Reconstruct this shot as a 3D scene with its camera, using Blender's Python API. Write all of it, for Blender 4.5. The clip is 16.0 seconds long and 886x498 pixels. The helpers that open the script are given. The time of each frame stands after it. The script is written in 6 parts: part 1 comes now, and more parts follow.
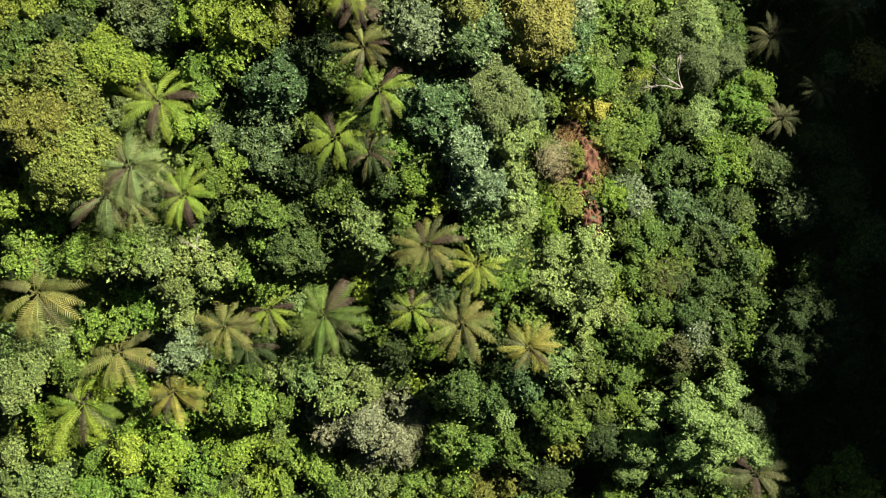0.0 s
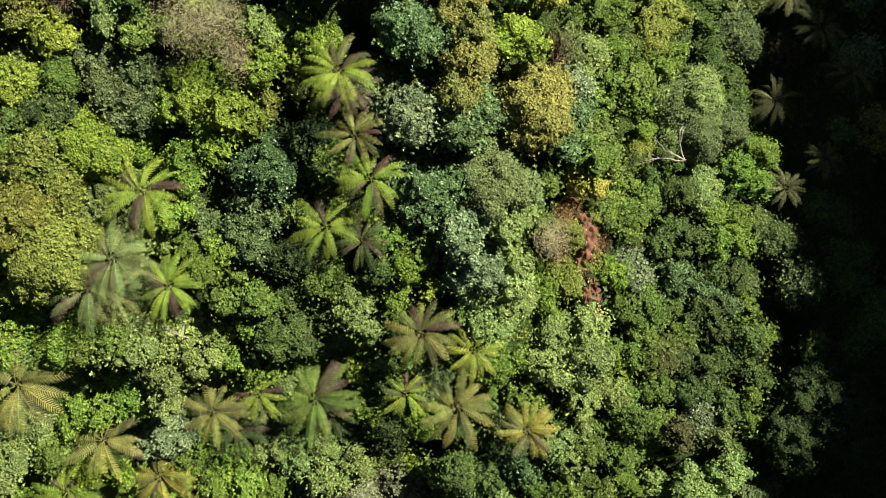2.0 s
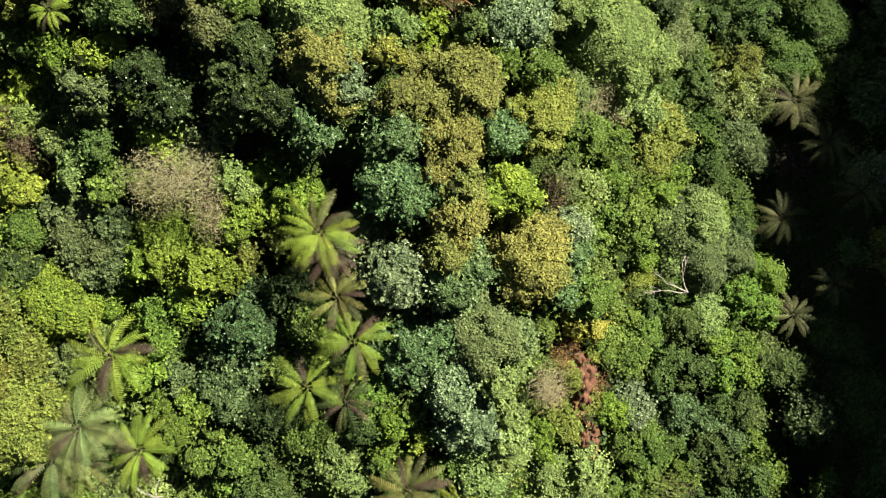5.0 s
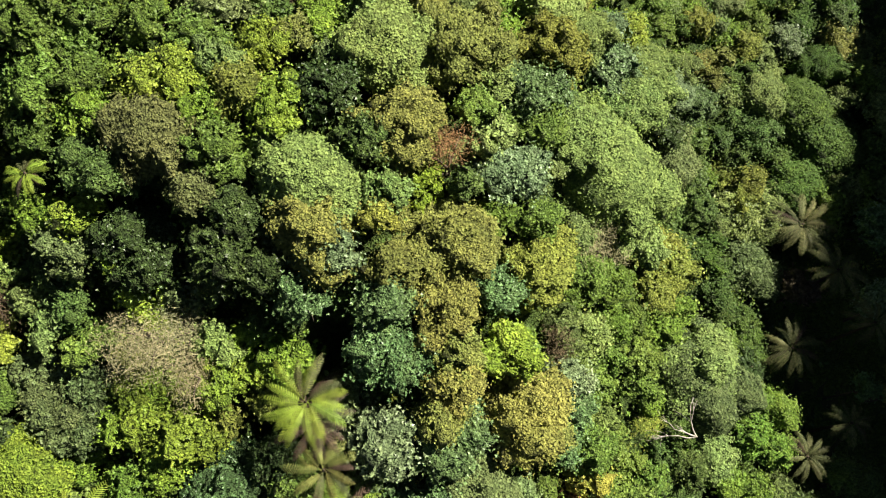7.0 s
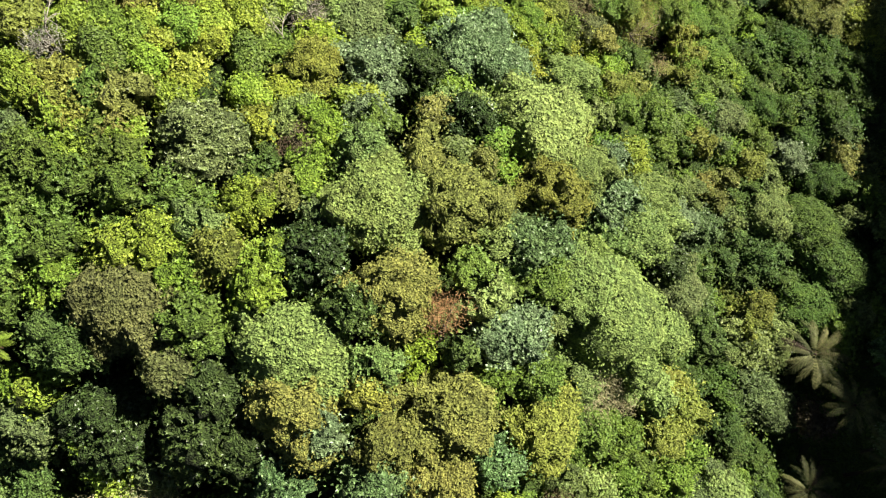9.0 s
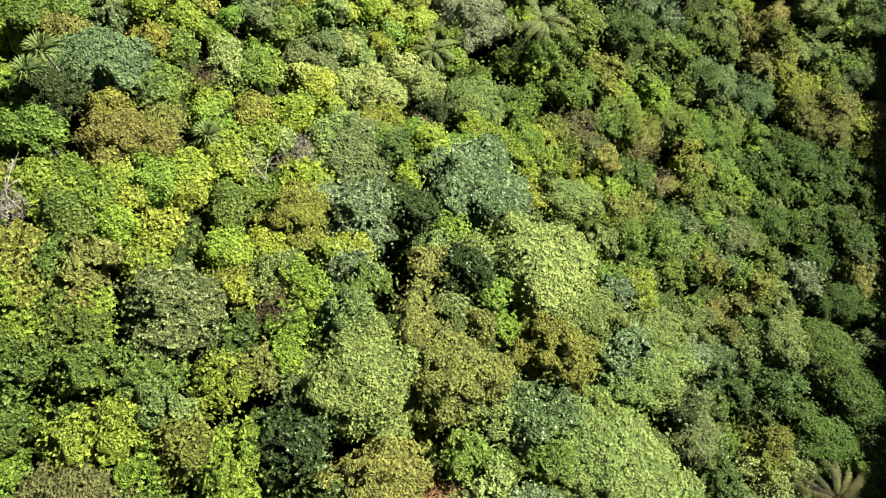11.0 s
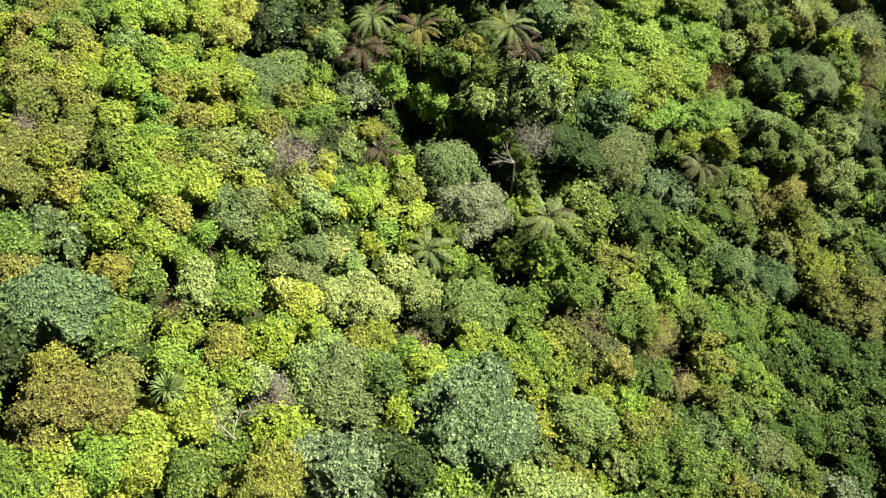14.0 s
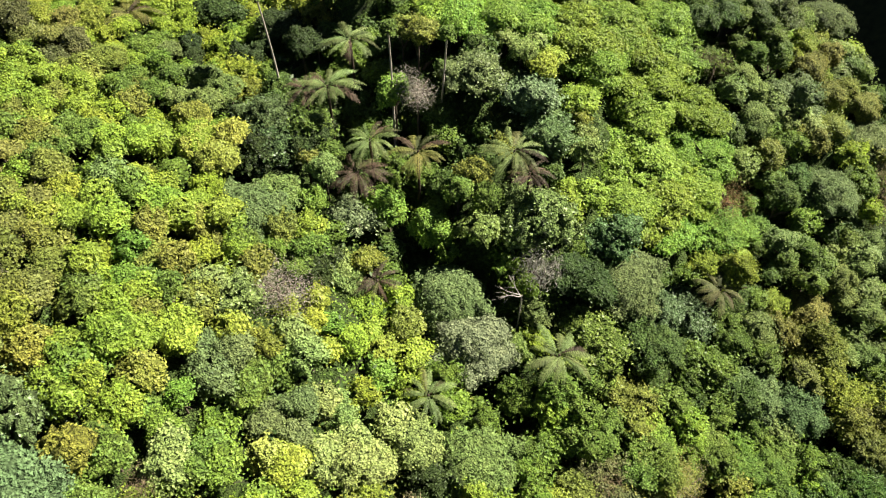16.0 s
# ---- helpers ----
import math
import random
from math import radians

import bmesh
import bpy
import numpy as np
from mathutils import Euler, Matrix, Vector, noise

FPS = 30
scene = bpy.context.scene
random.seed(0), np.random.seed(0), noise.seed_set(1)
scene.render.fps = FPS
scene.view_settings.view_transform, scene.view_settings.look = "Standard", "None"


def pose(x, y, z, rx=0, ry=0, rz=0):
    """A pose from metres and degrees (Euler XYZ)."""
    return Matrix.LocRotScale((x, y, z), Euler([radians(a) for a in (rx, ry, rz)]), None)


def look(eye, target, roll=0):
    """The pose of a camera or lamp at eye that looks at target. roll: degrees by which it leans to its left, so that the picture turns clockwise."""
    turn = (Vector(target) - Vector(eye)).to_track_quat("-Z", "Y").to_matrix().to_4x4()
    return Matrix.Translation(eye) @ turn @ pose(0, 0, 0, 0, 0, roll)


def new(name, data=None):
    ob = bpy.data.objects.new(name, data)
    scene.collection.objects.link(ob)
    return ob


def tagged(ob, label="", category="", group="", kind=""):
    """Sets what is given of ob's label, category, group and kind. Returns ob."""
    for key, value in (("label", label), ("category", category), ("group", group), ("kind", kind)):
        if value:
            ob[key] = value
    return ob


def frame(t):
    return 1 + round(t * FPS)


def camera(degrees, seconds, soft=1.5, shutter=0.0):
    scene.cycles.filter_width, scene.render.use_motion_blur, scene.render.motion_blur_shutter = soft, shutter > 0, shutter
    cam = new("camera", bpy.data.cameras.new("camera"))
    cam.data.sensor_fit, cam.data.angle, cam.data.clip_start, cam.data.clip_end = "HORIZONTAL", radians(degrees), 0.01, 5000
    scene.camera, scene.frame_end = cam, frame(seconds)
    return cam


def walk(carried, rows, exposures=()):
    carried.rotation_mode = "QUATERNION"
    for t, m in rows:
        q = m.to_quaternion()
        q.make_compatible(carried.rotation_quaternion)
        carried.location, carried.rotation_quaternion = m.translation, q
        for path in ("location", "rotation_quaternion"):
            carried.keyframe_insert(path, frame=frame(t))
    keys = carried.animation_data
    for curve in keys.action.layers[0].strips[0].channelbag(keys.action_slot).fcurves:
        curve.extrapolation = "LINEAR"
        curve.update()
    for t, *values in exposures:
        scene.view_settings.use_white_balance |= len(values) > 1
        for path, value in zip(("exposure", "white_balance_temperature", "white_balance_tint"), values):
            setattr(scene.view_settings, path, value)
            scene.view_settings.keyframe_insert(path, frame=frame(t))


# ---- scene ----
cam = camera(64.6, 16.0, soft=1.1)
METRES, EYE, TILT, LEAN, TURN = 48.0, 70.0, -74.6, 0.0, 0.0
ROWS = [
    (0.0, 0.0, 0.0, 0.0, 0.0, 0.0, -0.0),
    (0.5, 0.001, 0.0075, 0.0283, -0.03, -0.06, 0.11),
    (1.0, 0.002, 0.015, 0.0571, -0.03, -0.12, 0.11),
    (1.5, 0.0038, 0.0227, 0.086, -0.03, -0.13, 0.1),
    (2.0, 0.0061, 0.0301, 0.1129, -0.04, -0.14, 0.11),
    (2.5, 0.009, 0.0376, 0.1396, -0.03, -0.17, 0.12),
    (3.0, 0.0115, 0.0453, 0.1673, -0.03, -0.18, 0.12),
    (5.5, 0.0209, 0.0884, 0.3188, -0.07, 1.11, 0.13),
    (6.0, 0.0222, 0.0979, 0.3504, -0.08, 2.08, 0.15),
    (6.5, 0.0233, 0.1067, 0.3828, -0.1, 3.04, 0.15),
    (7.0, 0.0251, 0.1152, 0.4139, -0.1, 4.06, 0.15),
    (7.5, 0.0266, 0.1233, 0.4445, -0.13, 5.0, 0.15),
    (8.0, 0.0281, 0.1311, 0.4753, -0.16, 5.98, 0.16),
    (8.5, 0.0293, 0.1389, 0.5058, -0.17, 6.96, 0.17),
    (9.0, 0.0301, 0.147, 0.5359, -0.2, 7.9, 0.19),
    (11.5, 0.0378, 0.1916, 0.6962, -0.31, 12.51, 0.33),
    (12.0, 0.039, 0.2005, 0.7288, -0.35, 13.43, 0.35),
    (12.5, 0.0398, 0.2089, 0.7615, -0.38, 14.42, 0.34),
    (13.0, 0.0398, 0.2169, 0.7924, -0.42, 15.72, 0.34),
    (13.5, 0.0391, 0.2252, 0.8219, -0.47, 17.03, 0.34),
    (14.0, 0.0383, 0.2327, 0.851, -0.51, 18.32, 0.34),
    (14.5, 0.0371, 0.2409, 0.8791, -0.56, 19.65, 0.35),
    (15.0, 0.0359, 0.2493, 0.907, -0.62, 20.97, 0.36),
    (15.5, 0.0355, 0.2576, 0.9352, -0.64, 22.27, 0.36),
    (16.0, 0.0347, 0.2658, 0.9627, -0.68, 23.51, 0.39),
]
walk(cam, [(t, pose(0, 0, EYE, TILT, LEAN, TURN) @ pose(METRES * x, METRES * y, METRES * z, 90 + pitch, roll, yaw)) for t, x, y, z, yaw, pitch, roll in ROWS],
     exposures=((0.0, 1.43), (3.0, 1.45), (6.0, 1.52), (9.0, 1.57), (12.5, 1.6), (16.0, 1.69)))

# ---- light ----
SUN_ELEVATION, SUN_AZIMUTH = 46.0, 25.0      # azimuth: degrees from +x towards +y
world = bpy.data.worlds.new("sky")
scene.world = world
world.use_nodes = True
wt = world.node_tree
sky = wt.nodes.new("ShaderNodeTexSky")
sky.sky_type, sky.sun_disc = 'NISHITA', False
sky.sun_elevation, sky.sun_rotation = radians(SUN_ELEVATION), radians(90 - SUN_AZIMUTH)
wt.links.new(sky.outputs[0], wt.nodes["Background"].inputs[0])
wt.nodes["Background"].inputs[1].default_value = 0.017
lamp = bpy.data.lights.new("sun", 'SUN')
lamp.energy, lamp.angle, lamp.color = 6.3, radians(0.5), (1.0, 0.94, 0.79)
sun = new("sun", lamp)
ce, se = math.cos(radians(SUN_ELEVATION)), math.sin(radians(SUN_ELEVATION))
ca, sa = math.cos(radians(SUN_AZIMUTH)), math.sin(radians(SUN_AZIMUTH))
sun.matrix_world = look((60 * ce * ca, 60 * ce * sa, 60 * se + 60), (0, 0, 60))


# ---- materials ----
def shader(name):
    mat = bpy.data.materials.new(name)
    mat.use_nodes = True
    t = mat.node_tree
    return mat, t, t.nodes["Principled BSDF"]


def node(t, kind, **values):
    n = t.nodes.new(kind)
    for key, value in values.items():
        n.inputs[key].default_value = value
    return n


def math_node(t, op, a, b):
    n = t.nodes.new("ShaderNodeMath")
    n.operation = op
    for i, v in enumerate((a, b)):
        if isinstance(v, (int, float)):
            n.inputs[i].default_value = v
        else:
            t.links.new(v, n.inputs[i])
    return n.outputs[0]


def cluster_tone(t, pos, value):
    """Leaf clusters about 0.2 m wide differ in tone, some paler and some darker."""
    cluster = node(t, "ShaderNodeTexNoise", Scale=5.0, Detail=1.5)
    t.links.new(pos.outputs["Object"], cluster.inputs["Vector"])
    lift = math_node(t, 'ADD', math_node(t, 'MULTIPLY', math_node(t, 'SUBTRACT', cluster.outputs["Fac"], 0.5), 1.5), 1.0)
    return math_node(t, 'MULTIPLY', value, math_node(t, 'MAXIMUM', lift, 0.25))


def leaf_material(name, rough, gloss, through_light, spread):
    """Leaf colour from the plant's own colour, varied leaf by leaf and over patches of the crown."""
    mat, t, bsdf = shader(name)
    info, geo, pos = t.nodes.new("ShaderNodeObjectInfo"), t.nodes.new("ShaderNodeNewGeometry"), t.nodes.new("ShaderNodeTexCoord")
    patch = node(t, "ShaderNodeTexNoise", Scale=1.1, Detail=3.0)
    t.links.new(pos.outputs["Object"], patch.inputs["Vector"])
    value = math_node(t, 'MULTIPLY_ADD', geo.outputs["Random Per Island"], spread)
    t.nodes[-1].inputs[2].default_value = 1.0 - spread * 0.5
    value = math_node(t, 'MULTIPLY', value, math_node(t, 'ADD', math_node(t, 'MULTIPLY', patch.outputs["Fac"], 0.9), 0.55))
    value = cluster_tone(t, pos, value)
    hue = math_node(t, 'ADD', math_node(t, 'MULTIPLY', patch.outputs["Fac"], -0.045), 0.524)
    hue = math_node(t, 'ADD', hue, math_node(t, 'MULTIPLY', math_node(t, 'SUBTRACT', info.outputs["Random"], 0.5), 0.02))
    hsv = node(t, "ShaderNodeHueSaturation")
    t.links.new(info.outputs["Color"], hsv.inputs["Color"])
    t.links.new(hue, hsv.inputs["Hue"])
    t.links.new(value, hsv.inputs["Value"])
    t.links.new(hsv.outputs[0], bsdf.inputs["Base Color"])
    bsdf.inputs["Roughness"].default_value = rough
    bsdf.inputs["Specular IOR Level"].default_value = gloss
    lit = node(t, "ShaderNodeBsdfTranslucent")
    t.links.new(hsv.outputs[0], lit.inputs["Color"])
    mix = node(t, "ShaderNodeMixShader", Fac=through_light)
    t.links.new(bsdf.outputs[0], mix.inputs[1])
    t.links.new(lit.outputs[0], mix.inputs[2])
    t.links.new(mix.outputs[0], t.nodes["Material Output"].inputs["Surface"])
    return mat


def rough_material(name, low, high, scale, rough=0.9, bump=0.4):
    """A matt surface mottled between two colours at two scales, with relief."""
    mat, t, bsdf = shader(name)
    pos = t.nodes.new("ShaderNodeTexCoord")
    a, b = node(t, "ShaderNodeTexNoise", Scale=scale, Detail=8.0), node(t, "ShaderNodeTexNoise", Scale=scale * 9, Detail=4.0)
    ramp = t.nodes.new("ShaderNodeValToRGB")
    ramp.color_ramp.elements[0].color, ramp.color_ramp.elements[1].color = (*low, 1), (*high, 1)
    ramp.color_ramp.elements[0].position, ramp.color_ramp.elements[1].position = 0.3, 0.7
    for n in (a, b):
        t.links.new(pos.outputs["Object"], n.inputs["Vector"])
    both = math_node(t, 'ADD', math_node(t, 'MULTIPLY', a.outputs["Fac"], 0.6), math_node(t, 'MULTIPLY', b.outputs["Fac"], 0.4))
    t.links.new(both, ramp.inputs["Fac"])
    t.links.new(ramp.outputs[0], bsdf.inputs["Base Color"])
    relief = node(t, "ShaderNodeBump", Strength=bump, Distance=0.05)
    t.links.new(both, relief.inputs["Height"])
    t.links.new(relief.outputs[0], bsdf.inputs["Normal"])
    bsdf.inputs["Roughness"].default_value = rough
    bsdf.inputs["Specular IOR Level"].default_value = 0.2
    return mat


LEAF = leaf_material("leaf", 0.55, 0.35, 0.3, 0.22)
# Besides real gloss, the wide tone spread paints pale glints on single leaves.
GLOSSY = leaf_material("glossy_leaf", 0.42, 0.45, 0.22, 0.85)
FINE = leaf_material("fine_leaf", 0.65, 0.25, 0.3, 0.15)
FROND = leaf_material("frond_leaf", 0.6, 0.15, 0.35, 0.4)
TWIG = leaf_material("dry_twig", 0.85, 0.2, 0.0, 0.45)


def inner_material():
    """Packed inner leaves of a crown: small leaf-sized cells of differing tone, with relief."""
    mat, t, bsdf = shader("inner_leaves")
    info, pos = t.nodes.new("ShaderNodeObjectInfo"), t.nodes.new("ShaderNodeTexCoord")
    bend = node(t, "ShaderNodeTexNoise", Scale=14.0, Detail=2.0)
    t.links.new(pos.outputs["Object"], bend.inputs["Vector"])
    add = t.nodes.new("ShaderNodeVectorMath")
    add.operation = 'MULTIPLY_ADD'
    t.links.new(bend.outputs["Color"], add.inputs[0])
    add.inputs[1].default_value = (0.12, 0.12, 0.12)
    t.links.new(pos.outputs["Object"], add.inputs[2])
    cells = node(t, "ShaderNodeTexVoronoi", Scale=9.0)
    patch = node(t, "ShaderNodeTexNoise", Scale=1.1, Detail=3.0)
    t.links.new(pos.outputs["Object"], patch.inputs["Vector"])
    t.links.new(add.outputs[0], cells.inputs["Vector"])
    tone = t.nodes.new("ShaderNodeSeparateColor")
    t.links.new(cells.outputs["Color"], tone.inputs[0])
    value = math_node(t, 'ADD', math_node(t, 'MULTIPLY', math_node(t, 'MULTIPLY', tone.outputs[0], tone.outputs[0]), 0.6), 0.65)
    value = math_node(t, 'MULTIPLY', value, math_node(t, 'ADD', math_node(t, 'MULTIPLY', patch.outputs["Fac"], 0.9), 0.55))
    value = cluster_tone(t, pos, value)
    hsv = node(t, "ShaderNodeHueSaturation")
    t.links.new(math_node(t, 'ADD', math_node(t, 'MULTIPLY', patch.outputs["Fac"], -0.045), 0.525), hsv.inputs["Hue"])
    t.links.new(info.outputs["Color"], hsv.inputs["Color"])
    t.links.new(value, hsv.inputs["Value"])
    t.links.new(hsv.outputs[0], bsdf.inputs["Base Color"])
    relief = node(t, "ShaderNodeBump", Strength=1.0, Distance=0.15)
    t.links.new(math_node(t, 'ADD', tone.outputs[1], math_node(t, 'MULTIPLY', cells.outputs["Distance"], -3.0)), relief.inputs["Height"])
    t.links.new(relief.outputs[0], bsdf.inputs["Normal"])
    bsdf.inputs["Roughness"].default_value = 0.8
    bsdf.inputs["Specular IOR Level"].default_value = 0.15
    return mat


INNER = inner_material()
BARK = rough_material("bark", (0.035, 0.026, 0.018), (0.12, 0.095, 0.07), 6.0)
FIBRE = rough_material("fern_trunk_fibre", (0.02, 0.014, 0.01), (0.07, 0.05, 0.035), 9.0)
DEADWOOD = rough_material("bleached_wood", (0.16, 0.14, 0.12), (0.4, 0.36, 0.32), 8.0)
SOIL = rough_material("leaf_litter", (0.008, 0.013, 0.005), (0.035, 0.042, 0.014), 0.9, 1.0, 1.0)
CLAY = rough_material("red_clay", (0.03, 0.012, 0.007), (0.17, 0.082, 0.05), 2.2, 0.95, 1.0)

COLOURS = {
    "lime": ((0.212, 0.302, 0.027), "bright yellow-green"), "golime": ((0.236, 0.292, 0.029), "golden yellow-green"),
    "gold": ((0.24, 0.25, 0.034), "golden yellow"), "yellow": ((0.37, 0.41, 0.07), "pale yellow"),
    "ypale": ((0.25, 0.315, 0.075), "creamy yellow-green"), "pale": ((0.185, 0.25, 0.053), "pale green"),
    "pgreen": ((0.178, 0.245, 0.056), "light green"), "green": ((0.122, 0.188, 0.025), "mid-green"),
    "fresh": ((0.15, 0.243, 0.026), "fresh bright green"), "dfresh": ((0.074, 0.13, 0.016), "deep fresh green"),
    "dgreen": ((0.082, 0.132, 0.024), "deep green"), "dark": ((0.05, 0.08, 0.016), "very dark green"),
    "grey": ((0.135, 0.182, 0.05), "greyish green"), "sage": ((0.172, 0.245, 0.053), "sage green"),
    "bright": ((0.24, 0.335, 0.074), "bright sage green"), "silver": ((0.2, 0.225, 0.095), "silvery grey-green"),
    "teal": ((0.105, 0.172, 0.046), "bluish green"), "pteal": ((0.155, 0.215, 0.078), "pale bluish green"),
    "bteal": ((0.13, 0.195, 0.064), "blue-grey green"), "olive": ((0.2, 0.212, 0.04), "olive-gold"),
    "olime": ((0.184, 0.209, 0.030), "olive green"), "drab": ((0.118, 0.13, 0.034), "dull brownish green"),
    "brown": ((0.1, 0.075, 0.035), "dry brown"), "rust": ((0.18, 0.112, 0.038), "rust brown"),
    "dry": ((0.18, 0.19, 0.08), "dry greenish beige"), "beige": ((0.215, 0.185, 0.08), "beige dry"), "twig": ((0.215, 0.195, 0.13), "bleached grey-brown"),
}


# ---- terrain ----
def smooth(a, b, x):
    k = np.clip((x - a) / (b - a), 0.0, 1.0)
    return k * k * (3 - 2 * k)


# bare slips: place and height over the smooth slope
SLIPS = ((9.6, 19.1, 4.1), (10.1, 14.5, 3.9), (23.1, 82.2, 5.4))


def terrain(x, y):
    """Height of the forest floor: a spur with a gully, falling to a valley, and the opposite ridge beyond it."""
    u, v = np.clip(x, -36, 42) / 40, (np.clip(y, -10, 103) - 45) / 55
    z = 36.51 + 3.72 * v ** 1 + -12.91 * v ** 2 + 19.24 * v ** 3 + 1.88 * v ** 4 + -6.51 * v ** 5 + -18.83 * u ** 1 + -3.46 * u ** 1 * v ** 1 + 27.61 * u ** 1 * v ** 2 + 3.81 * u ** 1 * v ** 3 + -1.62 * u ** 1 * v ** 4 + -5.53 * u ** 2 + 2.17 * u ** 2 * v ** 1 + 8.77 * u ** 2 * v ** 2 + -10.97 * u ** 2 * v ** 3 + 10.79 * u ** 3 + -4.35 * u ** 3 * v ** 1 + -18.18 * u ** 3 * v ** 2
    z = z - 6.2 + 2.4 * smooth(-8, 6, -x) * smooth(40, 54, y)
    z = z + 5.0 * np.exp(-((x - 0) / 9) ** 2 - ((y - 36) / 13) ** 2)
    z = z - 9.0 * smooth(38.5, 42.5, x) * smooth(92, 97, y)
    for cx, cy, high in SLIPS:
        z = z + high * np.exp(-((x - cx) / 2.2) ** 2 - ((y - cy) / 3.2) ** 2)
    away = smooth(0, 160, np.maximum(np.maximum(-36 - x, 0), np.maximum(np.maximum(-10 - y, y - 103), 0)))
    z = z * (1 - away) + 20.0 * away
    crest = 123.6 - 5.5 * smooth(77, 82, y) - 2.0 * smooth(84, 92, y) - 5.0 * smooth(98, 112, y) - 3.5 * smooth(114, 124, y) + 1.5 * (smooth(38, 44, y) - smooth(54, 60, y)) + 0.3 * np.sin(y * 0.45) + 0.2 * np.sin(y * 1.1)
    hill = np.clip((x - 55) / 57, 0.0, 1.0) ** 1.6
    crest = 20 + (crest - 20) * (1 - 0.8 * smooth(150, 600, x)) * (1 - 0.8 * smooth(200, 700, np.abs(y - 80)))
    z = z * (1 - hill) + crest * hill
    return z + 0.25 * np.sin(x * 0.9 + 1.3 * np.sin(y * 0.7)) * np.cos(y * 0.8)


def floor_at(x, y):
    return float(terrain(np.array([x], float), np.array([y], float))[0])


def build_mesh(name, verts, faces, material, inner=None, split=0):
    """A mesh from arrays: verts n x 3, faces m x k (one size of face). Faces from number split on take the inner material."""
    me = bpy.data.meshes.new(name)
    verts, faces = np.asarray(verts, np.float32), np.asarray(faces, np.int32)
    k = faces.shape[1]
    me.vertices.add(len(verts))
    me.vertices.foreach_set("co", verts.ravel())
    me.loops.add(faces.size)
    me.loops.foreach_set("vertex_index", faces.ravel())
    me.polygons.add(len(faces))
    me.polygons.foreach_set("loop_start", np.arange(len(faces), dtype=np.int32) * k)
    me.update(calc_edges=True)
    me.materials.append(material)
    if inner:
        me.materials.append(inner)
        me.polygons.foreach_set("material_index", (np.arange(len(faces)) >= split).astype(np.int32))
        me.polygons.foreach_set("use_smooth", np.arange(len(faces)) >= split)
    return me


axis_x = np.concatenate([[-2500, -1200, -600, -300, -160, -90, -60], np.arange(-46, 60, 1.4), np.arange(62, 140, 4), [160, 200, 300, 600, 1200, 2500]])
axis_y = np.concatenate([[-2500, -1200, -600, -300, -160, -90, -50, -30], np.arange(-16, 116, 1.4), [120, 130, 150, 190, 260, 400, 700, 1300, 2500]])
gx, gy = np.meshgrid(axis_x, axis_y)
gz = terrain(gx, gy)
nx = len(axis_x)
quad = np.array([[j * nx + i, j * nx + i + 1, (j + 1) * nx + i + 1, (j + 1) * nx + i] for j in range(len(axis_y) - 1) for i in range(nx - 1)])
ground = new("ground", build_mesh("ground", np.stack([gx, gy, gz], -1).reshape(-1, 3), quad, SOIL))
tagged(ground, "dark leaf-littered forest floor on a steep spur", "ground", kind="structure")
for poly in ground.data.polygons:
    poly.use_smooth = True


# ---- parts of plants ----
def units(v):
    return v / np.maximum(np.linalg.norm(v, axis=-1, keepdims=True), 1e-9)


def leaf_quads(rng, p, n, length, width, fold=0.14):
    """Folded pointed leaves, two triangles each, at the points p, facing n."""
    k = len(p)
    a = units(np.cross(n, rng.normal(size=(k, 3))))
    a = units(a + np.array([0, 0, -0.25]))
    b = units(np.cross(n, a))
    size = rng.uniform(0.7, 1.3, (k, 1))
    la, wb = a * length * size * 0.5, b * width * size * 0.5
    lift = units(np.cross(a, b)) * width * size * fold
    verts = np.stack([p - la, p + wb + lift, p + la, p - wb + lift], 1).reshape(-1, 3)
    i = np.arange(k)[:, None] * 4
    return verts, np.concatenate([i + [0, 1, 2], i + [0, 2, 3]], 0)


def tube(points, radii, sides=6):
    """A tapered round limb along the points."""
    points, verts, faces = np.asarray(points, float), [], []
    for k, (p, r) in enumerate(zip(points, radii)):
        d = points[min(k + 1, len(points) - 1)] - points[max(k - 1, 0)]
        d = d / max(np.linalg.norm(d), 1e-9)
        side = np.cross(d, (0.31, 0.87, 0.2))
        side /= np.linalg.norm(side)
        other = np.cross(d, side)
        for s in range(sides):
            w = 2 * math.pi * s / sides
            verts.append(p + r * (math.cos(w) * side + math.sin(w) * other))
    for k in range(len(points) - 1):
        for s in range(sides):
            a, b = k * sides + s, k * sides + (s + 1) % sides
            faces += [(a, b, b + sides), (a, b + sides, a + sides)]
    top = (len(points) - 1) * sides
    faces += [(top, top + s, top + s + 1) for s in range(1, sides - 1)]
    return np.array(verts), np.array(faces)


def joined(pieces):
    verts, faces, n = [], [], 0
    for v, f in pieces:
        verts.append(v)
        faces.append(f + n)
        n += len(v)
    return np.concatenate(verts), np.concatenate(faces)


def ball_arrays(steps):
    bm = bmesh.new()
    bmesh.ops.create_icosphere(bm, subdivisions=steps, radius=1.0)
    v, f = np.array([v.co[:] for v in bm.verts]), np.array([[v.index for v in f.verts] for f in bm.faces])
    bm.free()
    return v, f


BALLS = {1: ball_arrays(2), 2: ball_arrays(3)}


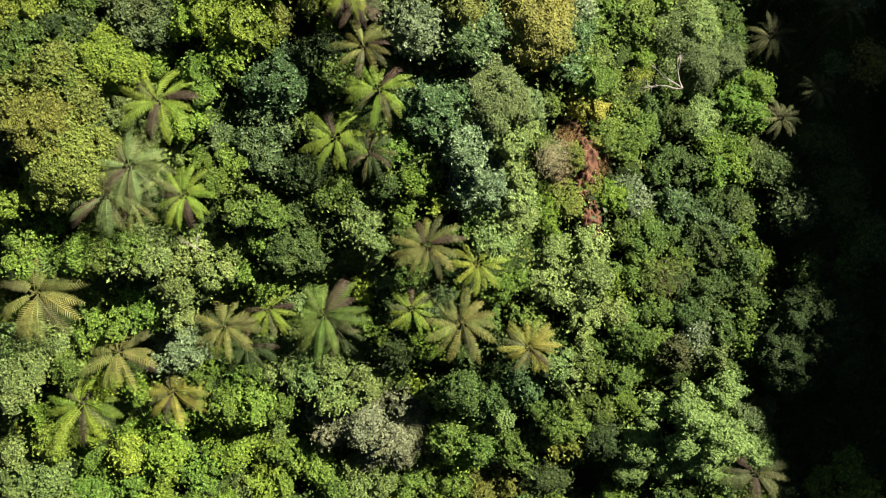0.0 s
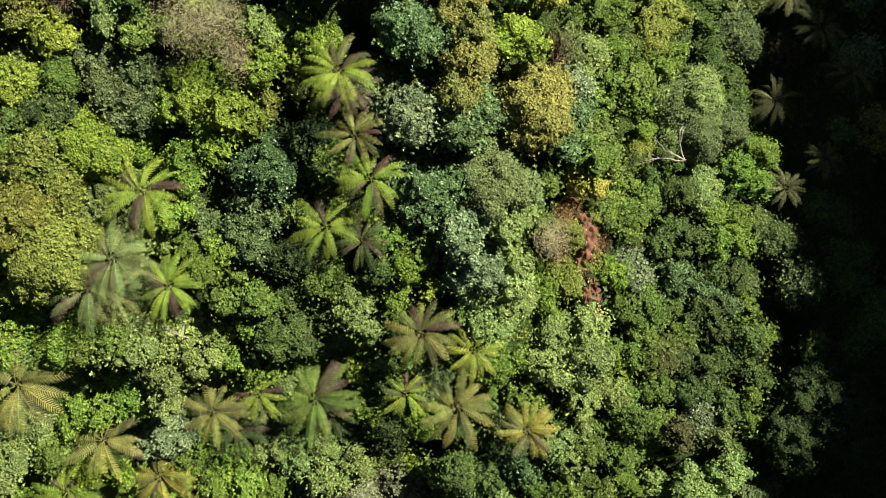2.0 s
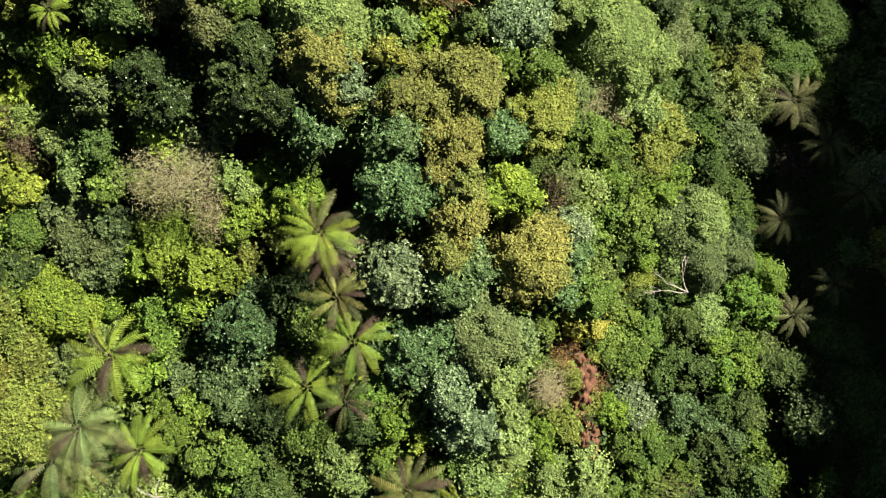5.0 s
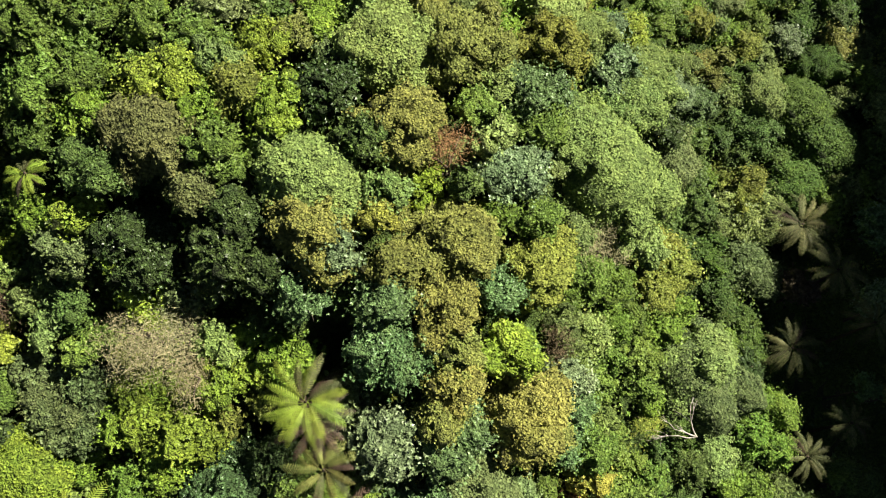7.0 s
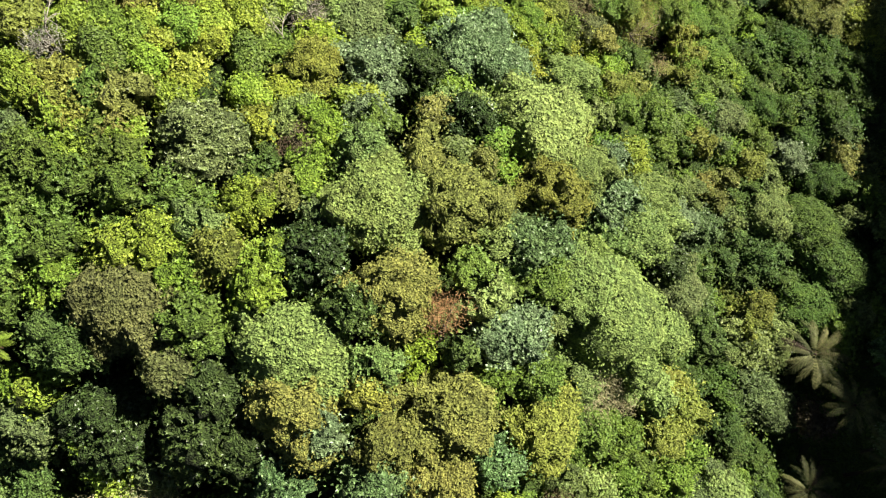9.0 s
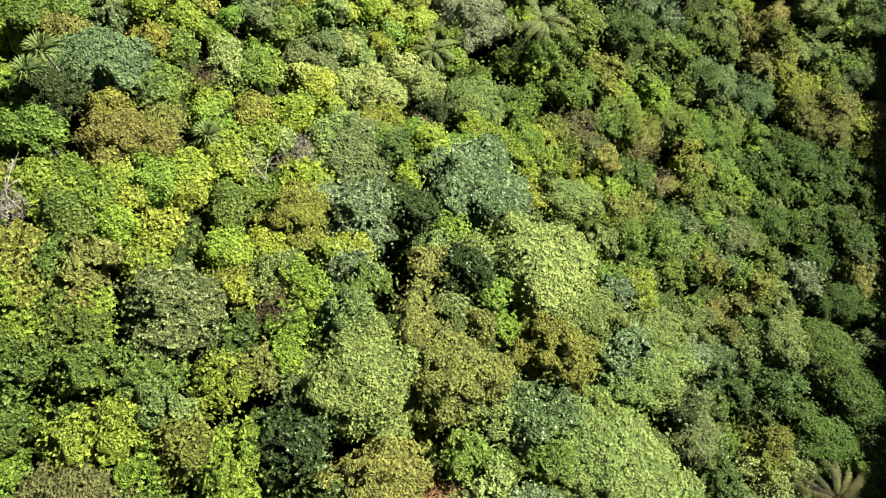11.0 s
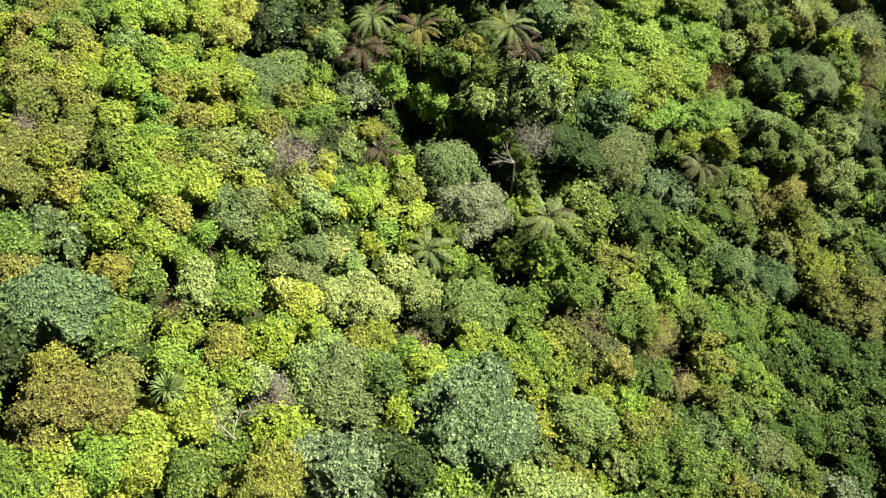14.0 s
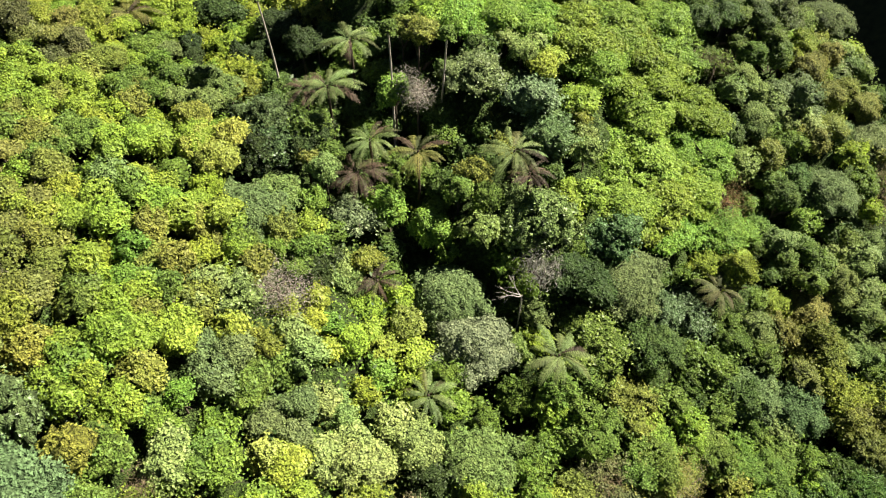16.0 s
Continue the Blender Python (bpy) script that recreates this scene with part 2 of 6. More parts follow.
def sprays(rng, p, n, leaves, length, width, splay, loose=0.34, droop=0.12):
    """Twig tips at the points p, each a rosette of pointed leaves that opens towards n."""
    k = len(p)
    axis = units(n + np.array([0, 0, 0.4]) + rng.normal(size=(k, 3)) * loose)
    side = units(np.cross(axis, rng.normal(size=(k, 3))))
    other = np.cross(axis, side)
    w = np.arange(leaves)[None] / leaves * 6.283 + rng.uniform(0, 6.283, (k, 1)) + rng.normal(size=(k, leaves)) * 0.3
    ring = side[:, None] * np.cos(w)[..., None] + other[:, None] * np.sin(w)[..., None]
    lean = splay + rng.uniform(-1.0, 0.85, (k, leaves, 1)) * loose
    d = axis[:, None] * np.cos(lean) + ring * np.sin(lean)
    across = units(np.cross(d, axis[:, None]))
    size = rng.uniform(0.7, 1.3, (k, 1, 1))
    far = length * size * rng.uniform(0.7, 1.25, (k, leaves, 1))
    wide = width * size * rng.uniform(0.75, 1.2, (k, leaves, 1)) * 0.5
    root = p[:, None] + d * far * 0.16
    tip = p[:, None] + d * far - np.array([0, 0, 1.0]) * far * droop
    verts = np.stack([tip, root + across * wide, root - across * wide], 2).reshape(-1, 3)
    return verts, np.arange(len(verts)).reshape(-1, 3)


# kind: lobes, lobe size, flatness, spray spacing, leaves in a spray, leaf length, leaf width, splay, cushion width, cushion depth, unevenness, material
CROWNS = {
    "B": (10, 0.42, 0.92, 0.20, 5, 0.110, 0.074, 1.05, 0.52, 0.58, 0.10, LEAF),
    "S": (7, 0.44, 0.88, 0.21, 5, 0.125, 0.072, 1.05, 0.50, 0.42, 0.13, LEAF),
    "D": (8, 0.42, 0.96, 0.15, 4, 0.085, 0.066, 1.10, 0.62, 0.40, 0.02, FINE),
    "O": (10, 0.44, 0.98, 0.15, 4, 0.085, 0.066, 1.05, 0.58, 0.72, 0.02, FINE),
    "G": (9, 0.44, 0.92, 0.21, 5, 0.130, 0.075, 1.05, 0.50, 0.56, 0.13, GLOSSY),
    "P": (11, 0.29, 0.95, 0.15, 4, 0.085, 0.064, 1.05, 0.65, 0.46, 0.03, FINE),
    "V": (10, 0.42, 0.50, 0.165, 4, 0.100, 0.076, 1.12, 0.50, 0.38, 0.06, LEAF),
    "C": (8, 0.50, 0.92, 0.155, 4, 0.090, 0.076, 1.15, 0.60, 0.42, 0.02, LEAF),
}
made_crowns, crown_arrays = {}, {}


def crown_mesh(kind, radius, seed):
    """A crown of leafy cushions round (0, 0, 0): sprays of separate leaves over the lumpy lobes of a dome."""
    key = (kind, radius, seed)
    if key in made_crowns:
        return made_crowns[key]
    rng = np.random.default_rng(abs(hash((ord(kind), int(radius * 100), seed))) % 2 ** 31)
    if kind == "Y":
        count = int(240 * radius ** 2)
        turn, out = rng.uniform(0, 6.28, 6), rng.uniform(0.2, 0.65, 6) * radius
        mid = np.stack([np.cos(turn) * out, np.sin(turn) * out, rng.uniform(-0.3, 0.25, 6) * radius], 1)
        which = rng.integers(0, 6, count)
        p = mid[which] + units(rng.normal(size=(count, 3)) + [0, 0, 0.3]) * radius * rng.uniform(0.1, 0.62, (count, 1))
        twigs = leaf_quads(rng, p, units(rng.normal(size=(count, 3))), 0.42, 0.018, 0.0)
        which = rng.integers(0, 6, count * 4)
        q = mid[which] + units(rng.normal(size=(count * 4, 3)) + [0, 0, 0.5]) * radius * rng.uniform(0.3, 0.62, (count * 4, 1))
        small = leaf_quads(rng, q, units(rng.normal(size=(count * 4, 3)) + [0, 0, 0.6]), 0.062, 0.03)
        me = build_mesh("dry_crown", *joined([twigs, small]), TWIG)
        made_crowns[key] = me
        return me
    lobes, lobe, flat, spacing, leaves, length, width, splay, cushion, deep, uneven, material = CROWNS[kind]
    if radius < 1.3:
        lobes, lobe = max(3, lobes - 3), lobe * 1.15
    elif radius > 2.5:
        lobes, lobe = int(lobes * 1.5), lobe * 0.86
        spacing, length, width = spacing * 1.12, length * 1.12, width * 1.12
    turn = np.arange(lobes) * 2.39996 + rng.uniform(0, 6.28)
    out = np.sqrt((np.arange(lobes) + 0.2) / lobes) * rng.uniform(0.8, 1.2, lobes) * (1 - lobe) * 1.15
    lr = radius * lobe * rng.uniform(0.6, 1.3, lobes)
    low = (0.42 - 0.75 * out ** 1.3 + rng.uniform(-0.3, 0.3, lobes)) * (1 - lobe) * 1.5
    mid = np.stack([np.cos(turn) * out, np.sin(turn) * out, low], 1) * radius
    if kind == "D":      # one full dome with smaller swellings round it
        mid[0], lr[0] = (0, 0, -0.05 * radius), 0.80 * radius
        mid[1:] *= np.array([1.1, 1.1, 0.8])
    points, facing, hearts = [], [], []
    for j, (c, r) in enumerate(zip(mid, lr)):
        cells = max(9, int(4 * math.pi * r * r / cushion ** 2))
        k = np.arange(cells) + 0.5
        w, up = k * 2.39996 + rng.uniform(0, 6.28), 1 - 2 * k / cells
        ring = np.sqrt(1 - up ** 2)
        heads = units(np.stack([ring * np.cos(w), ring * np.sin(w), up], 1) + rng.normal(size=(cells, 3)) * 0.22 * cushion / r)
        broad = cushion * rng.uniform(0.5, 0.85, cells)
        stand = rng.normal(size=cells) * deep * 0.4

        def puff(d):
            """Rounded cushions with creases between them: how far the surface stands out in the directions d."""
            off = np.linalg.norm(d[:, None] - heads[None], axis=2) * r / broad[None]
            return ((deep + stand[None]) * np.sqrt(np.maximum(0, 1 - off ** 2))).max(1) - 0.7 * deep

        count = max(12, int(4 * math.pi * r * r * 0.61 / spacing ** 2))
        k = np.arange(count) + 0.5
        up = 1 - 1.22 * k / count
        w = k * 2.39996 + rng.uniform(0, 6.28)
        ring = np.sqrt(np.maximum(0, 1 - up ** 2))
        d = units(np.stack([ring * np.cos(w), ring * np.sin(w), up], 1) + rng.normal(size=(count, 3)) * 0.6 * spacing / r)
        near = np.argmin(np.linalg.norm(d[:, None] - heads[None], axis=2), 1)
        q = c + d * (r + puff(d) + rng.normal(size=count) * uneven + uneven * 2.5 * rng.uniform(0, 1, count) ** 8)[:, None]
        inside = np.linalg.norm(q[:, None] - mid[None], axis=2) < 0.92 * lr[None]
        inside[:, j] = False
        keep = ~inside.any(1) & (q[:, 2] > -0.36 * radius)
        points.append(q[keep])
        facing.append(units(d + (d - heads[near]) * r / cushion * 1.5)[keep])
        ball_v, ball_f = BALLS[1 if r < 0.9 else 2]
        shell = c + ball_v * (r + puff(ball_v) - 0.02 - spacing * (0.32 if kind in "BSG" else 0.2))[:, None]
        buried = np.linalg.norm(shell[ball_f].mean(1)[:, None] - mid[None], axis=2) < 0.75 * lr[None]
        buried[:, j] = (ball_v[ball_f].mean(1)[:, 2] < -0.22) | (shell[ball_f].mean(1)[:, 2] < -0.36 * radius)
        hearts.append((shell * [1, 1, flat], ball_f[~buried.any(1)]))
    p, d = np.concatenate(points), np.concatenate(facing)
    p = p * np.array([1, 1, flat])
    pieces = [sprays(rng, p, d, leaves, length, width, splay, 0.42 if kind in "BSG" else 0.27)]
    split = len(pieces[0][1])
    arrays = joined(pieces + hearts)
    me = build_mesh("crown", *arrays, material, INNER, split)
    made_crowns[key] = me
    crown_arrays[key] = (*arrays, split)
    return me


def trunk_meshes(seed):
    """A trunk one metre high and four limbs that spread one metre wide in its upper part: all in one mesh, the bare trunk, and each limb."""
    rng = np.random.default_rng(seed + 50)
    s = np.linspace(0, 1, 5)
    bend = rng.normal(size=(2,)) * 0.12
    line = np.stack([bend[0] * s * (1 - s), bend[1] * s * (1 - s), s], 1)
    stem, limbs = tube(line, 0.09 * (1 - 0.7 * s) + 0.012, 5), []
    for i in range(4):
        w, at = i * 1.57 + rng.uniform(-0.3, 0.3), rng.uniform(0.5, 0.85)
        tip = np.array([math.cos(w) * 0.8, math.sin(w) * 0.8, at + rng.uniform(0.12, 0.22)])
        root = np.array([0, 0, at])
        mid = (root + tip) / 2 + np.array([0, 0, 0.04])
        limbs.append(tube([root, mid, tip], [0.04, 0.028, 0.01], 3))
    return build_mesh("trunk", *joined([stem] + limbs), BARK), build_mesh("trunk", *stem, BARK), [build_mesh("limb", *limb, BARK) for limb in limbs]


TRUNKS = [trunk_meshes(i) for i in range(4)]
SIZES = (0.8, 1.15, 1.6, 2.2, 3.0, 4.2)
KINDS = {
    "B": ("broadleaf_tree", "broadleaf tree with a lumpy crown of separate leaves", "tree", "broadleaf trees on the spur"),
    "C": ("cushion_tree", "tree with a close cushioned crown of small leaves", "tree", "cushion-crowned trees on the slope"),
    "S": ("shrub", "shrub with loose leaves in the gaps between trees", "shrub", "shrubs under the trees"),
    "D": ("dome_tree", "fine-leaved tree with a dense rounded dome", "tree", "dome-crowned trees on the spur"),
    "O": ("conifer_tree", "conifer with small knobbly tufts of foliage", "tree", "knobbly conifers on the spur"),
    "G": ("glossy_tree", "tree with large glossy leaves that glint", "tree", "glossy-leaved trees on the spur"),
    "P": ("tufted_tree", "tall tree with separate cushion-like tufts", "tree", "tufted trees beside the valley"),
    "V": ("vine_bush", "low vine-covered bush on the steep slope", "bush", "vine bushes on the slope"),
    "Y": ("dry_shrub", "half-dead shrub of bare twigs and withered leaves", "shrub", "withered shrubs"),
}
placed = []
dice = random.Random(7)


def tint(colour, amount=0.12):
    r, g, b = COLOURS[colour][0]
    k = 1 + dice.uniform(-amount, amount)
    return (r * k * (1 + dice.uniform(-0.08, 0.08)), g * k, b * k * 1.25, 1.0)


def tree(kind, colour, x, y, z, radius, tone=1.0):
    """A tree whose crown has its middle at (x, y, z); tone scales its leaf colour, for own paleness and the light of
    its place.
    """
    name, phrase, category, group = KINDS[kind]
    if kind in "BC" and radius < 1.2:
        name, phrase, category, group = "sapling", "young broadleaf sapling with a small leafy crown", "sapling", "saplings"
    elif kind in "BC" and radius < 1.6:
        name, phrase, category, group = "young_tree", "half-grown broadleaf tree with a rounded leafy crown", "tree", "half-grown trees"
    root = tagged(new(name), f"{COLOURS[colour][1]} {phrase}", category, group)
    base = min(floor_at(x, y), z - max(0.8, 0.6 * radius)) - 0.05
    root.location = (x, y, base)
    heads = [(0.0, 0.0, 0.0, radius)]
    if kind in "BC" and radius > 1.65:
        count, turn = (3 if radius < 2.3 else 4), dice.uniform(0, 6.28)
        heads = []
        for i in range(count):
            w, out = turn + i * 6.283 / count + dice.uniform(-0.3, 0.3), radius * (0.42 + 0.03 * count) * dice.uniform(0.85, 1.15)
            heads.append((math.cos(w) * out, math.sin(w) * out, radius * dice.uniform(0.1, 0.42), radius * (0.82 - 0.07 * count) * dice.uniform(0.86, 1.16)))
    for hx, hy, up, r in heads:
        size = min(SIZES, key=lambda s: abs(math.log(s / r)))
        crown = new("crown", crown_mesh(kind, size, dice.randrange(3 if size < 2 else 2)))
        crown.parent = root
        k = r / size
        crown.location = (hx, hy, z - base + up)
        crown.scale = (k * dice.uniform(0.92, 1.1), k * dice.uniform(0.92, 1.1), k * dice.uniform(0.9, 1.15))
        crown.rotation_euler = (dice.uniform(-0.14, 0.14), dice.uniform(-0.14, 0.14), dice.uniform(0, 6.28))
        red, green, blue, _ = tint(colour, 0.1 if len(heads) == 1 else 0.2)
        # tone paints the brightness of the tree's place into its leaf colour
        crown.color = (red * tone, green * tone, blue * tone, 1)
    whole, bare, limbs = TRUNKS[dice.randrange(4)]
    trunk = new("trunk", bare if radius > 1.7 else whole)
    trunk.parent = root
    for mesh in limbs if radius > 1.7 else ():
        new("limb", mesh).parent = trunk
    spread = max(0.7, radius * 0.85)
    trunk.scale = (spread, spread, (z - base) + radius * 0.25)
    trunk.rotation_euler = (0, 0, dice.uniform(0, 6.28))
    placed.append((x, y, radius * (0.45 if kind == "Y" else 1.0), z))
    return root


# ---- tree ferns ----
def frond_mesh(seed):
    """A frond one metre long along +x: an arching rib with a comb of separate leaflets on both sides."""
    rng = np.random.default_rng(seed + 200)
    pairs = 21
    rise, droop = 0.30 + 0.07 * seed, 0.36 + 0.11 * seed

    def rib(s):
        return np.array([s * (1 - 0.10 * s), 0.05 * math.sin(2.4 * s + seed), rise * s - droop * s ** 2.2])
    pieces = [tube([rib(s) for s in np.linspace(0, 1, 6)], np.linspace(0.011, 0.003, 6), 3)]
    for i in range(pairs):
        s = 0.13 + 0.86 * i / (pairs - 1)
        span = 0.148 * min(1.0, 0.35 + 1.6 * s) * min(1.0, (1.03 - s) / 0.3) ** 0.6 * rng.uniform(0.9, 1.06)
        p, q = rib(s), rib(s + 0.02)
        along = units(q - p)
        wide = 0.0108 * (1.1 - 0.3 * s)
        for side in (-1, 1):
            out = units(along * (0.30 + 0.35 * s) + np.array([0, side, -0.16 - 0.12 * rng.uniform()]))
            tip = p + out * span + np.array([0, 0, -0.12 * span])
            mid = p + out * span * 0.55
            v = np.array([p - along * wide * 0.8, p + along * wide * 0.8, mid + along * wide, tip, mid - along * wide])
            pieces.append((v, np.array([[0, 1, 2], [0, 2, 4], [4, 2, 3]])))
    return build_mesh("frond", *joined(pieces), FROND)


FRONDS = [frond_mesh(i) for i in range(4)]


def fern_trunk_mesh():
    s = np.linspace(0, 1, 8)
    line = np.stack([0.05 * np.sin(s * 2.5), 0.03 * s * s, s], 1)
    line -= line[-1] * np.array([1, 1, 0])
    return build_mesh("trunk", *tube(line, 0.13 - 0.05 * s, 8), FIBRE)


FERN_TRUNK = fern_trunk_mesh()


def fern(colour, x, y, z, radius):
    """A tree fern whose fronds spring from (x, y, z)."""
    root = tagged(new("tree_fern"), f"tree fern with {COLOURS[colour][1]} arching fronds on a fibrous trunk", "tree fern", "tree ferns")
    base = min(floor_at(x, y), z - 1.2) - 0.05
    root.location = (x, y, base)
    trunk = new("trunk", FERN_TRUNK)
    trunk.parent = root
    trunk.scale = (1, 1, z - base + 0.05)
    count, turn = 26 if colour == "gold" else dice.randrange(13, 18), dice.uniform(0, 6.28)
    lean = (dice.uniform(-0.12, 0.12), dice.uniform(-0.12, 0.12))
    for i in range(count):
        frond = new("frond", FRONDS[dice.randrange(4)])
        frond.parent = root
        w = turn + i * 6.283 / count + dice.uniform(-0.16, 0.16)
        k = radius * dice.uniform(0.84, 1.16)
        pitch = dice.uniform(-0.2, 0.22)
        frond.scale = (k, k * dice.uniform(0.85, 1.1), k)
        frond.location = (0.05 * math.cos(w), 0.05 * math.sin(w), z - base)
        frond.rotation_euler = (lean[0] * math.sin(w) + dice.uniform(-0.25, 0.25), pitch + lean[1] * math.cos(w), w)
        aged = dice.random()
        r, g, b, _ = tint("brown" if aged < 0.08 else "drab" if aged < 0.22 else colour, 0.34)
        frond.color = (r * 0.9, g * 0.85, b * 1.05, 1)
    for i in range(3):
        frond = new("frond", FRONDS[3])
        frond.parent = root
        k, w = radius * 0.5, dice.uniform(0, 6.28)
        frond.scale = (k, k * 0.7, k)
        frond.location = (0.06 * math.cos(w), 0.06 * math.sin(w), z - base - 0.12)
        frond.rotation_euler = (0, 0.85, w)
        frond.color = tint("brown", 0.2)
    placed.append((x, y, radius * 0.6, z - 0.6))


# ---- cabbage trees ----
def sword_head_mesh():
    rng = np.random.default_rng(31)
    pieces = []
    for i in range(130):
        d = units(rng.normal(size=3) + np.array([0, 0, 0.75]))
        side = units(np.cross(d, [0.2, 0.1, 1.0])) * 0.036
        mid, tip = d * 0.6, d * 1.0 + np.array([0, 0, -0.22])
        v = np.array([side * 0.6, -side * 0.6, mid - side, mid + side, tip])
        pieces.append((v, np.array([[0, 1, 2], [0, 2, 3], [3, 2, 4]])))
    return build_mesh("leaf_head", *joined(pieces), FROND)


SWORD_HEAD = sword_head_mesh()


def cabbage_tree(x, y, z, radius):
    root = tagged(new("cabbage_tree"), "cabbage tree with a spiky head on a bare trunk", "tree", "cabbage trees")
    base = min(floor_at(x, y), z - 2) - 0.05
    root.location = (x, y, base)
    trunk = new("trunk", PALE_TRUNK)
    trunk.parent = root
    trunk.scale = (1, 1, z - base)
    head = new("leaf_head", SWORD_HEAD)
    head.parent = root
    head.location, head.scale = (0, 0, z - base), (radius, radius, radius)
    head.color = (0.13, 0.18, 0.055, 1)
    placed.append((x, y, radius * 0.6, z - 0.8))


def dead_limb_mesh(seed):
    """A bleached branching limb about one metre long along +x."""
    rng = np.random.default_rng(seed + 400)
    pieces = []

    def grow(p, d, length, r, depth):
        pts = [p]
        for i in range(3):
            d = units(d + rng.normal(size=3) * 0.18)
            pts.append(pts[-1] + d * length / 3)
        pieces.append(tube(pts, np.linspace(r, r * 0.45, 4), 5))
        if depth:
            for i in range(3):
                grow(pts[rng.integers(1, 4)], units(d + rng.normal(size=3) * 0.6), length * 0.6, r * 0.5, depth - 1)
    grow(np.zeros(3), np.array([1.0, 0, 0.15]), 0.7, 0.02, 2)
    return build_mesh("dead_limb", *joined(pieces), DEADWOOD)


DEAD_LIMBS = [dead_limb_mesh(i) for i in range(3)]
s_ = np.linspace(0, 1, 7)
PALE_TRUNK = build_mesh("trunk", *tube(np.stack([0.10 * np.sin(s_ * 3), 0.05 * np.sin(s_ * 2), s_], 1) - np.array([0.10 * math.sin(3), 0.05 * math.sin(2), 0]), 0.10 - 0.04 * s_, 7), DEADWOOD)


def dead_branches(x, y, z, length, turn, pitch=10):
    """A fan of bleached limbs that stands out of the canopy at (x, y, z)."""
    root = tagged(new("dead_tree"), "bleached bare dead branches standing out of the canopy", "dead tree", "dead branches")
    base = min(floor_at(x, y), z - 1) - 0.05
    root.location = (x, y, base)
    stem = new("trunk", PALE_TRUNK)
    stem.parent = root
    stem.scale = (0.7, 0.7, z - base)
    for i in range(3):
        limb = new("limb", DEAD_LIMBS[i])
        limb.parent = root
        limb.location = (0, 0, z - base - 0.06)
        limb.rotation_euler = (dice.uniform(-0.6, 0.6), -radians(pitch + 12 * i), radians(turn + (i - 1) * 28))
        limb.scale = (length,) * 3


def bare_trunk(x, y, z, lean):
    """A tall thin bare trunk that rises out of the gully to the height z."""
    base = floor_at(x, y) - 0.05
    root = tagged(new("bare_tree"), "tall thin pale bare trunk standing in the gully", "tree", "bare trunks")
    root.location = (x, y, base)
    stem = new("trunk", PALE_TRUNK)
    stem.parent = root
    stem.scale = (0.9, 0.9, z - base)
    stem.rotation_euler = (0, radians(lean), 0)
    top = new("crown", crown_mesh("S", 0.8, 1))
    top.parent = root
    top.location, top.scale = (math.sin(radians(lean)) * (z - base), 0, (z - base) * 0.99), (0.8, 0.8, 0.7)
    top.color = tint("green")


def clay_bank(x, y, wide, long, seed):
    """A bare slip of reddish clay with a ragged edge, lying on the slope."""
    n = 56
    index, verts, faces = {}, [], []
    for j in range(n):
        for i in range(n):
            u, v = i / (n - 1) * 2 - 1, j / (n - 1) * 2 - 1
            if u * u + v * v + 0.55 * noise.noise((u * 2.1, v * 2.1, seed + 0.5)) < 0.75:
                px, py = x + u * wide, y + v * long
                lump = 0.6 * noise.noise((px * 1.6, py * 1.6, seed)) + 0.32 * noise.noise((px * 4, py * 4, seed)) + 0.12 * noise.noise((px * 11, py * 11, seed))
                index[i, j] = len(verts)
                verts.append((px, py, floor_at(px, py) + 0.22 + lump))
    for i, j in index:
        ring = [(i, j), (i + 1, j), (i + 1, j + 1), (i, j + 1)]
        if all(k in index for k in ring):
            faces.append([index[k] for k in ring])
    bank = new("clay_bank", build_mesh("clay_bank", verts, faces, CLAY))
    tagged(bank, "bare slip of crumbling reddish clay on the slope", "bank", kind="structure")
    thick = bank.modifiers.new("thick", 'SOLIDIFY')
    thick.thickness = 0.5
    placed.append((x, y, min(wide, long) * 0.9, floor_at(x, y)))


# ---- the forest ----

# Flank with x > 15: weak light is painted as darker leaf colours.
tree("B", "golime", -24.91, 24.78, 33.47, 1.83, 0.82)
tree("S", "dark", -22.12, 23.56, 32.99, 1.83, 0.82)
tree("B", "green", -25.34, 22.29, 33.20, 2.00, 0.82)
tree("B", "green", -22.74, 20.91, 33.00, 1.99, 0.84)
tree("D", "lime", -19.96, 21.98, 32.45, 2.35, 0.81)
tree("B", "olime", -22.96, 19.04, 32.38, 3.34, 0.86)
tree("D", "olime", -21.98, 16.44, 31.30, 3.17, 1.15)
tree("S", "grey", -17.70, 24.99, 32.59, 2.46, 0.79)
tree("B", "lime", -14.50, 24.81, 32.85, 2.05, 0.84)
tree("B", "lime", -12.16, 23.43, 32.28, 2.14, 0.85)
fern("lime", -16.54, 19.09, 33.08, 2.58)
tree("B", "fresh", -14.00, 20.88, 31.71, 1.73, 0.87)
tree("B", "lime", -15.41, 18.57, 31.46, 1.23, 0.95)
tree("G", "teal", -9.87, 21.19, 31.14, 2.80, 0.92)
tree("G", "teal", -10.98, 18.45, 30.12, 2.17, 0.95)
tree("S", "dark", -8.68, 16.21, 28.70, 1.92, 0.99)
fern("lime", -6.45, 17.51, 31.40, 2.42)
fern("lime", -3.79, 19.78, 33.16, 2.20)
fern("olive", -4.55, 21.86, 34.36, 2.06)
fern("brown", -4.95, 24.03, 35.68, 2.02)
fern("dark", -4.42, 16.77, 30.99, 1.88)
tree("B", "green", -6.25, 21.05, 32.09, 1.63, 0.88)
tree("B", "dark", -7.21, 22.35, 32.79, 1.42, 0.90)
tree("G", "pteal", -2.12, 23.37, 33.87, 1.82, 0.95)
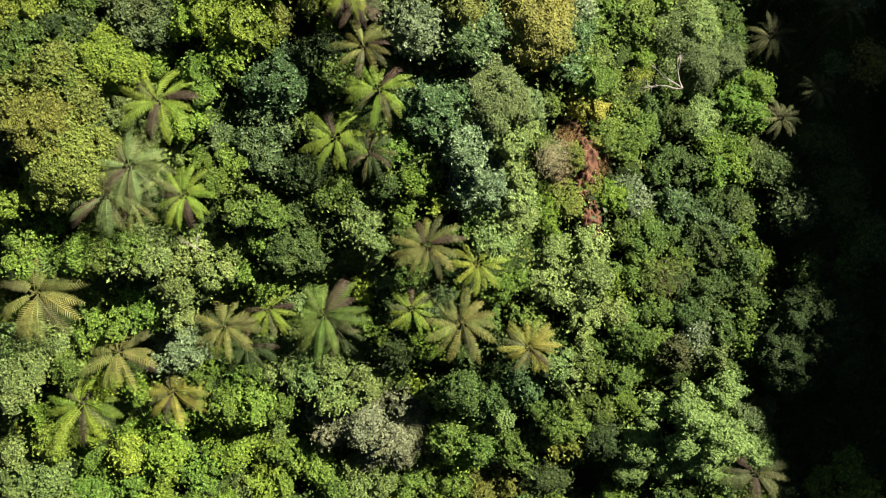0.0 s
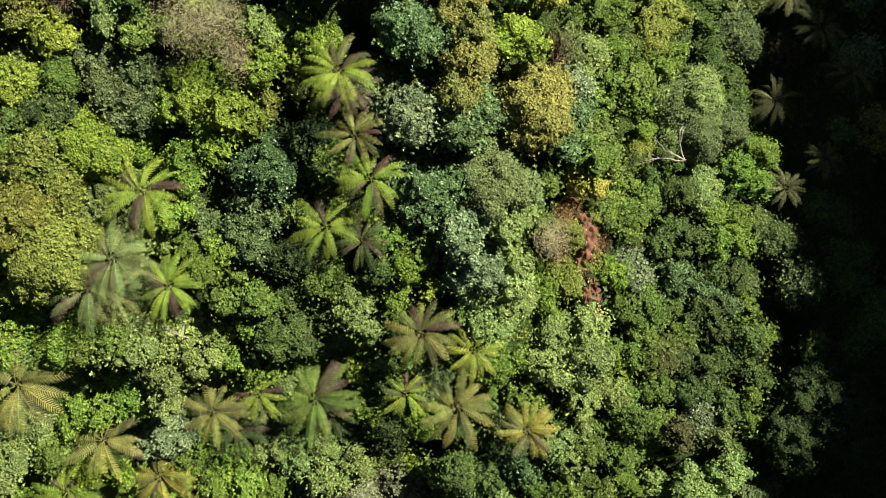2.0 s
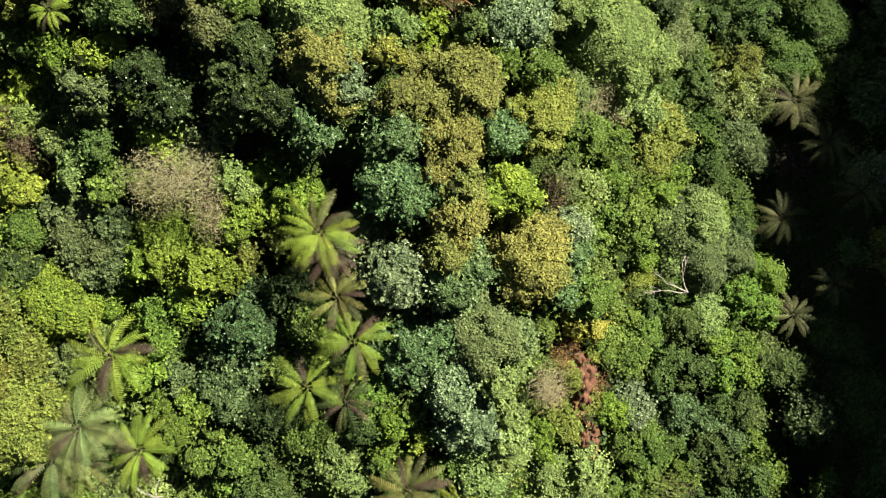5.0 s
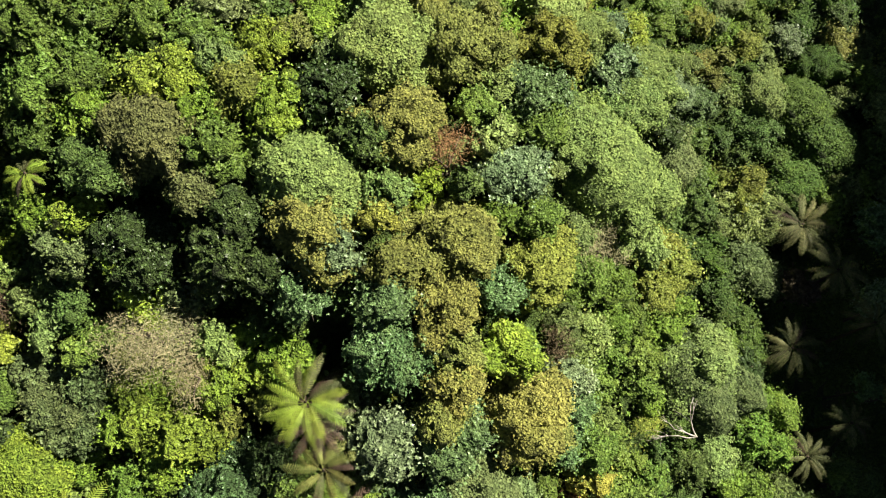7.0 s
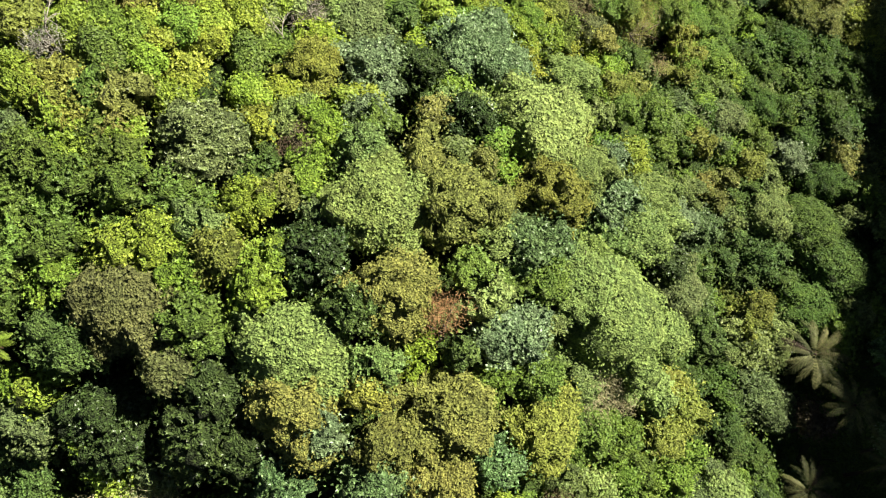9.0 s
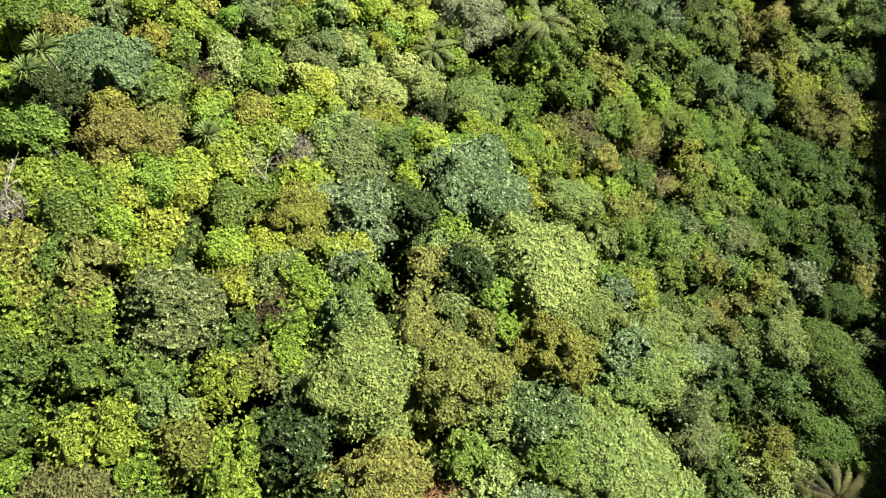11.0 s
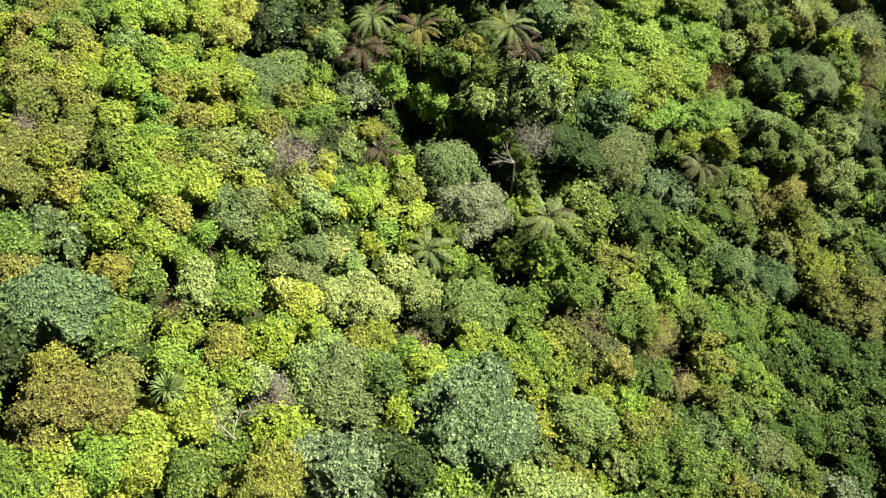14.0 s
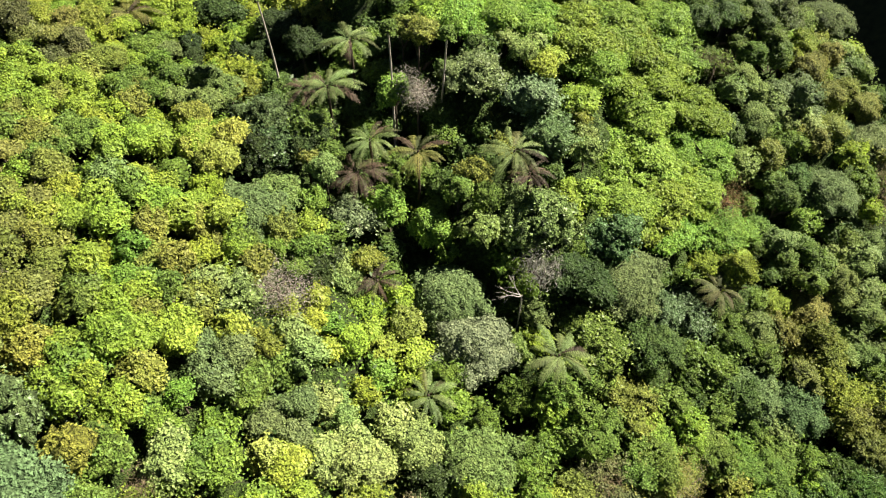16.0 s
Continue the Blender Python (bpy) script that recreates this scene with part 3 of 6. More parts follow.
fern("pgreen", -18.15, 15.38, 32.16, 2.57)
fern("pgreen", -19.69, 13.82, 31.63, 2.58)
fern("lime", -15.52, 14.26, 30.40, 2.27)
fern("olive", -18.29, 13.54, 30.93, 1.92)
tree("B", "fresh", -13.93, 16.25, 29.56, 1.76, 0.96)
tree("B", "green", -12.08, 14.39, 27.44, 2.16, 1.17)
tree("B", "dgreen", -8.96, 13.10, 25.40, 3.01, 1.06)
tree("S", "pale", -5.23, 14.10, 27.17, 1.75, 0.93)
tree("S", "green", -6.59, 15.10, 28.11, 1.51, 0.95)
tree("B", "fresh", -24.97, 11.97, 27.00, 2.80, 1.04)
tree("B", "lime", -25.62, 13.50, 30.59, 1.14, 1.02)
tree("B", "green", -20.14, 11.59, 28.05, 1.69, 1.09)
fern("olive", -1.05, 11.93, 27.27, 2.56)
tree("G", "teal", 1.55, 23.50, 33.08, 2.33, 1.17)
tree("G", "teal", -0.66, 19.73, 31.01, 2.26, 0.92)
tree("D", "grey", 3.02, 20.77, 30.48, 2.59, 1.32)
tree("O", "olive", 5.81, 24.70, 31.82, 2.42, 1.23)
tree("G", "teal", 8.22, 25.33, 30.21, 1.75, 1.24)
tree("B", "green", 12.02, 27.36, 27.01, 2.35, 1.25)
tree("D", "grey", 17.48, 28.07, 23.66, 3.87, 0.99)
tree("Y", "gold", 13.74, 24.99, 25.80, 1.16, 1.09)
tree("B", "green", 9.67, 23.40, 27.86, 1.64, 1.23)
tree("G", "teal", 7.84, 23.36, 29.75, 1.40, 1.23)
tree("S", "grey", 5.58, 20.26, 29.57, 1.30, 1.32)
tree("B", "gold", 9.33, 21.67, 27.18, 1.29, 1.28)
tree("B", "olime", 8.31, 15.86, 24.87, 1.40, 1.21)
tree("B", "pgreen", 4.17, 18.79, 28.97, 1.94, 1.32)
tree("G", "pteal", 2.39, 16.13, 27.91, 1.95, 1.22)
tree("B", "pgreen", 4.28, 15.40, 26.75, 1.99, 1.29)
tree("Y", "beige", 6.54, 18.17, 27.74, 1.80, 1.31)
tree("G", "pteal", 1.63, 18.16, 29.52, 2.11, 1.20)
tree("B", "pgreen", 3.57, 13.72, 25.93, 2.22, 1.29)
tree("B", "green", 12.81, 21.21, 23.68, 2.42, 1.21)
tree("B", "dgreen", 15.51, 22.38, 23.10, 2.23, 1.12)
tree("D", "pgreen", 18.71, 23.15, 22.43, 1.82, 1.09)
tree("B", "fresh", 20.73, 20.26, 20.70, 2.35, 1.00)
tree("B", "dgreen", 16.55, 19.45, 21.58, 2.01, 1.00)
tree("G", "pteal", 13.33, 17.26, 22.14, 1.77, 1.00)
tree("G", "teal", 17.09, 16.74, 20.47, 2.27, 0.93)
tree("B", "dgreen", 20.07, 17.59, 20.60, 1.78, 1.00)
tree("G", "teal", 19.84, 14.97, 20.51, 1.76, 0.85)
tree("B", "green", 13.82, 14.78, 21.16, 2.27, 1.03)
tree("B", "fresh", 22.74, 24.90, 21.26, 2.59, 1.00)
tree("S", "dark", 21.61, 28.89, 21.90, 1.37, 1.00)
fern("drab", 27.82, 25.06, 23.21, 1.73)
fern("drab", 24.83, 22.99, 22.74, 1.73)
tree("S", "dgreen", 28.77, 17.24, 21.57, 2.24, 1.00)
tree("G", "grey", 25.45, 16.24, 21.33, 1.75, 1.00)
tree("S", "olive", 32.05, 27.08, 22.93, 1.74, 1.00)
tree("S", "dgreen", 24.39, 19.70, 20.97, 2.04, 1.00)
tree("S", "dgreen", 28.12, 21.27, 21.54, 2.04, 1.00)
tree("S", "dgreen", 29.97, 13.66, 22.09, 2.17, 1.00)
tree("B", "pgreen", -24.33, 10.57, 26.81, 1.39, 1.05)
fern("olive", -25.04, 8.81, 27.76, 3.13)
tree("B", "fresh", -22.19, 10.89, 27.97, 1.52, 1.07)
tree("B", "pgreen", -18.71, 11.45, 27.22, 2.14, 1.10)
tree("B", "pale", -16.03, 10.77, 25.46, 2.30, 1.09)
tree("B", "fresh", -20.20, 8.51, 23.57, 2.17, 1.10)
tree("B", "pgreen", -16.97, 8.92, 24.37, 1.89, 1.10)
tree("B", "fresh", -22.99, 7.37, 23.64, 1.53, 1.11)
tree("B", "pgreen", -27.96, 5.57, 22.87, 2.97, 1.13)
tree("S", "green", -24.74, 5.16, 23.13, 1.45, 1.14)
fern("olive", -21.11, 5.64, 24.29, 2.80)
fern("lime", -24.28, 2.50, 21.87, 2.89)
fern("gold", -18.54, 3.30, 21.05, 2.68)
tree("G", "pteal", -17.99, 6.08, 21.79, 1.96, 1.17)
fern("olive", -14.55, 7.40, 23.74, 2.51)
fern("lime", -11.62, 8.52, 23.94, 2.09)
fern("dark", -13.37, 6.28, 22.18, 2.49)
fern("green", -8.02, 8.24, 23.35, 3.16)
fern("dark", -7.15, 7.22, 22.44, 2.05)
tree("B", "pgreen", -10.42, 5.05, 18.60, 2.07, 1.16)
tree("B", "pale", -6.81, 4.91, 17.91, 2.77, 1.12)
tree("B", "dry", -4.47, 1.76, 15.22, 3.06, 1.19)
tree("Y", "dry", -6.06, 2.74, 17.15, 2.04, 1.14)
tree("Y", "dry", -2.95, 0.52, 15.70, 2.07, 1.20)
tree("B", "dry", -4.07, -0.31, 14.22, 2.08, 1.20)
tree("B", "dry", -8.30, 1.76, 15.46, 2.16, 1.11)
tree("B", "fresh", -14.26, 3.70, 17.70, 2.48, 1.14)
tree("B", "lime", -15.24, 0.52, 14.76, 2.68, 1.04)
tree("B", "fresh", -17.79, -0.93, 14.46, 2.37, 1.06)
tree("B", "lime", -13.40, -2.44, 12.63, 1.91, 0.94)
tree("B", "lime", -21.34, 0.50, 16.72, 2.97, 1.15)
tree("B", "fresh", -24.47, -2.12, 15.52, 2.80, 1.06)
tree("B", "pale", -29.67, -2.07, 16.72, 3.03, 0.97)
tree("B", "lime", -21.14, -2.57, 14.25, 2.56, 1.15)
tree("B", "golime", -27.18, 0.29, 18.96, 1.54, 1.01)
tree("B", "green", -8.18, -2.89, 11.98, 2.25, 1.11)
tree("B", "fresh", -10.04, -1.16, 13.26, 2.11, 1.03)
tree("B", "pale", -5.49, -2.45, 12.39, 2.44, 1.20)
tree("B", "green", -1.49, -2.43, 12.93, 2.42, 1.18)
fern("lime", -2.12, 8.48, 24.14, 1.90)
tree("B", "fresh", -13.18, 10.68, 25.04, 1.35, 1.07)
tree("S", "fresh", -11.51, 12.46, 26.27, 1.50, 1.11)
fern("golime", 2.23, 11.01, 26.50, 2.01)
fern("olive", 1.18, 7.62, 23.59, 2.96)
fern("gold", 5.83, 6.17, 22.46, 2.12)
tree("B", "pgreen", 8.61, 11.63, 21.91, 3.30, 1.26)
tree("B", "pale", 10.24, 9.16, 21.08, 2.39, 1.21)
tree("B", "green", 5.69, 8.36, 21.19, 1.53, 1.31)
tree("B", "green", 14.15, 11.93, 20.70, 2.25, 1.02)
tree("Y", "brown", 16.53, 11.29, 21.22, 1.98, 0.93)
tree("B", "dgreen", 17.67, 9.87, 20.59, 2.05, 0.87)
tree("B", "dgreen", 20.51, 11.44, 21.00, 1.76, 1.00)
tree("B", "dgreen", 18.89, 13.28, 20.37, 2.09, 0.87)
tree("B", "green", 13.97, 7.89, 20.22, 2.42, 0.93)
tree("B", "green", 11.51, 5.53, 19.78, 2.41, 0.92)
tree("B", "pgreen", 9.05, 5.12, 19.88, 2.02, 1.00)
tree("O", "drab", 16.15, 6.43, 20.61, 1.63, 0.82)
tree("G", "pteal", 17.72, 7.38, 20.94, 1.54, 0.81)
tree("B", "dgreen", 2.70, 4.44, 18.63, 2.73, 1.20)
tree("B", "green", 1.95, 1.33, 15.74, 3.03, 1.12)
tree("B", "pgreen", 3.75, 2.49, 17.62, 1.98, 1.14)
tree("G", "teal", 5.86, 3.97, 19.43, 1.55, 1.12)
tree("B", "green", 9.61, 2.46, 18.30, 2.24, 0.99)
tree("B", "green", 7.58, 2.07, 18.17, 1.77, 1.04)
tree("B", "green", 5.67, -0.10, 16.31, 1.81, 1.03)
tree("P", "sage", 17.70, 1.00, 18.30, 5.20, 1.15)
tree("P", "sage", 14.40, -0.60, 18.20, 2.20, 1.10)
tree("P", "grey", 21.40, 1.60, 18.90, 2.20, 1.00)
fern("drab", 21.26, -1.97, 19.81, 2.76)
# Very dark leaf colour stands in for the valley's shade on this tree.
tree("O", "dark", 26.00, 6.98, 20.93, 4.10, 1.00)
tree("S", "dfresh", 25.66, 11.59, 22.09, 1.25, 1.00)
tree("S", "dfresh", 27.81, 11.49, 22.50, 1.05, 1.00)
tree("B", "fresh", 27.38, -2.75, 18.64, 2.36, 1.00)
tree("B", "olime", 3.71, -2.81, 13.66, 2.58, 1.02)
tree("Y", "brown", 4.44, -0.70, 15.91, 1.32, 1.02)
tree("B", "lime", 1.53, -0.92, 14.93, 1.65, 1.09)
tree("S", "dark", 7.41, -2.33, 15.16, 2.03, 1.01)
tree("S", "dark", 11.24, 0.49, 17.74, 1.96, 0.99)
tree("S", "dark", 23.69, -3.35, 17.95, 1.92, 1.00)
tree("S", "dark", -3.36, 6.27, 20.31, 1.64, 1.09)
tree("Y", "rust", 8.64, 19.90, 26.73, 1.19, 1.28)
tree("Y", "rust", 10.56, 18.14, 24.31, 1.15, 1.18)
tree("Y", "beige", 8.23, 17.54, 25.82, 1.11, 1.23)
tree("B", "green", 10.77, 20.72, 25.50, 1.04, 1.23)
tree("S", "dgreen", 11.29, 19.81, 24.68, 0.96, 1.20)
tree("B", "olime", 8.65, 18.74, 26.38, 0.74, 1.24)
tree("B", "olime", 10.03, 17.28, 24.38, 1.14, 1.18)
tree("S", "olime", 10.22, 19.89, 25.66, 0.57, 1.22)
tree("B", "olime", 8.82, 18.31, 25.95, 0.74, 1.23)
tree("Y", "rust", 10.31, 13.81, 23.00, 1.15, 1.22)

fern("golime", -22.72, 30.70, 37.08, 1.55)
tree("Y", "brown", -21.60, 30.23, 35.39, 1.79, 1.05)
tree("B", "pgreen", -18.82, 29.67, 35.20, 1.75, 1.10)
tree("B", "dgreen", -17.22, 30.77, 36.24, 1.72, 1.14)
tree("B", "golime", -21.96, 28.10, 34.23, 1.62, 1.02)
tree("B", "olime", -23.50, 29.32, 35.21, 1.22, 1.00)
tree("S", "grey", -19.55, 26.69, 33.55, 1.75, 0.95)
tree("D", "green", -21.70, 25.82, 33.52, 1.40, 0.97)
tree("S", "grey", -16.57, 25.98, 33.54, 1.55, 0.95)
tree("S", "grey", -18.36, 25.22, 32.92, 1.94, 0.80)
tree("D", "grey", -17.00, 24.22, 32.80, 1.63, 0.79)
tree("B", "green", -22.53, 23.57, 33.14, 1.54, 0.81)
tree("B", "golime", -23.82, 25.59, 33.66, 1.24, 1.00)
tree("B", "green", -16.43, 28.30, 34.50, 1.91, 1.14)
tree("Y", "beige", -12.80, 28.00, 36.50, 2.50, 1.15)
tree("Y", "beige", -10.80, 26.20, 35.40, 1.60, 1.05)
tree("Y", "dry", -11.40, 28.60, 36.40, 1.50, 1.10)
tree("B", "lime", -9.73, 26.43, 34.02, 1.76, 0.99)
tree("B", "pale", -10.08, 27.90, 35.49, 1.20, 1.14)
tree("S", "lime", -13.46, 29.82, 36.08, 1.85, 1.20)
fern("lime", -5.30, 24.90, 36.03, 2.36)
tree("B", "lime", -12.60, 24.84, 32.57, 2.63, 0.87)
tree("G", "teal", -1.59, 29.41, 37.73, 1.77, 1.01)
tree("G", "teal", -1.35, 27.27, 36.27, 2.16, 1.09)
tree("G", "pteal", -1.42, 23.31, 33.89, 1.87, 0.97)
tree("O", "olive", 1.08, 29.65, 36.83, 1.99, 1.20)
tree("O", "olive", 2.01, 27.58, 35.70, 1.70, 1.22)
tree("O", "olive", 1.55, 26.04, 35.08, 1.85, 1.20)
tree("O", "olive", 1.08, 24.35, 34.36, 1.57, 1.16)
tree("G", "teal", 3.93, 30.55, 35.69, 1.36, 1.30)
tree("O", "olime", 6.28, 31.83, 33.72, 2.14, 1.32)
tree("B", "lime", 4.29, 27.36, 34.20, 1.68, 1.22)
tree("Y", "brown", 7.43, 28.43, 31.81, 1.15, 1.30)
tree("G", "pteal", 8.23, 26.60, 30.58, 1.50, 1.25)
tree("O", "olive", 5.39, 25.25, 32.34, 2.42, 1.23)
tree("O", "olive", 6.49, 23.95, 31.19, 1.85, 1.23)
tree("B", "pale", 9.80, 29.58, 29.61, 1.39, 1.32)
tree("Y", "beige", 11.66, 34.11, 29.86, 1.16, 1.32)
tree("B", "green", 9.68, 32.71, 31.11, 1.37, 1.32)
tree("B", "olime", 15.30, 34.57, 25.58, 2.68, 1.16)
tree("B", "pgreen", 12.97, 35.67, 28.77, 1.82, 1.32)
tree("B", "fresh", 15.56, 31.26, 25.16, 2.19, 1.05)
tree("B", "dgreen", 19.42, 34.87, 21.80, 2.58, 0.98)
tree("B", "dgreen", 20.10, 32.75, 21.75, 1.65, 1.00)
tree("G", "pgreen", 23.35, 40.72, 21.12, 2.48, 1.00)
tree("S", "grey", 23.90, 35.97, 20.67, 2.24, 1.00)
tree("D", "pgreen", 17.32, 28.21, 23.76, 3.52, 0.99)
tree("Y", "brown", 9.02, 26.99, 30.15, 0.85, 1.26)
tree("S", "dfresh", 22.48, 30.52, 21.06, 1.45, 1.00)
fern("drab", 26.92, 38.86, 23.47, 2.66)
fern("drab", 28.53, 35.30, 23.95, 2.30)
fern("drab", 30.13, 31.51, 24.17, 2.06)
fern("drab", 25.36, 30.22, 22.15, 2.22)
tree("G", "teal", 32.17, 38.60, 23.18, 1.76, 1.00)
tree("G", "pteal", 31.62, 33.06, 23.35, 1.51, 1.00)
tree("S", "teal", 29.52, 27.37, 22.57, 1.19, 1.00)

fern("lime", -18.24, 34.90, 40.30, 1.31)
tree("B", "green", -18.83, 37.97, 40.23, 2.31, 0.84)
tree("B", "lime", -15.50, 37.46, 40.97, 1.37, 0.91)
tree("D", "drab", -12.22, 36.63, 40.78, 2.31, 1.07)
tree("D", "drab", -10.37, 34.10, 40.69, 1.21, 1.03)
tree("B", "green", -9.37, 35.73, 40.98, 1.60, 1.06)
tree("S", "dgreen", -14.85, 35.30, 39.95, 1.96, 1.03)
tree("B", "lime", -16.20, 33.31, 38.79, 1.21, 1.13)
tree("B", "grey", -16.66, 32.18, 37.49, 1.77, 1.13)
tree("B", "lime", -14.70, 31.61, 38.19, 0.74, 1.07)
tree("G", "dark", -13.49, 31.93, 37.48, 2.68, 1.01)
tree("G", "dark", -8.42, 32.22, 38.49, 2.98, 1.10)
tree("D", "sage", -4.99, 34.74, 39.80, 2.82, 1.08)
tree("O", "olive", -4.96, 32.69, 39.38, 2.06, 1.12)
tree("G", "pteal", -3.86, 31.46, 39.13, 1.49, 1.09)
tree("G", "teal", -5.45, 29.59, 37.98, 1.39, 1.13)
tree("O", "olive", -0.50, 37.29, 39.98, 2.30, 1.20)
tree("G", "dgreen", -2.34, 36.31, 40.76, 1.36, 1.16)
tree("B", "pale", -1.43, 34.01, 39.73, 1.50, 1.12)
tree("B", "gold", -1.67, 32.87, 39.77, 0.85, 1.07)
tree("O", "olive", -1.18, 30.89, 38.41, 1.51, 0.99)
tree("O", "olive", 1.45, 32.47, 37.22, 2.71, 1.18)
tree("Y", "rust", 1.59, 35.89, 39.65, 1.74, 1.23)
tree("B", "dgreen", 2.43, 34.99, 38.78, 0.82, 1.19)
tree("G", "pteal", 4.60, 36.28, 37.07, 2.06, 1.16)
tree("B", "pgreen", 3.64, 37.39, 38.55, 1.26, 1.24)
tree("B", "green", 2.75, 38.89, 39.54, 1.10, 1.32)
tree("G", "teal", 5.58, 40.61, 37.85, 1.53, 1.11)
tree("D", "sage", 10.70, 38.61, 31.62, 4.03, 1.20)
tree("D", "sage", 8.83, 39.82, 34.71, 2.32, 1.11)
tree("B", "green", 6.56, 39.32, 36.90, 1.55, 1.20)
tree("D", "sage", 14.32, 45.38, 29.36, 2.36, 0.98)
tree("D", "pteal", 17.18, 47.35, 26.83, 1.85, 0.95)
tree("G", "teal", 19.37, 47.52, 25.18, 1.91, 0.93)
tree("G", "dark", 15.83, 44.06, 27.65, 1.69, 1.01)
tree("D", "grey", 17.02, 42.86, 25.93, 2.02, 1.03)
tree("G", "dgreen", 18.74, 42.06, 24.08, 1.89, 1.05)
tree("B", "dgreen", 18.92, 39.88, 23.44, 1.79, 1.09)
tree("B", "dgreen", 23.18, 45.67, 22.31, 3.01, 1.00)
tree("B", "dgreen", 24.76, 46.08, 22.84, 1.77, 0.95)
tree("B", "olime", 23.00, 42.56, 21.79, 2.18, 1.04)
tree("G", "pgreen", 23.86, 39.89, 20.93, 2.58, 1.00)
tree("D", "pgreen", 25.73, 41.87, 21.73, 1.77, 1.00)
tree("D", "pgreen", 25.38, 49.41, 23.46, 2.20, 0.88)
tree("D", "dfresh", 28.46, 48.70, 22.25, 3.48, 0.87)
tree("D", "dfresh", 30.38, 45.67, 21.85, 3.24, 0.86)
tree("D", "dfresh", 27.78, 42.79, 21.79, 2.39, 0.94)
tree("B", "green", 6.58, 34.44, 35.11, 1.41, 1.25)
tree("Y", "beige", 10.17, 33.84, 31.48, 2.09, 1.32)
tree("B", "olime", 15.08, 35.09, 26.02, 2.28, 1.17)
tree("B", "dfresh", 19.66, 37.07, 22.18, 1.90, 1.02)
tree("S", "grey", 23.50, 36.91, 20.86, 2.15, 1.00)
tree("S", "brown", 26.63, 34.42, 21.52, 1.50, 1.00)

tree("B", "green", -16.15, 42.61, 42.05, 2.23, 0.97)
tree("B", "lime", -15.53, 44.31, 42.85, 1.35, 0.91)
tree("S", "grey", -18.21, 43.93, 43.17, 1.33, 0.97)
tree("B", "green", -14.27, 44.10, 42.62, 1.04, 0.87)
tree("B", "olive", -13.56, 44.11, 42.40, 1.04, 0.88)
tree("B", "green", -13.82, 42.58, 41.86, 1.93, 0.89)
tree("B", "green", -18.23, 41.78, 42.33, 1.58, 0.97)
tree("B", "green", -16.63, 39.91, 41.17, 2.37, 0.97)
tree("B", "golime", -13.01, 38.89, 41.49, 1.26, 0.99)
tree("G", "grey", -10.09, 44.60, 40.69, 2.61, 1.05)
tree("B", "green", -10.93, 41.75, 41.35, 1.50, 0.99)
tree("B", "lime", -11.20, 39.65, 41.33, 1.46, 0.99)
tree("B", "pgreen", -9.69, 40.27, 41.31, 1.16, 1.01)
tree("B", "lime", -7.50, 41.49, 40.87, 1.38, 0.97)
tree("B", "olime", -8.23, 38.55, 41.12, 1.46, 0.99)
tree("Y", "beige", -9.01, 39.40, 41.47, 0.70, 1.01)
tree("B", "lime", -6.63, 37.89, 40.97, 1.63, 0.98)
tree("Y", "brown", -5.63, 44.89, 40.31, 1.25, 1.05)
tree("B", "olive", -5.90, 42.26, 40.93, 1.07, 0.97)
tree("B", "lime", -4.30, 45.82, 39.92, 1.41, 1.03)
tree("B", "pale", -6.36, 46.42, 40.07, 1.00, 1.03)
tree("B", "lime", -4.84, 42.73, 40.86, 0.94, 0.98)
tree("D", "pale", -1.51, 41.52, 40.32, 2.62, 1.10)
tree("B", "pgreen", -2.21, 45.01, 40.05, 1.40, 1.04)
tree("G", "dark", -4.33, 38.82, 40.90, 1.78, 1.08)
tree("O", "olive", 0.70, 44.08, 39.98, 1.11, 1.01)
tree("G", "pteal", -2.33, 47.04, 39.39, 1.45, 1.02)
tree("O", "olive", 1.98, 41.76, 39.44, 2.30, 1.10)
tree("G", "dark", 2.85, 48.01, 38.08, 1.58, 0.97)
tree("S", "olive", 3.67, 44.89, 38.77, 1.16, 0.94)
tree("D", "bright", 6.87, 49.02, 35.16, 3.34, 0.94)
tree("O", "olive", 9.39, 49.81, 33.57, 1.36, 0.95)
tree("D", "sage", 9.86, 47.13, 33.84, 1.89, 1.05)
tree("O", "olime", 7.27, 43.79, 36.26, 2.32, 1.03)
tree("B", "pale", 4.13, 40.68, 38.93, 1.11, 1.15)
tree("G", "teal", 7.06, 41.27, 36.76, 1.54, 1.08)
tree("G", "bteal", 11.89, 46.25, 32.09, 1.79, 1.08)
tree("D", "sage", 14.86, 47.49, 28.74, 2.65, 0.99)
tree("B", "golime", 14.06, 50.87, 29.42, 1.50, 0.97)
tree("G", "pteal", 12.38, 49.53, 31.19, 1.26, 1.00)
tree("B", "green", 18.14, 54.23, 26.02, 1.33, 0.95)
tree("B", "olime", 19.92, 53.55, 26.49, 1.29, 0.95)
tree("B", "fresh", 19.96, 55.19, 26.13, 1.21, 0.96)
tree("D", "grey", 22.82, 56.37, 25.63, 1.51, 0.97)
tree("B", "grey", 20.89, 56.15, 25.56, 1.18, 0.97)
tree("B", "grey", 21.90, 54.62, 25.12, 1.25, 0.96)
tree("G", "green", 16.48, 55.64, 26.56, 2.33, 0.96)
tree("B", "green", 23.97, 56.29, 24.70, 1.42, 0.96)
tree("B", "fresh", 22.60, 54.28, 24.74, 1.53, 0.95)
tree("D", "olime", 24.40, 53.07, 24.54, 1.35, 0.92)
tree("B", "green", 25.51, 54.90, 24.39, 1.36, 0.94)
tree("B", "olive", 21.82, 51.09, 25.65, 1.16, 0.93)
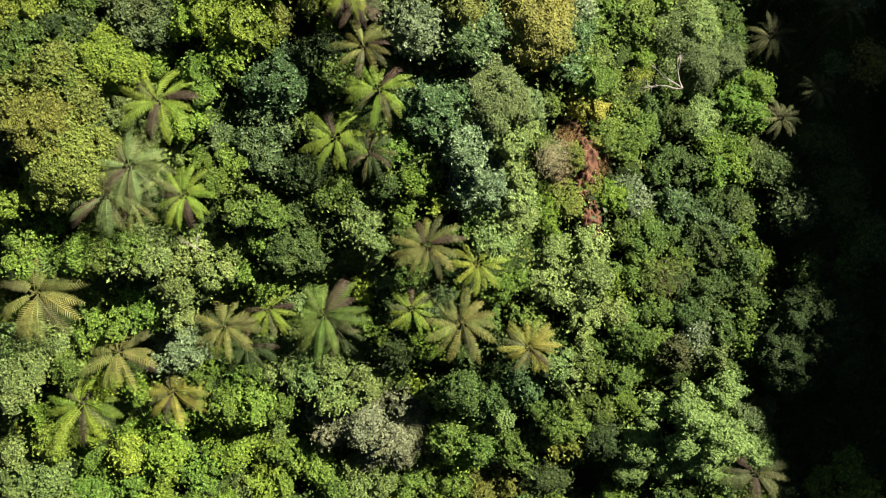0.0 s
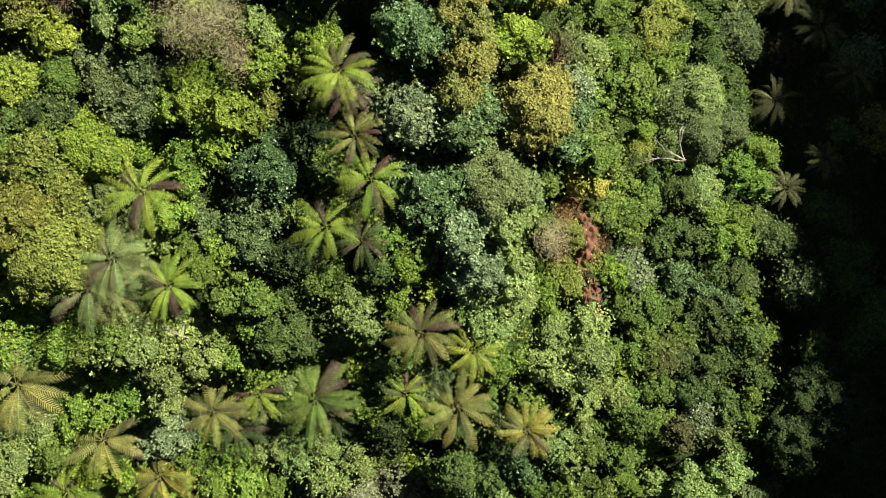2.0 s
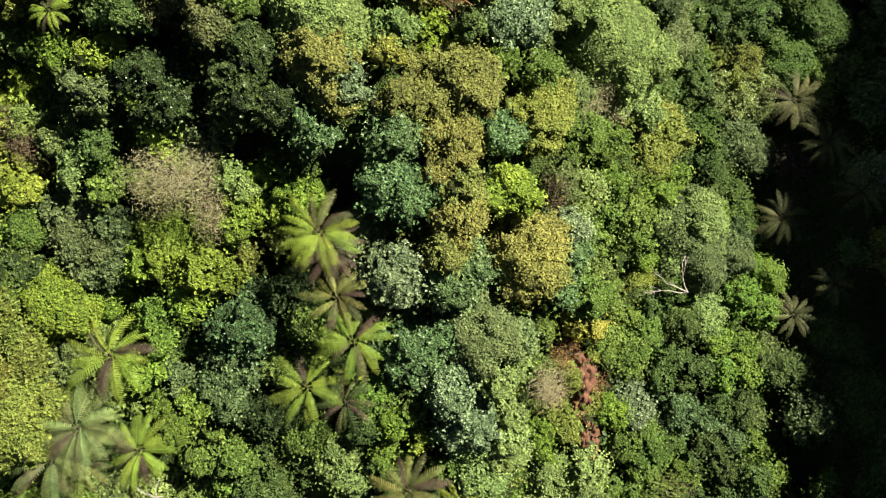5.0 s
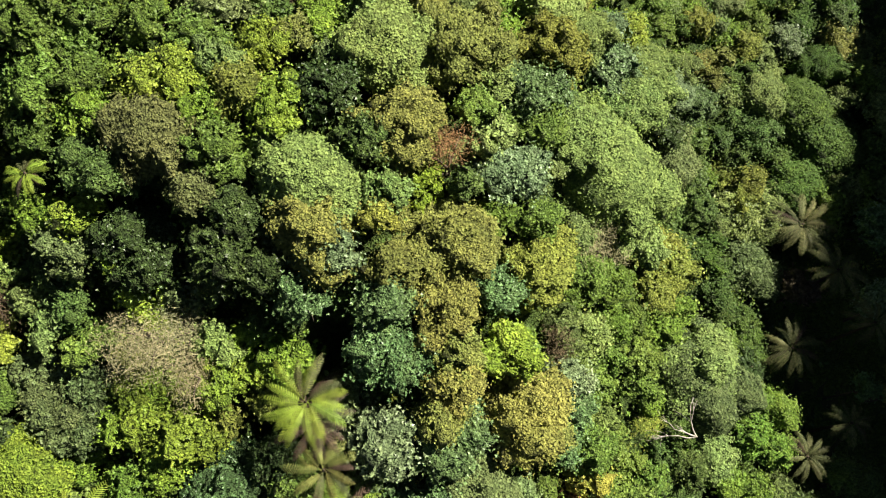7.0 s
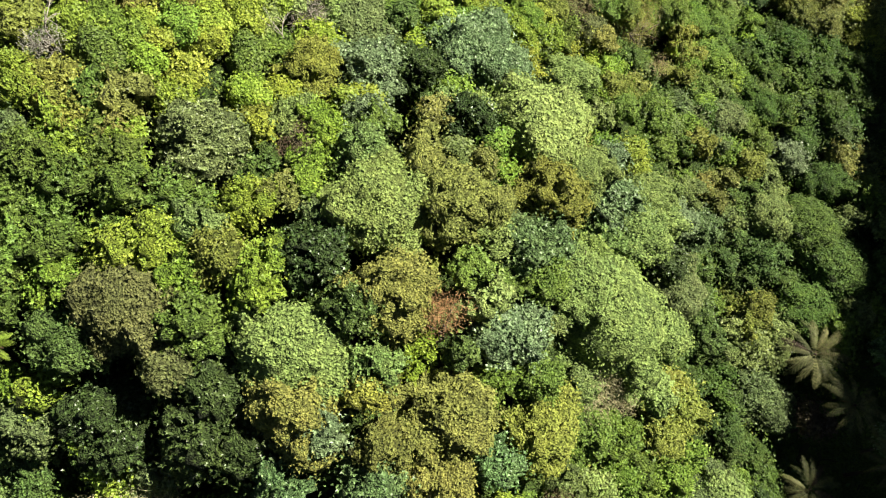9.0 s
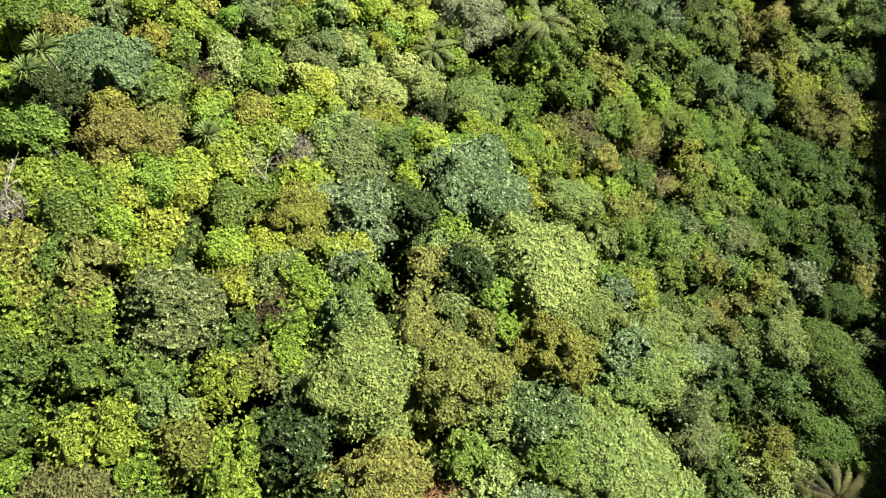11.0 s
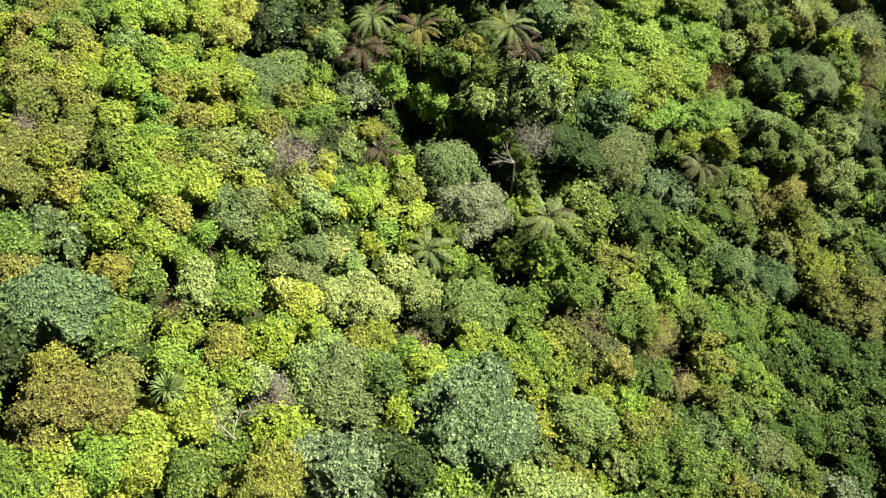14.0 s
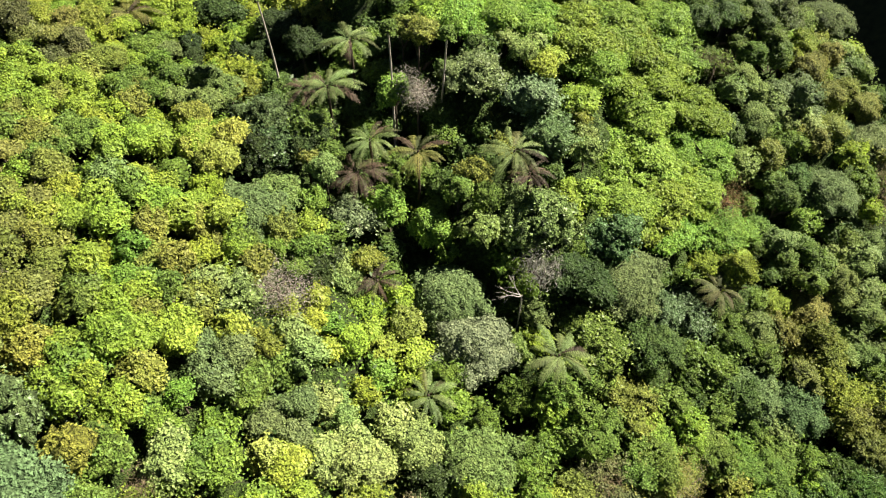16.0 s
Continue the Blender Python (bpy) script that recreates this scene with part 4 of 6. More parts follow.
tree("B", "olive", 20.08, 50.74, 25.60, 1.07, 0.94)
tree("B", "olive", 21.05, 49.62, 25.58, 0.99, 0.92)
tree("G", "pteal", 28.31, 54.47, 23.41, 2.03, 0.92)
tree("B", "dgreen", 29.46, 58.13, 24.12, 1.64, 0.95)
tree("B", "dgreen", 30.16, 56.00, 23.50, 1.43, 0.93)
tree("B", "dgreen", 31.93, 56.00, 24.10, 1.49, 0.93)
tree("B", "dgreen", 31.67, 58.56, 23.65, 1.44, 0.94)
tree("B", "green", 28.43, 57.86, 24.01, 1.47, 0.96)
tree("B", "green", 30.07, 59.06, 24.04, 1.14, 0.96)
tree("B", "green", 29.31, 60.57, 24.27, 1.32, 0.97)
tree("B", "pgreen", 27.21, 59.96, 23.88, 1.25, 0.99)
tree("D", "dgreen", 34.49, 58.29, 23.72, 1.08, 0.94)
tree("B", "green", 33.89, 59.88, 23.50, 1.19, 0.95)
tree("B", "dgreen", 32.30, 59.93, 23.60, 1.33, 0.95)
tree("B", "dgreen", 32.15, 57.87, 24.11, 1.05, 0.94)
tree("S", "olive", 32.18, 54.68, 22.86, 2.27, 0.91)
tree("D", "fresh", 21.52, 57.87, 25.39, 1.20, 1.00)
tree("B", "green", 22.79, 59.20, 25.09, 1.18, 1.02)
tree("B", "green", 21.30, 59.92, 24.98, 1.38, 1.03)
tree("S", "grey", 19.57, 57.20, 25.42, 1.69, 0.99)
tree("D", "dfresh", 24.06, 57.66, 24.78, 1.47, 0.98)
tree("D", "dfresh", 26.27, 57.73, 24.58, 1.46, 0.97)
tree("B", "dfresh", 25.17, 59.19, 24.69, 1.22, 1.00)
tree("D", "green", 14.08, 54.59, 29.53, 1.12, 0.95)
tree("D", "olime", 13.62, 56.31, 29.50, 1.26, 0.98)
tree("B", "green", 11.82, 55.72, 29.32, 1.19, 0.96)
tree("B", "pgreen", 12.15, 53.95, 29.54, 1.17, 0.93)
tree("D", "dfresh", 30.85, 52.35, 22.85, 2.23, 0.85)

tree("C", "olime", -18.25, 49.37, 44.16, 1.33, 1.00)
tree("Y", "twig", -16.95, 48.60, 43.82, 1.33, 1.00)
tree("C", "lime", -15.56, 49.74, 43.34, 1.50, 0.89)
tree("D", "lime", -13.15, 50.49, 42.87, 0.95, 0.96)
tree("D", "fresh", -14.59, 50.09, 43.37, 1.12, 0.92)
tree("C", "fresh", -13.49, 49.28, 42.86, 1.07, 0.99)
tree("B", "olime", -16.28, 46.55, 43.23, 1.57, 1.04)
tree("B", "golime", -17.91, 46.36, 43.49, 1.55, 1.00)
tree("C", "green", -14.74, 48.68, 42.91, 1.62, 0.98)
tree("C", "golime", -13.89, 49.00, 42.61, 1.16, 1.02)
tree("D", "lime", -12.74, 48.27, 42.57, 1.13, 1.08)
tree("C", "golime", -12.30, 49.61, 42.51, 0.98, 1.04)
tree("C", "lime", -12.28, 51.78, 42.01, 0.90, 1.02)
tree("C", "lime", -12.99, 50.72, 42.18, 1.07, 1.00)
tree("D", "fresh", -11.43, 50.68, 42.43, 1.12, 1.08)
tree("D", "golime", -12.01, 50.22, 41.49, 1.08, 1.08)
tree("C", "golime", -11.22, 48.85, 41.10, 1.29, 1.11)
tree("D", "golime", -10.47, 50.81, 41.23, 1.21, 1.12)
tree("C", "lime", -10.64, 51.61, 40.74, 1.50, 1.12)
tree("C", "lime", -9.21, 54.01, 39.21, 1.59, 1.05)
tree("B", "gold", -15.47, 44.56, 42.98, 1.06, 0.92)
tree("B", "green", -16.80, 43.14, 42.76, 1.52, 0.97)
tree("B", "lime", -15.19, 43.31, 42.49, 1.54, 0.87)
tree("B", "olive", -13.47, 46.44, 42.41, 1.35, 1.01)
tree("B", "lime", -13.49, 44.47, 42.16, 1.45, 0.89)
tree("B", "green", -14.76, 45.88, 42.85, 1.32, 0.97)
tree("C", "olive", -13.62, 52.82, 42.69, 1.00, 0.95)
tree("C", "golime", -13.30, 51.43, 42.55, 1.14, 0.95)
tree("C", "olime", -12.03, 52.34, 42.33, 0.97, 1.05)
tree("C", "green", -8.80, 51.05, 39.60, 1.53, 1.03)
tree("C", "lime", -8.44, 48.32, 39.86, 1.47, 1.04)
tree("B", "golime", -7.44, 45.68, 40.50, 0.88, 1.06)
tree("B", "pale", -6.06, 47.11, 39.59, 1.40, 1.01)
tree("O", "gold", -5.38, 50.81, 38.20, 2.01, 0.95)
tree("G", "pteal", -2.67, 51.74, 37.49, 2.21, 1.05)
tree("D", "grey", -3.84, 56.21, 36.08, 2.55, 1.07)
tree("Y", "twig", -6.23, 54.69, 37.80, 1.25, 0.94)
tree("C", "golime", -3.57, 48.46, 39.14, 0.80, 1.00)
tree("B", "lime", -4.55, 46.37, 39.67, 1.45, 1.02)
tree("Y", "brown", -5.82, 45.35, 40.13, 1.42, 1.04)
tree("C", "dgreen", -2.44, 56.21, 35.76, 1.19, 1.12)
tree("C", "dgreen", -0.79, 56.68, 36.38, 1.16, 1.17)
tree("D", "green", -1.91, 57.67, 35.85, 1.25, 1.16)
tree("C", "lime", 1.21, 58.25, 34.88, 1.12, 1.11)
tree("D", "fresh", 0.21, 59.05, 34.69, 0.85, 1.14)
tree("D", "olime", -0.20, 57.50, 34.82, 1.04, 1.15)
tree("B", "green", -2.00, 46.79, 39.44, 1.26, 1.03)
tree("C", "olive", 1.19, 48.18, 38.49, 1.31, 1.00)
tree("G", "dark", -0.12, 52.07, 37.05, 1.94, 1.10)
tree("S", "olive", 0.62, 45.83, 39.45, 1.11, 1.00)
tree("G", "bteal", 3.47, 54.97, 34.13, 3.75, 1.04)
tree("B", "lime", 4.96, 61.24, 31.86, 1.17, 1.02)
tree("B", "lime", 6.19, 59.60, 32.14, 1.31, 1.00)
tree("D", "fresh", 7.57, 60.51, 31.98, 1.17, 1.03)
tree("B", "fresh", 7.08, 62.37, 31.80, 1.29, 0.99)
tree("B", "green", 10.37, 60.55, 30.34, 1.23, 1.06)
tree("B", "olime", 9.68, 61.95, 30.92, 1.22, 1.07)
tree("B", "olime", 7.45, 60.77, 30.83, 1.30, 1.02)
tree("B", "pgreen", 8.44, 59.29, 30.94, 1.36, 1.02)
tree("B", "lime", 6.50, 58.45, 31.97, 1.48, 1.01)
tree("B", "golime", 7.10, 56.06, 32.43, 1.17, 1.00)
tree("B", "drab", 10.86, 61.81, 29.46, 1.39, 1.07)
tree("D", "drab", 12.47, 61.64, 29.54, 1.17, 1.09)
tree("B", "drab", 12.77, 63.78, 29.10, 1.29, 1.16)
tree("B", "drab", 10.66, 63.86, 29.72, 1.45, 1.10)
tree("B", "green", 13.35, 65.12, 28.87, 1.29, 1.17)
tree("B", "green", 13.36, 63.52, 29.00, 1.39, 1.16)
tree("B", "green", 15.17, 64.09, 29.03, 1.38, 1.18)
tree("D", "sage", 10.14, 56.65, 30.02, 1.98, 1.00)
tree("B", "lime", 12.76, 60.48, 28.31, 1.09, 1.06)
tree("D", "lime", 12.23, 58.44, 28.49, 1.22, 1.02)
tree("B", "fresh", 13.80, 58.86, 28.19, 1.22, 1.03)
tree("B", "lime", 12.82, 55.31, 29.04, 1.20, 0.95)
tree("B", "fresh", 13.95, 56.04, 28.85, 1.43, 0.97)
tree("B", "lime", 13.45, 57.97, 28.67, 1.25, 1.01)
tree("D", "fresh", 11.51, 56.68, 29.19, 1.17, 0.97)
tree("B", "olime", 15.27, 57.38, 27.00, 1.61, 0.99)
tree("Y", "olive", 15.53, 63.31, 27.29, 2.93, 1.16)
tree("Y", "beige", 18.10, 60.79, 25.88, 1.27, 1.07)
tree("D", "green", 21.67, 65.15, 25.74, 1.40, 1.14)
tree("B", "green", 19.81, 66.56, 26.06, 1.36, 1.19)
tree("B", "green", 18.94, 64.90, 25.61, 1.18, 1.18)
tree("B", "olime", 20.18, 63.72, 25.94, 1.25, 1.17)
tree("D", "olive", 19.02, 60.77, 25.25, 1.15, 1.06)
tree("B", "olime", 20.55, 60.08, 25.32, 1.25, 1.05)
tree("B", "olime", 20.82, 62.11, 25.53, 1.35, 1.10)
tree("B", "green", 20.96, 59.14, 24.98, 1.50, 1.02)
tree("B", "pgreen", 23.28, 59.18, 24.83, 1.47, 1.02)
tree("B", "fresh", 23.25, 61.20, 25.29, 1.26, 1.08)
tree("B", "fresh", 20.95, 61.33, 25.02, 1.36, 1.07)
tree("B", "fresh", 24.03, 66.57, 24.64, 1.12, 1.07)
tree("B", "lime", 23.47, 65.16, 24.75, 1.38, 1.08)
tree("B", "lime", 25.52, 64.39, 24.54, 1.15, 0.96)
tree("B", "fresh", 26.04, 66.05, 25.06, 1.26, 0.97)
tree("B", "fresh", 25.20, 60.56, 24.54, 1.06, 1.03)
tree("B", "green", 23.62, 61.04, 24.60, 1.02, 1.07)
tree("B", "lime", 24.20, 59.64, 24.90, 1.03, 1.02)
tree("D", "dfresh", 26.69, 64.72, 24.52, 1.27, 0.93)
tree("B", "dfresh", 27.30, 62.87, 24.22, 1.32, 1.04)
tree("B", "dfresh", 29.44, 63.98, 24.66, 1.48, 0.99)
tree("B", "dfresh", 28.59, 65.60, 24.17, 1.28, 0.86)
tree("B", "dfresh", 26.41, 62.46, 24.31, 1.27, 1.05)
tree("B", "dfresh", 25.44, 60.57, 24.21, 1.21, 1.02)
tree("D", "dfresh", 27.67, 61.24, 24.10, 1.46, 1.01)
tree("B", "dfresh", 31.35, 62.80, 24.06, 1.26, 0.96)
tree("B", "dfresh", 29.55, 63.95, 24.22, 1.21, 0.99)
tree("B", "dfresh", 28.53, 62.45, 24.00, 1.06, 1.01)
tree("B", "dfresh", 30.47, 61.10, 24.26, 1.11, 0.98)
tree("D", "dfresh", 26.45, 59.35, 23.96, 1.46, 0.99)
tree("B", "dfresh", 27.85, 57.86, 24.47, 1.44, 0.96)
tree("B", "dfresh", 29.62, 59.17, 24.12, 1.15, 0.96)
tree("B", "dfresh", 27.93, 60.78, 24.02, 1.25, 0.99)
tree("B", "dfresh", 32.04, 63.95, 24.06, 1.29, 0.94)
tree("B", "dfresh", 31.07, 62.45, 23.89, 1.36, 0.97)
tree("D", "dfresh", 32.20, 61.17, 23.98, 1.20, 0.96)
tree("B", "dfresh", 33.83, 62.96, 23.93, 1.41, 0.94)
tree("B", "olive", 33.51, 68.55, 24.83, 1.68, 0.91)
tree("B", "olive", 31.31, 68.93, 24.70, 1.29, 0.87)
tree("B", "olive", 31.10, 66.62, 24.83, 1.49, 0.83)
tree("B", "olive", 33.01, 66.00, 24.61, 1.45, 0.92)
tree("B", "olive", 38.39, 66.04, 23.93, 1.67, 1.00)
tree("B", "olive", 37.01, 67.62, 24.22, 1.70, 0.91)
tree("B", "golime", 35.08, 66.65, 24.23, 1.61, 0.91)
tree("B", "golime", 36.34, 64.43, 24.00, 1.63, 0.93)
tree("G", "green", 16.32, 54.97, 26.70, 2.37, 0.95)
tree("G", "dfresh", 21.83, 56.50, 24.58, 2.39, 0.98)
tree("B", "green", 19.28, 53.29, 26.46, 1.01, 0.95)
tree("B", "pgreen", 18.19, 54.66, 26.38, 1.20, 0.95)
tree("D", "green", 17.41, 53.09, 26.62, 1.33, 0.95)
tree("B", "dfresh", 34.49, 58.36, 23.86, 1.52, 0.94)
tree("B", "dfresh", 33.99, 60.62, 23.85, 1.63, 0.95)
tree("B", "dfresh", 31.20, 60.28, 23.49, 1.78, 0.96)
tree("B", "dfresh", 31.89, 57.55, 23.97, 1.83, 0.94)
tree("B", "dfresh", 29.89, 57.33, 23.85, 1.30, 0.94)
tree("D", "dfresh", 29.50, 55.78, 23.97, 1.37, 0.93)
tree("B", "dfresh", 31.29, 55.72, 23.75, 1.43, 0.93)
tree("S", "dark", 35.12, 57.95, 23.12, 1.74, 0.94)

tree("C", "olive", -20.44, 65.44, 43.35, 1.52, 0.97)
tree("C", "olive", -19.03, 66.35, 43.28, 1.14, 0.97)
tree("C", "golime", -20.24, 65.31, 43.22, 1.40, 0.97)
tree("D", "olive", -18.49, 63.88, 43.44, 1.36, 1.03)
tree("C", "golime", -17.28, 65.62, 43.48, 1.08, 0.88)
tree("C", "gold", -16.87, 64.58, 42.17, 1.55, 0.93)
tree("C", "green", -17.70, 61.06, 42.95, 1.58, 1.03)
tree("G", "grey", -16.39, 61.35, 42.20, 1.76, 0.93)
tree("C", "olive", -17.11, 59.08, 43.11, 1.40, 0.97)
tree("C", "green", -18.81, 59.61, 43.83, 1.06, 1.01)
cabbage_tree(-16.98, 56.59, 44.66, 1.11)
cabbage_tree(-17.10, 54.98, 45.03, 0.97)
tree("D", "bteal", -15.71, 57.81, 42.15, 2.39, 0.96)
tree("S", "dark", -16.44, 54.43, 43.55, 1.54, 0.84)
tree("C", "fresh", -16.60, 52.54, 43.69, 1.49, 0.82)
tree("O", "gold", -14.14, 54.47, 42.39, 1.59, 0.97)
tree("O", "olive", -13.57, 52.52, 42.06, 2.04, 0.95)
tree("O", "olive", -12.26, 54.72, 41.15, 1.39, 1.15)
tree("G", "dgreen", -13.06, 56.51, 41.45, 1.21, 1.16)
tree("C", "lime", -15.71, 64.93, 41.74, 1.10, 0.93)
tree("C", "fresh", -14.43, 63.90, 41.61, 1.32, 0.96)
tree("C", "lime", -13.70, 65.55, 41.61, 1.39, 0.97)
tree("C", "lime", -14.29, 62.02, 41.73, 0.88, 0.96)
tree("C", "lime", -13.81, 63.14, 41.73, 1.08, 0.97)
tree("C", "lime", -15.35, 62.97, 41.51, 1.10, 0.93)
tree("C", "lime", -12.85, 62.32, 40.20, 1.57, 1.04)
tree("C", "gold", -12.17, 64.27, 39.96, 1.32, 1.06)
tree("C", "lime", -12.93, 66.40, 40.22, 1.50, 1.02)
tree("D", "lime", -13.16, 68.68, 40.87, 0.92, 1.00)
tree("D", "fresh", -14.28, 69.21, 40.73, 1.13, 0.98)
tree("C", "lime", -14.14, 67.80, 41.19, 0.88, 0.98)
tree("C", "green", -15.57, 67.48, 41.55, 1.24, 0.92)
tree("C", "lime", -11.40, 67.47, 39.30, 1.55, 1.07)
tree("C", "olime", -10.87, 69.18, 39.00, 1.34, 1.05)
tree("C", "green", -11.93, 69.10, 40.53, 1.02, 1.03)
tree("C", "green", -13.39, 69.30, 40.22, 1.09, 1.00)
tree("C", "olime", -12.88, 68.10, 40.47, 0.98, 1.03)
tree("G", "pgreen", -9.39, 70.45, 37.81, 1.82, 1.06)
tree("C", "golime", -9.23, 68.20, 38.10, 1.18, 1.12)
tree("C", "grey", -9.70, 65.23, 38.37, 1.24, 1.17)
tree("D", "grey", -8.56, 66.51, 38.48, 1.18, 1.17)
tree("D", "grey", -10.47, 66.78, 38.46, 1.16, 1.13)
tree("C", "green", -8.20, 65.26, 37.31, 1.49, 1.20)
tree("C", "green", -12.05, 62.66, 39.39, 0.94, 1.11)
tree("D", "fresh", -10.80, 61.97, 39.47, 0.98, 1.18)
tree("C", "fresh", -10.39, 63.46, 39.60, 0.98, 1.16)
tree("O", "gold", -13.88, 59.97, 41.14, 1.28, 0.99)
tree("C", "green", -13.40, 59.21, 40.62, 1.03, 1.04)
tree("C", "green", -12.09, 59.89, 41.16, 0.88, 1.11)
tree("D", "green", -13.22, 60.72, 40.62, 0.91, 1.04)
tree("C", "green", -12.68, 57.68, 40.80, 1.46, 1.20)
tree("C", "pgreen", -10.45, 60.26, 38.83, 1.58, 1.20)
tree("Y", "brown", -11.03, 59.54, 39.62, 0.96, 1.18)
tree("C", "fresh", -7.98, 60.51, 38.46, 1.05, 1.19)
tree("C", "green", -8.82, 61.54, 38.42, 1.02, 1.19)
tree("C", "green", -9.60, 60.10, 38.52, 1.16, 1.20)
tree("Y", "twig", -7.24, 71.52, 36.80, 2.32, 1.07)
tree("D", "golime", -5.40, 70.05, 35.97, 1.00, 1.15)
tree("C", "golime", -5.19, 71.47, 35.89, 0.95, 1.11)
tree("C", "golime", -6.68, 70.66, 36.08, 0.89, 1.13)
tree("C", "pgreen", -6.01, 68.66, 36.55, 1.33, 1.18)
tree("C", "green", -6.49, 66.72, 36.23, 1.33, 1.20)
tree("C", "pgreen", -5.08, 67.32, 36.37, 1.31, 1.20)
tree("D", "lime", -3.00, 69.30, 35.07, 1.11, 1.20)
tree("C", "fresh", -4.54, 70.24, 35.29, 1.11, 1.17)
tree("C", "golime", -4.44, 68.48, 35.08, 1.09, 1.20)
tree("D", "lime", -2.66, 72.26, 33.75, 1.39, 1.14)
tree("C", "lime", -2.25, 70.55, 33.88, 1.16, 1.18)
tree("C", "olime", -0.17, 70.91, 33.97, 1.20, 1.16)
tree("D", "lime", -0.28, 72.99, 33.83, 1.28, 1.11)
tree("C", "lime", 0.28, 68.99, 33.83, 1.31, 1.20)
tree("C", "golime", -1.49, 69.33, 33.95, 1.23, 1.20)
tree("C", "fresh", -1.27, 67.99, 33.74, 1.28, 1.20)
tree("C", "grey", -5.36, 63.01, 36.49, 0.98, 1.17)
tree("D", "grey", -5.30, 64.56, 36.60, 1.04, 1.20)
tree("D", "grey", -6.74, 63.69, 36.43, 1.10, 1.18)
tree("C", "ypale", -4.34, 65.18, 35.29, 1.21, 1.20)
tree("C", "pale", -3.29, 64.67, 34.78, 1.39, 1.20)
tree("C", "ypale", -2.02, 61.73, 35.02, 1.39, 1.15)
tree("C", "ypale", -2.62, 63.14, 34.88, 1.21, 1.16)
tree("C", "ypale", -3.82, 62.02, 35.11, 1.48, 1.15)
tree("C", "ypale", -0.45, 64.61, 34.28, 1.20, 1.17)
tree("C", "ypale", -1.37, 62.75, 33.89, 1.37, 1.15)
tree("D", "ypale", 0.75, 63.26, 34.09, 1.46, 1.10)
tree("C", "yellow", -6.35, 61.79, 36.27, 1.54, 1.16)
tree("C", "lime", -4.81, 59.77, 36.16, 1.02, 1.16)
tree("D", "golime", -5.66, 61.32, 36.56, 1.23, 1.15)
tree("C", "fresh", -6.38, 59.84, 36.69, 1.05, 1.16)
tree("D", "pale", -4.41, 57.20, 35.81, 2.37, 1.08)
tree("Y", "twig", -6.20, 55.85, 37.40, 1.10, 0.97)
tree("D", "teal", -1.55, 57.28, 35.22, 1.80, 1.17)
tree("C", "lime", 1.11, 57.85, 35.41, 0.96, 1.11)
tree("C", "lime", -0.14, 57.26, 34.98, 1.04, 1.15)
tree("C", "fresh", 1.27, 56.64, 34.97, 0.96, 1.11)
tree("Y", "beige", 0.69, 59.48, 34.21, 1.08, 1.13)
tree("C", "fresh", -10.74, 56.26, 39.80, 1.26, 1.20)
tree("C", "lime", -7.90, 56.17, 38.39, 1.01, 1.06)
tree("D", "olime", -8.64, 57.54, 38.57, 1.22, 1.14)
tree("C", "fresh", -9.46, 56.75, 38.29, 1.12, 1.13)
cabbage_tree(-10.01, 54.48, 40.82, 0.98)
tree("C", "pale", -8.93, 54.08, 38.92, 1.45, 1.03)
tree("C", "lime", -9.37, 55.42, 39.05, 0.99, 1.11)
tree("C", "ypale", -7.15, 56.25, 37.56, 1.18, 1.02)
tree("D", "grey", 2.55, 73.12, 33.52, 2.68, 1.11)
tree("D", "silver", 3.70, 70.03, 32.86, 2.63, 1.12)
fern("pgreen", 1.36, 66.20, 34.30, 1.80)
tree("C", "pale", -4.16, 73.66, 34.76, 1.52, 1.06)
fern("brown", -1.80, 73.57, 35.14, 1.71)
tree("G", "dark", -5.32, 74.25, 35.24, 1.98, 1.06)
tree("S", "dark", 1.36, 61.64, 33.49, 1.38, 1.06)
tree("D", "sage", 3.95, 62.78, 31.83, 2.91, 0.98)
tree("B", "fresh", 4.74, 58.52, 33.12, 1.11, 1.02)
tree("B", "lime", 4.07, 60.29, 33.27, 1.11, 1.04)
tree("C", "fresh", 2.99, 58.76, 33.28, 1.38, 1.06)
tree("B", "lime", 8.79, 59.30, 31.13, 1.36, 1.03)
tree("B", "golime", 8.46, 61.13, 30.94, 1.38, 1.04)
tree("B", "golime", 6.31, 60.52, 31.17, 1.24, 1.00)
tree("D", "lime", 7.11, 58.61, 31.23, 1.41, 1.01)
fern("pgreen", 8.98, 68.70, 34.37, 2.24)
tree("G", "green", 11.14, 70.53, 31.87, 2.86, 1.08)
tree("Y", "twig", 8.43, 73.80, 35.61, 1.80, 1.12)
tree("S", "dark", 10.94, 74.07, 34.34, 2.02, 1.12)
tree("D", "grey", 14.14, 74.88, 32.86, 2.76, 1.07)
tree("G", "bteal", 18.57, 74.71, 29.15, 2.62, 0.99)
tree("B", "dgreen", 14.94, 70.13, 31.05, 1.18, 1.06)
tree("D", "dgreen", 16.51, 71.23, 31.21, 1.53, 1.03)
tree("B", "dgreen", 14.52, 72.12, 31.33, 1.30, 1.07)
tree("G", "green", 19.44, 71.44, 28.30, 2.18, 1.00)
tree("D", "dgreen", 20.96, 70.83, 27.22, 1.26, 1.03)
tree("B", "green", 20.66, 69.03, 26.74, 1.45, 1.10)
tree("B", "dgreen", 22.47, 69.86, 26.90, 1.49, 1.04)
tree("B", "green", 10.38, 68.21, 32.18, 1.14, 1.08)
tree("D", "green", 8.97, 67.49, 32.55, 1.21, 1.07)
tree("B", "green", 10.31, 66.21, 32.02, 1.13, 1.09)
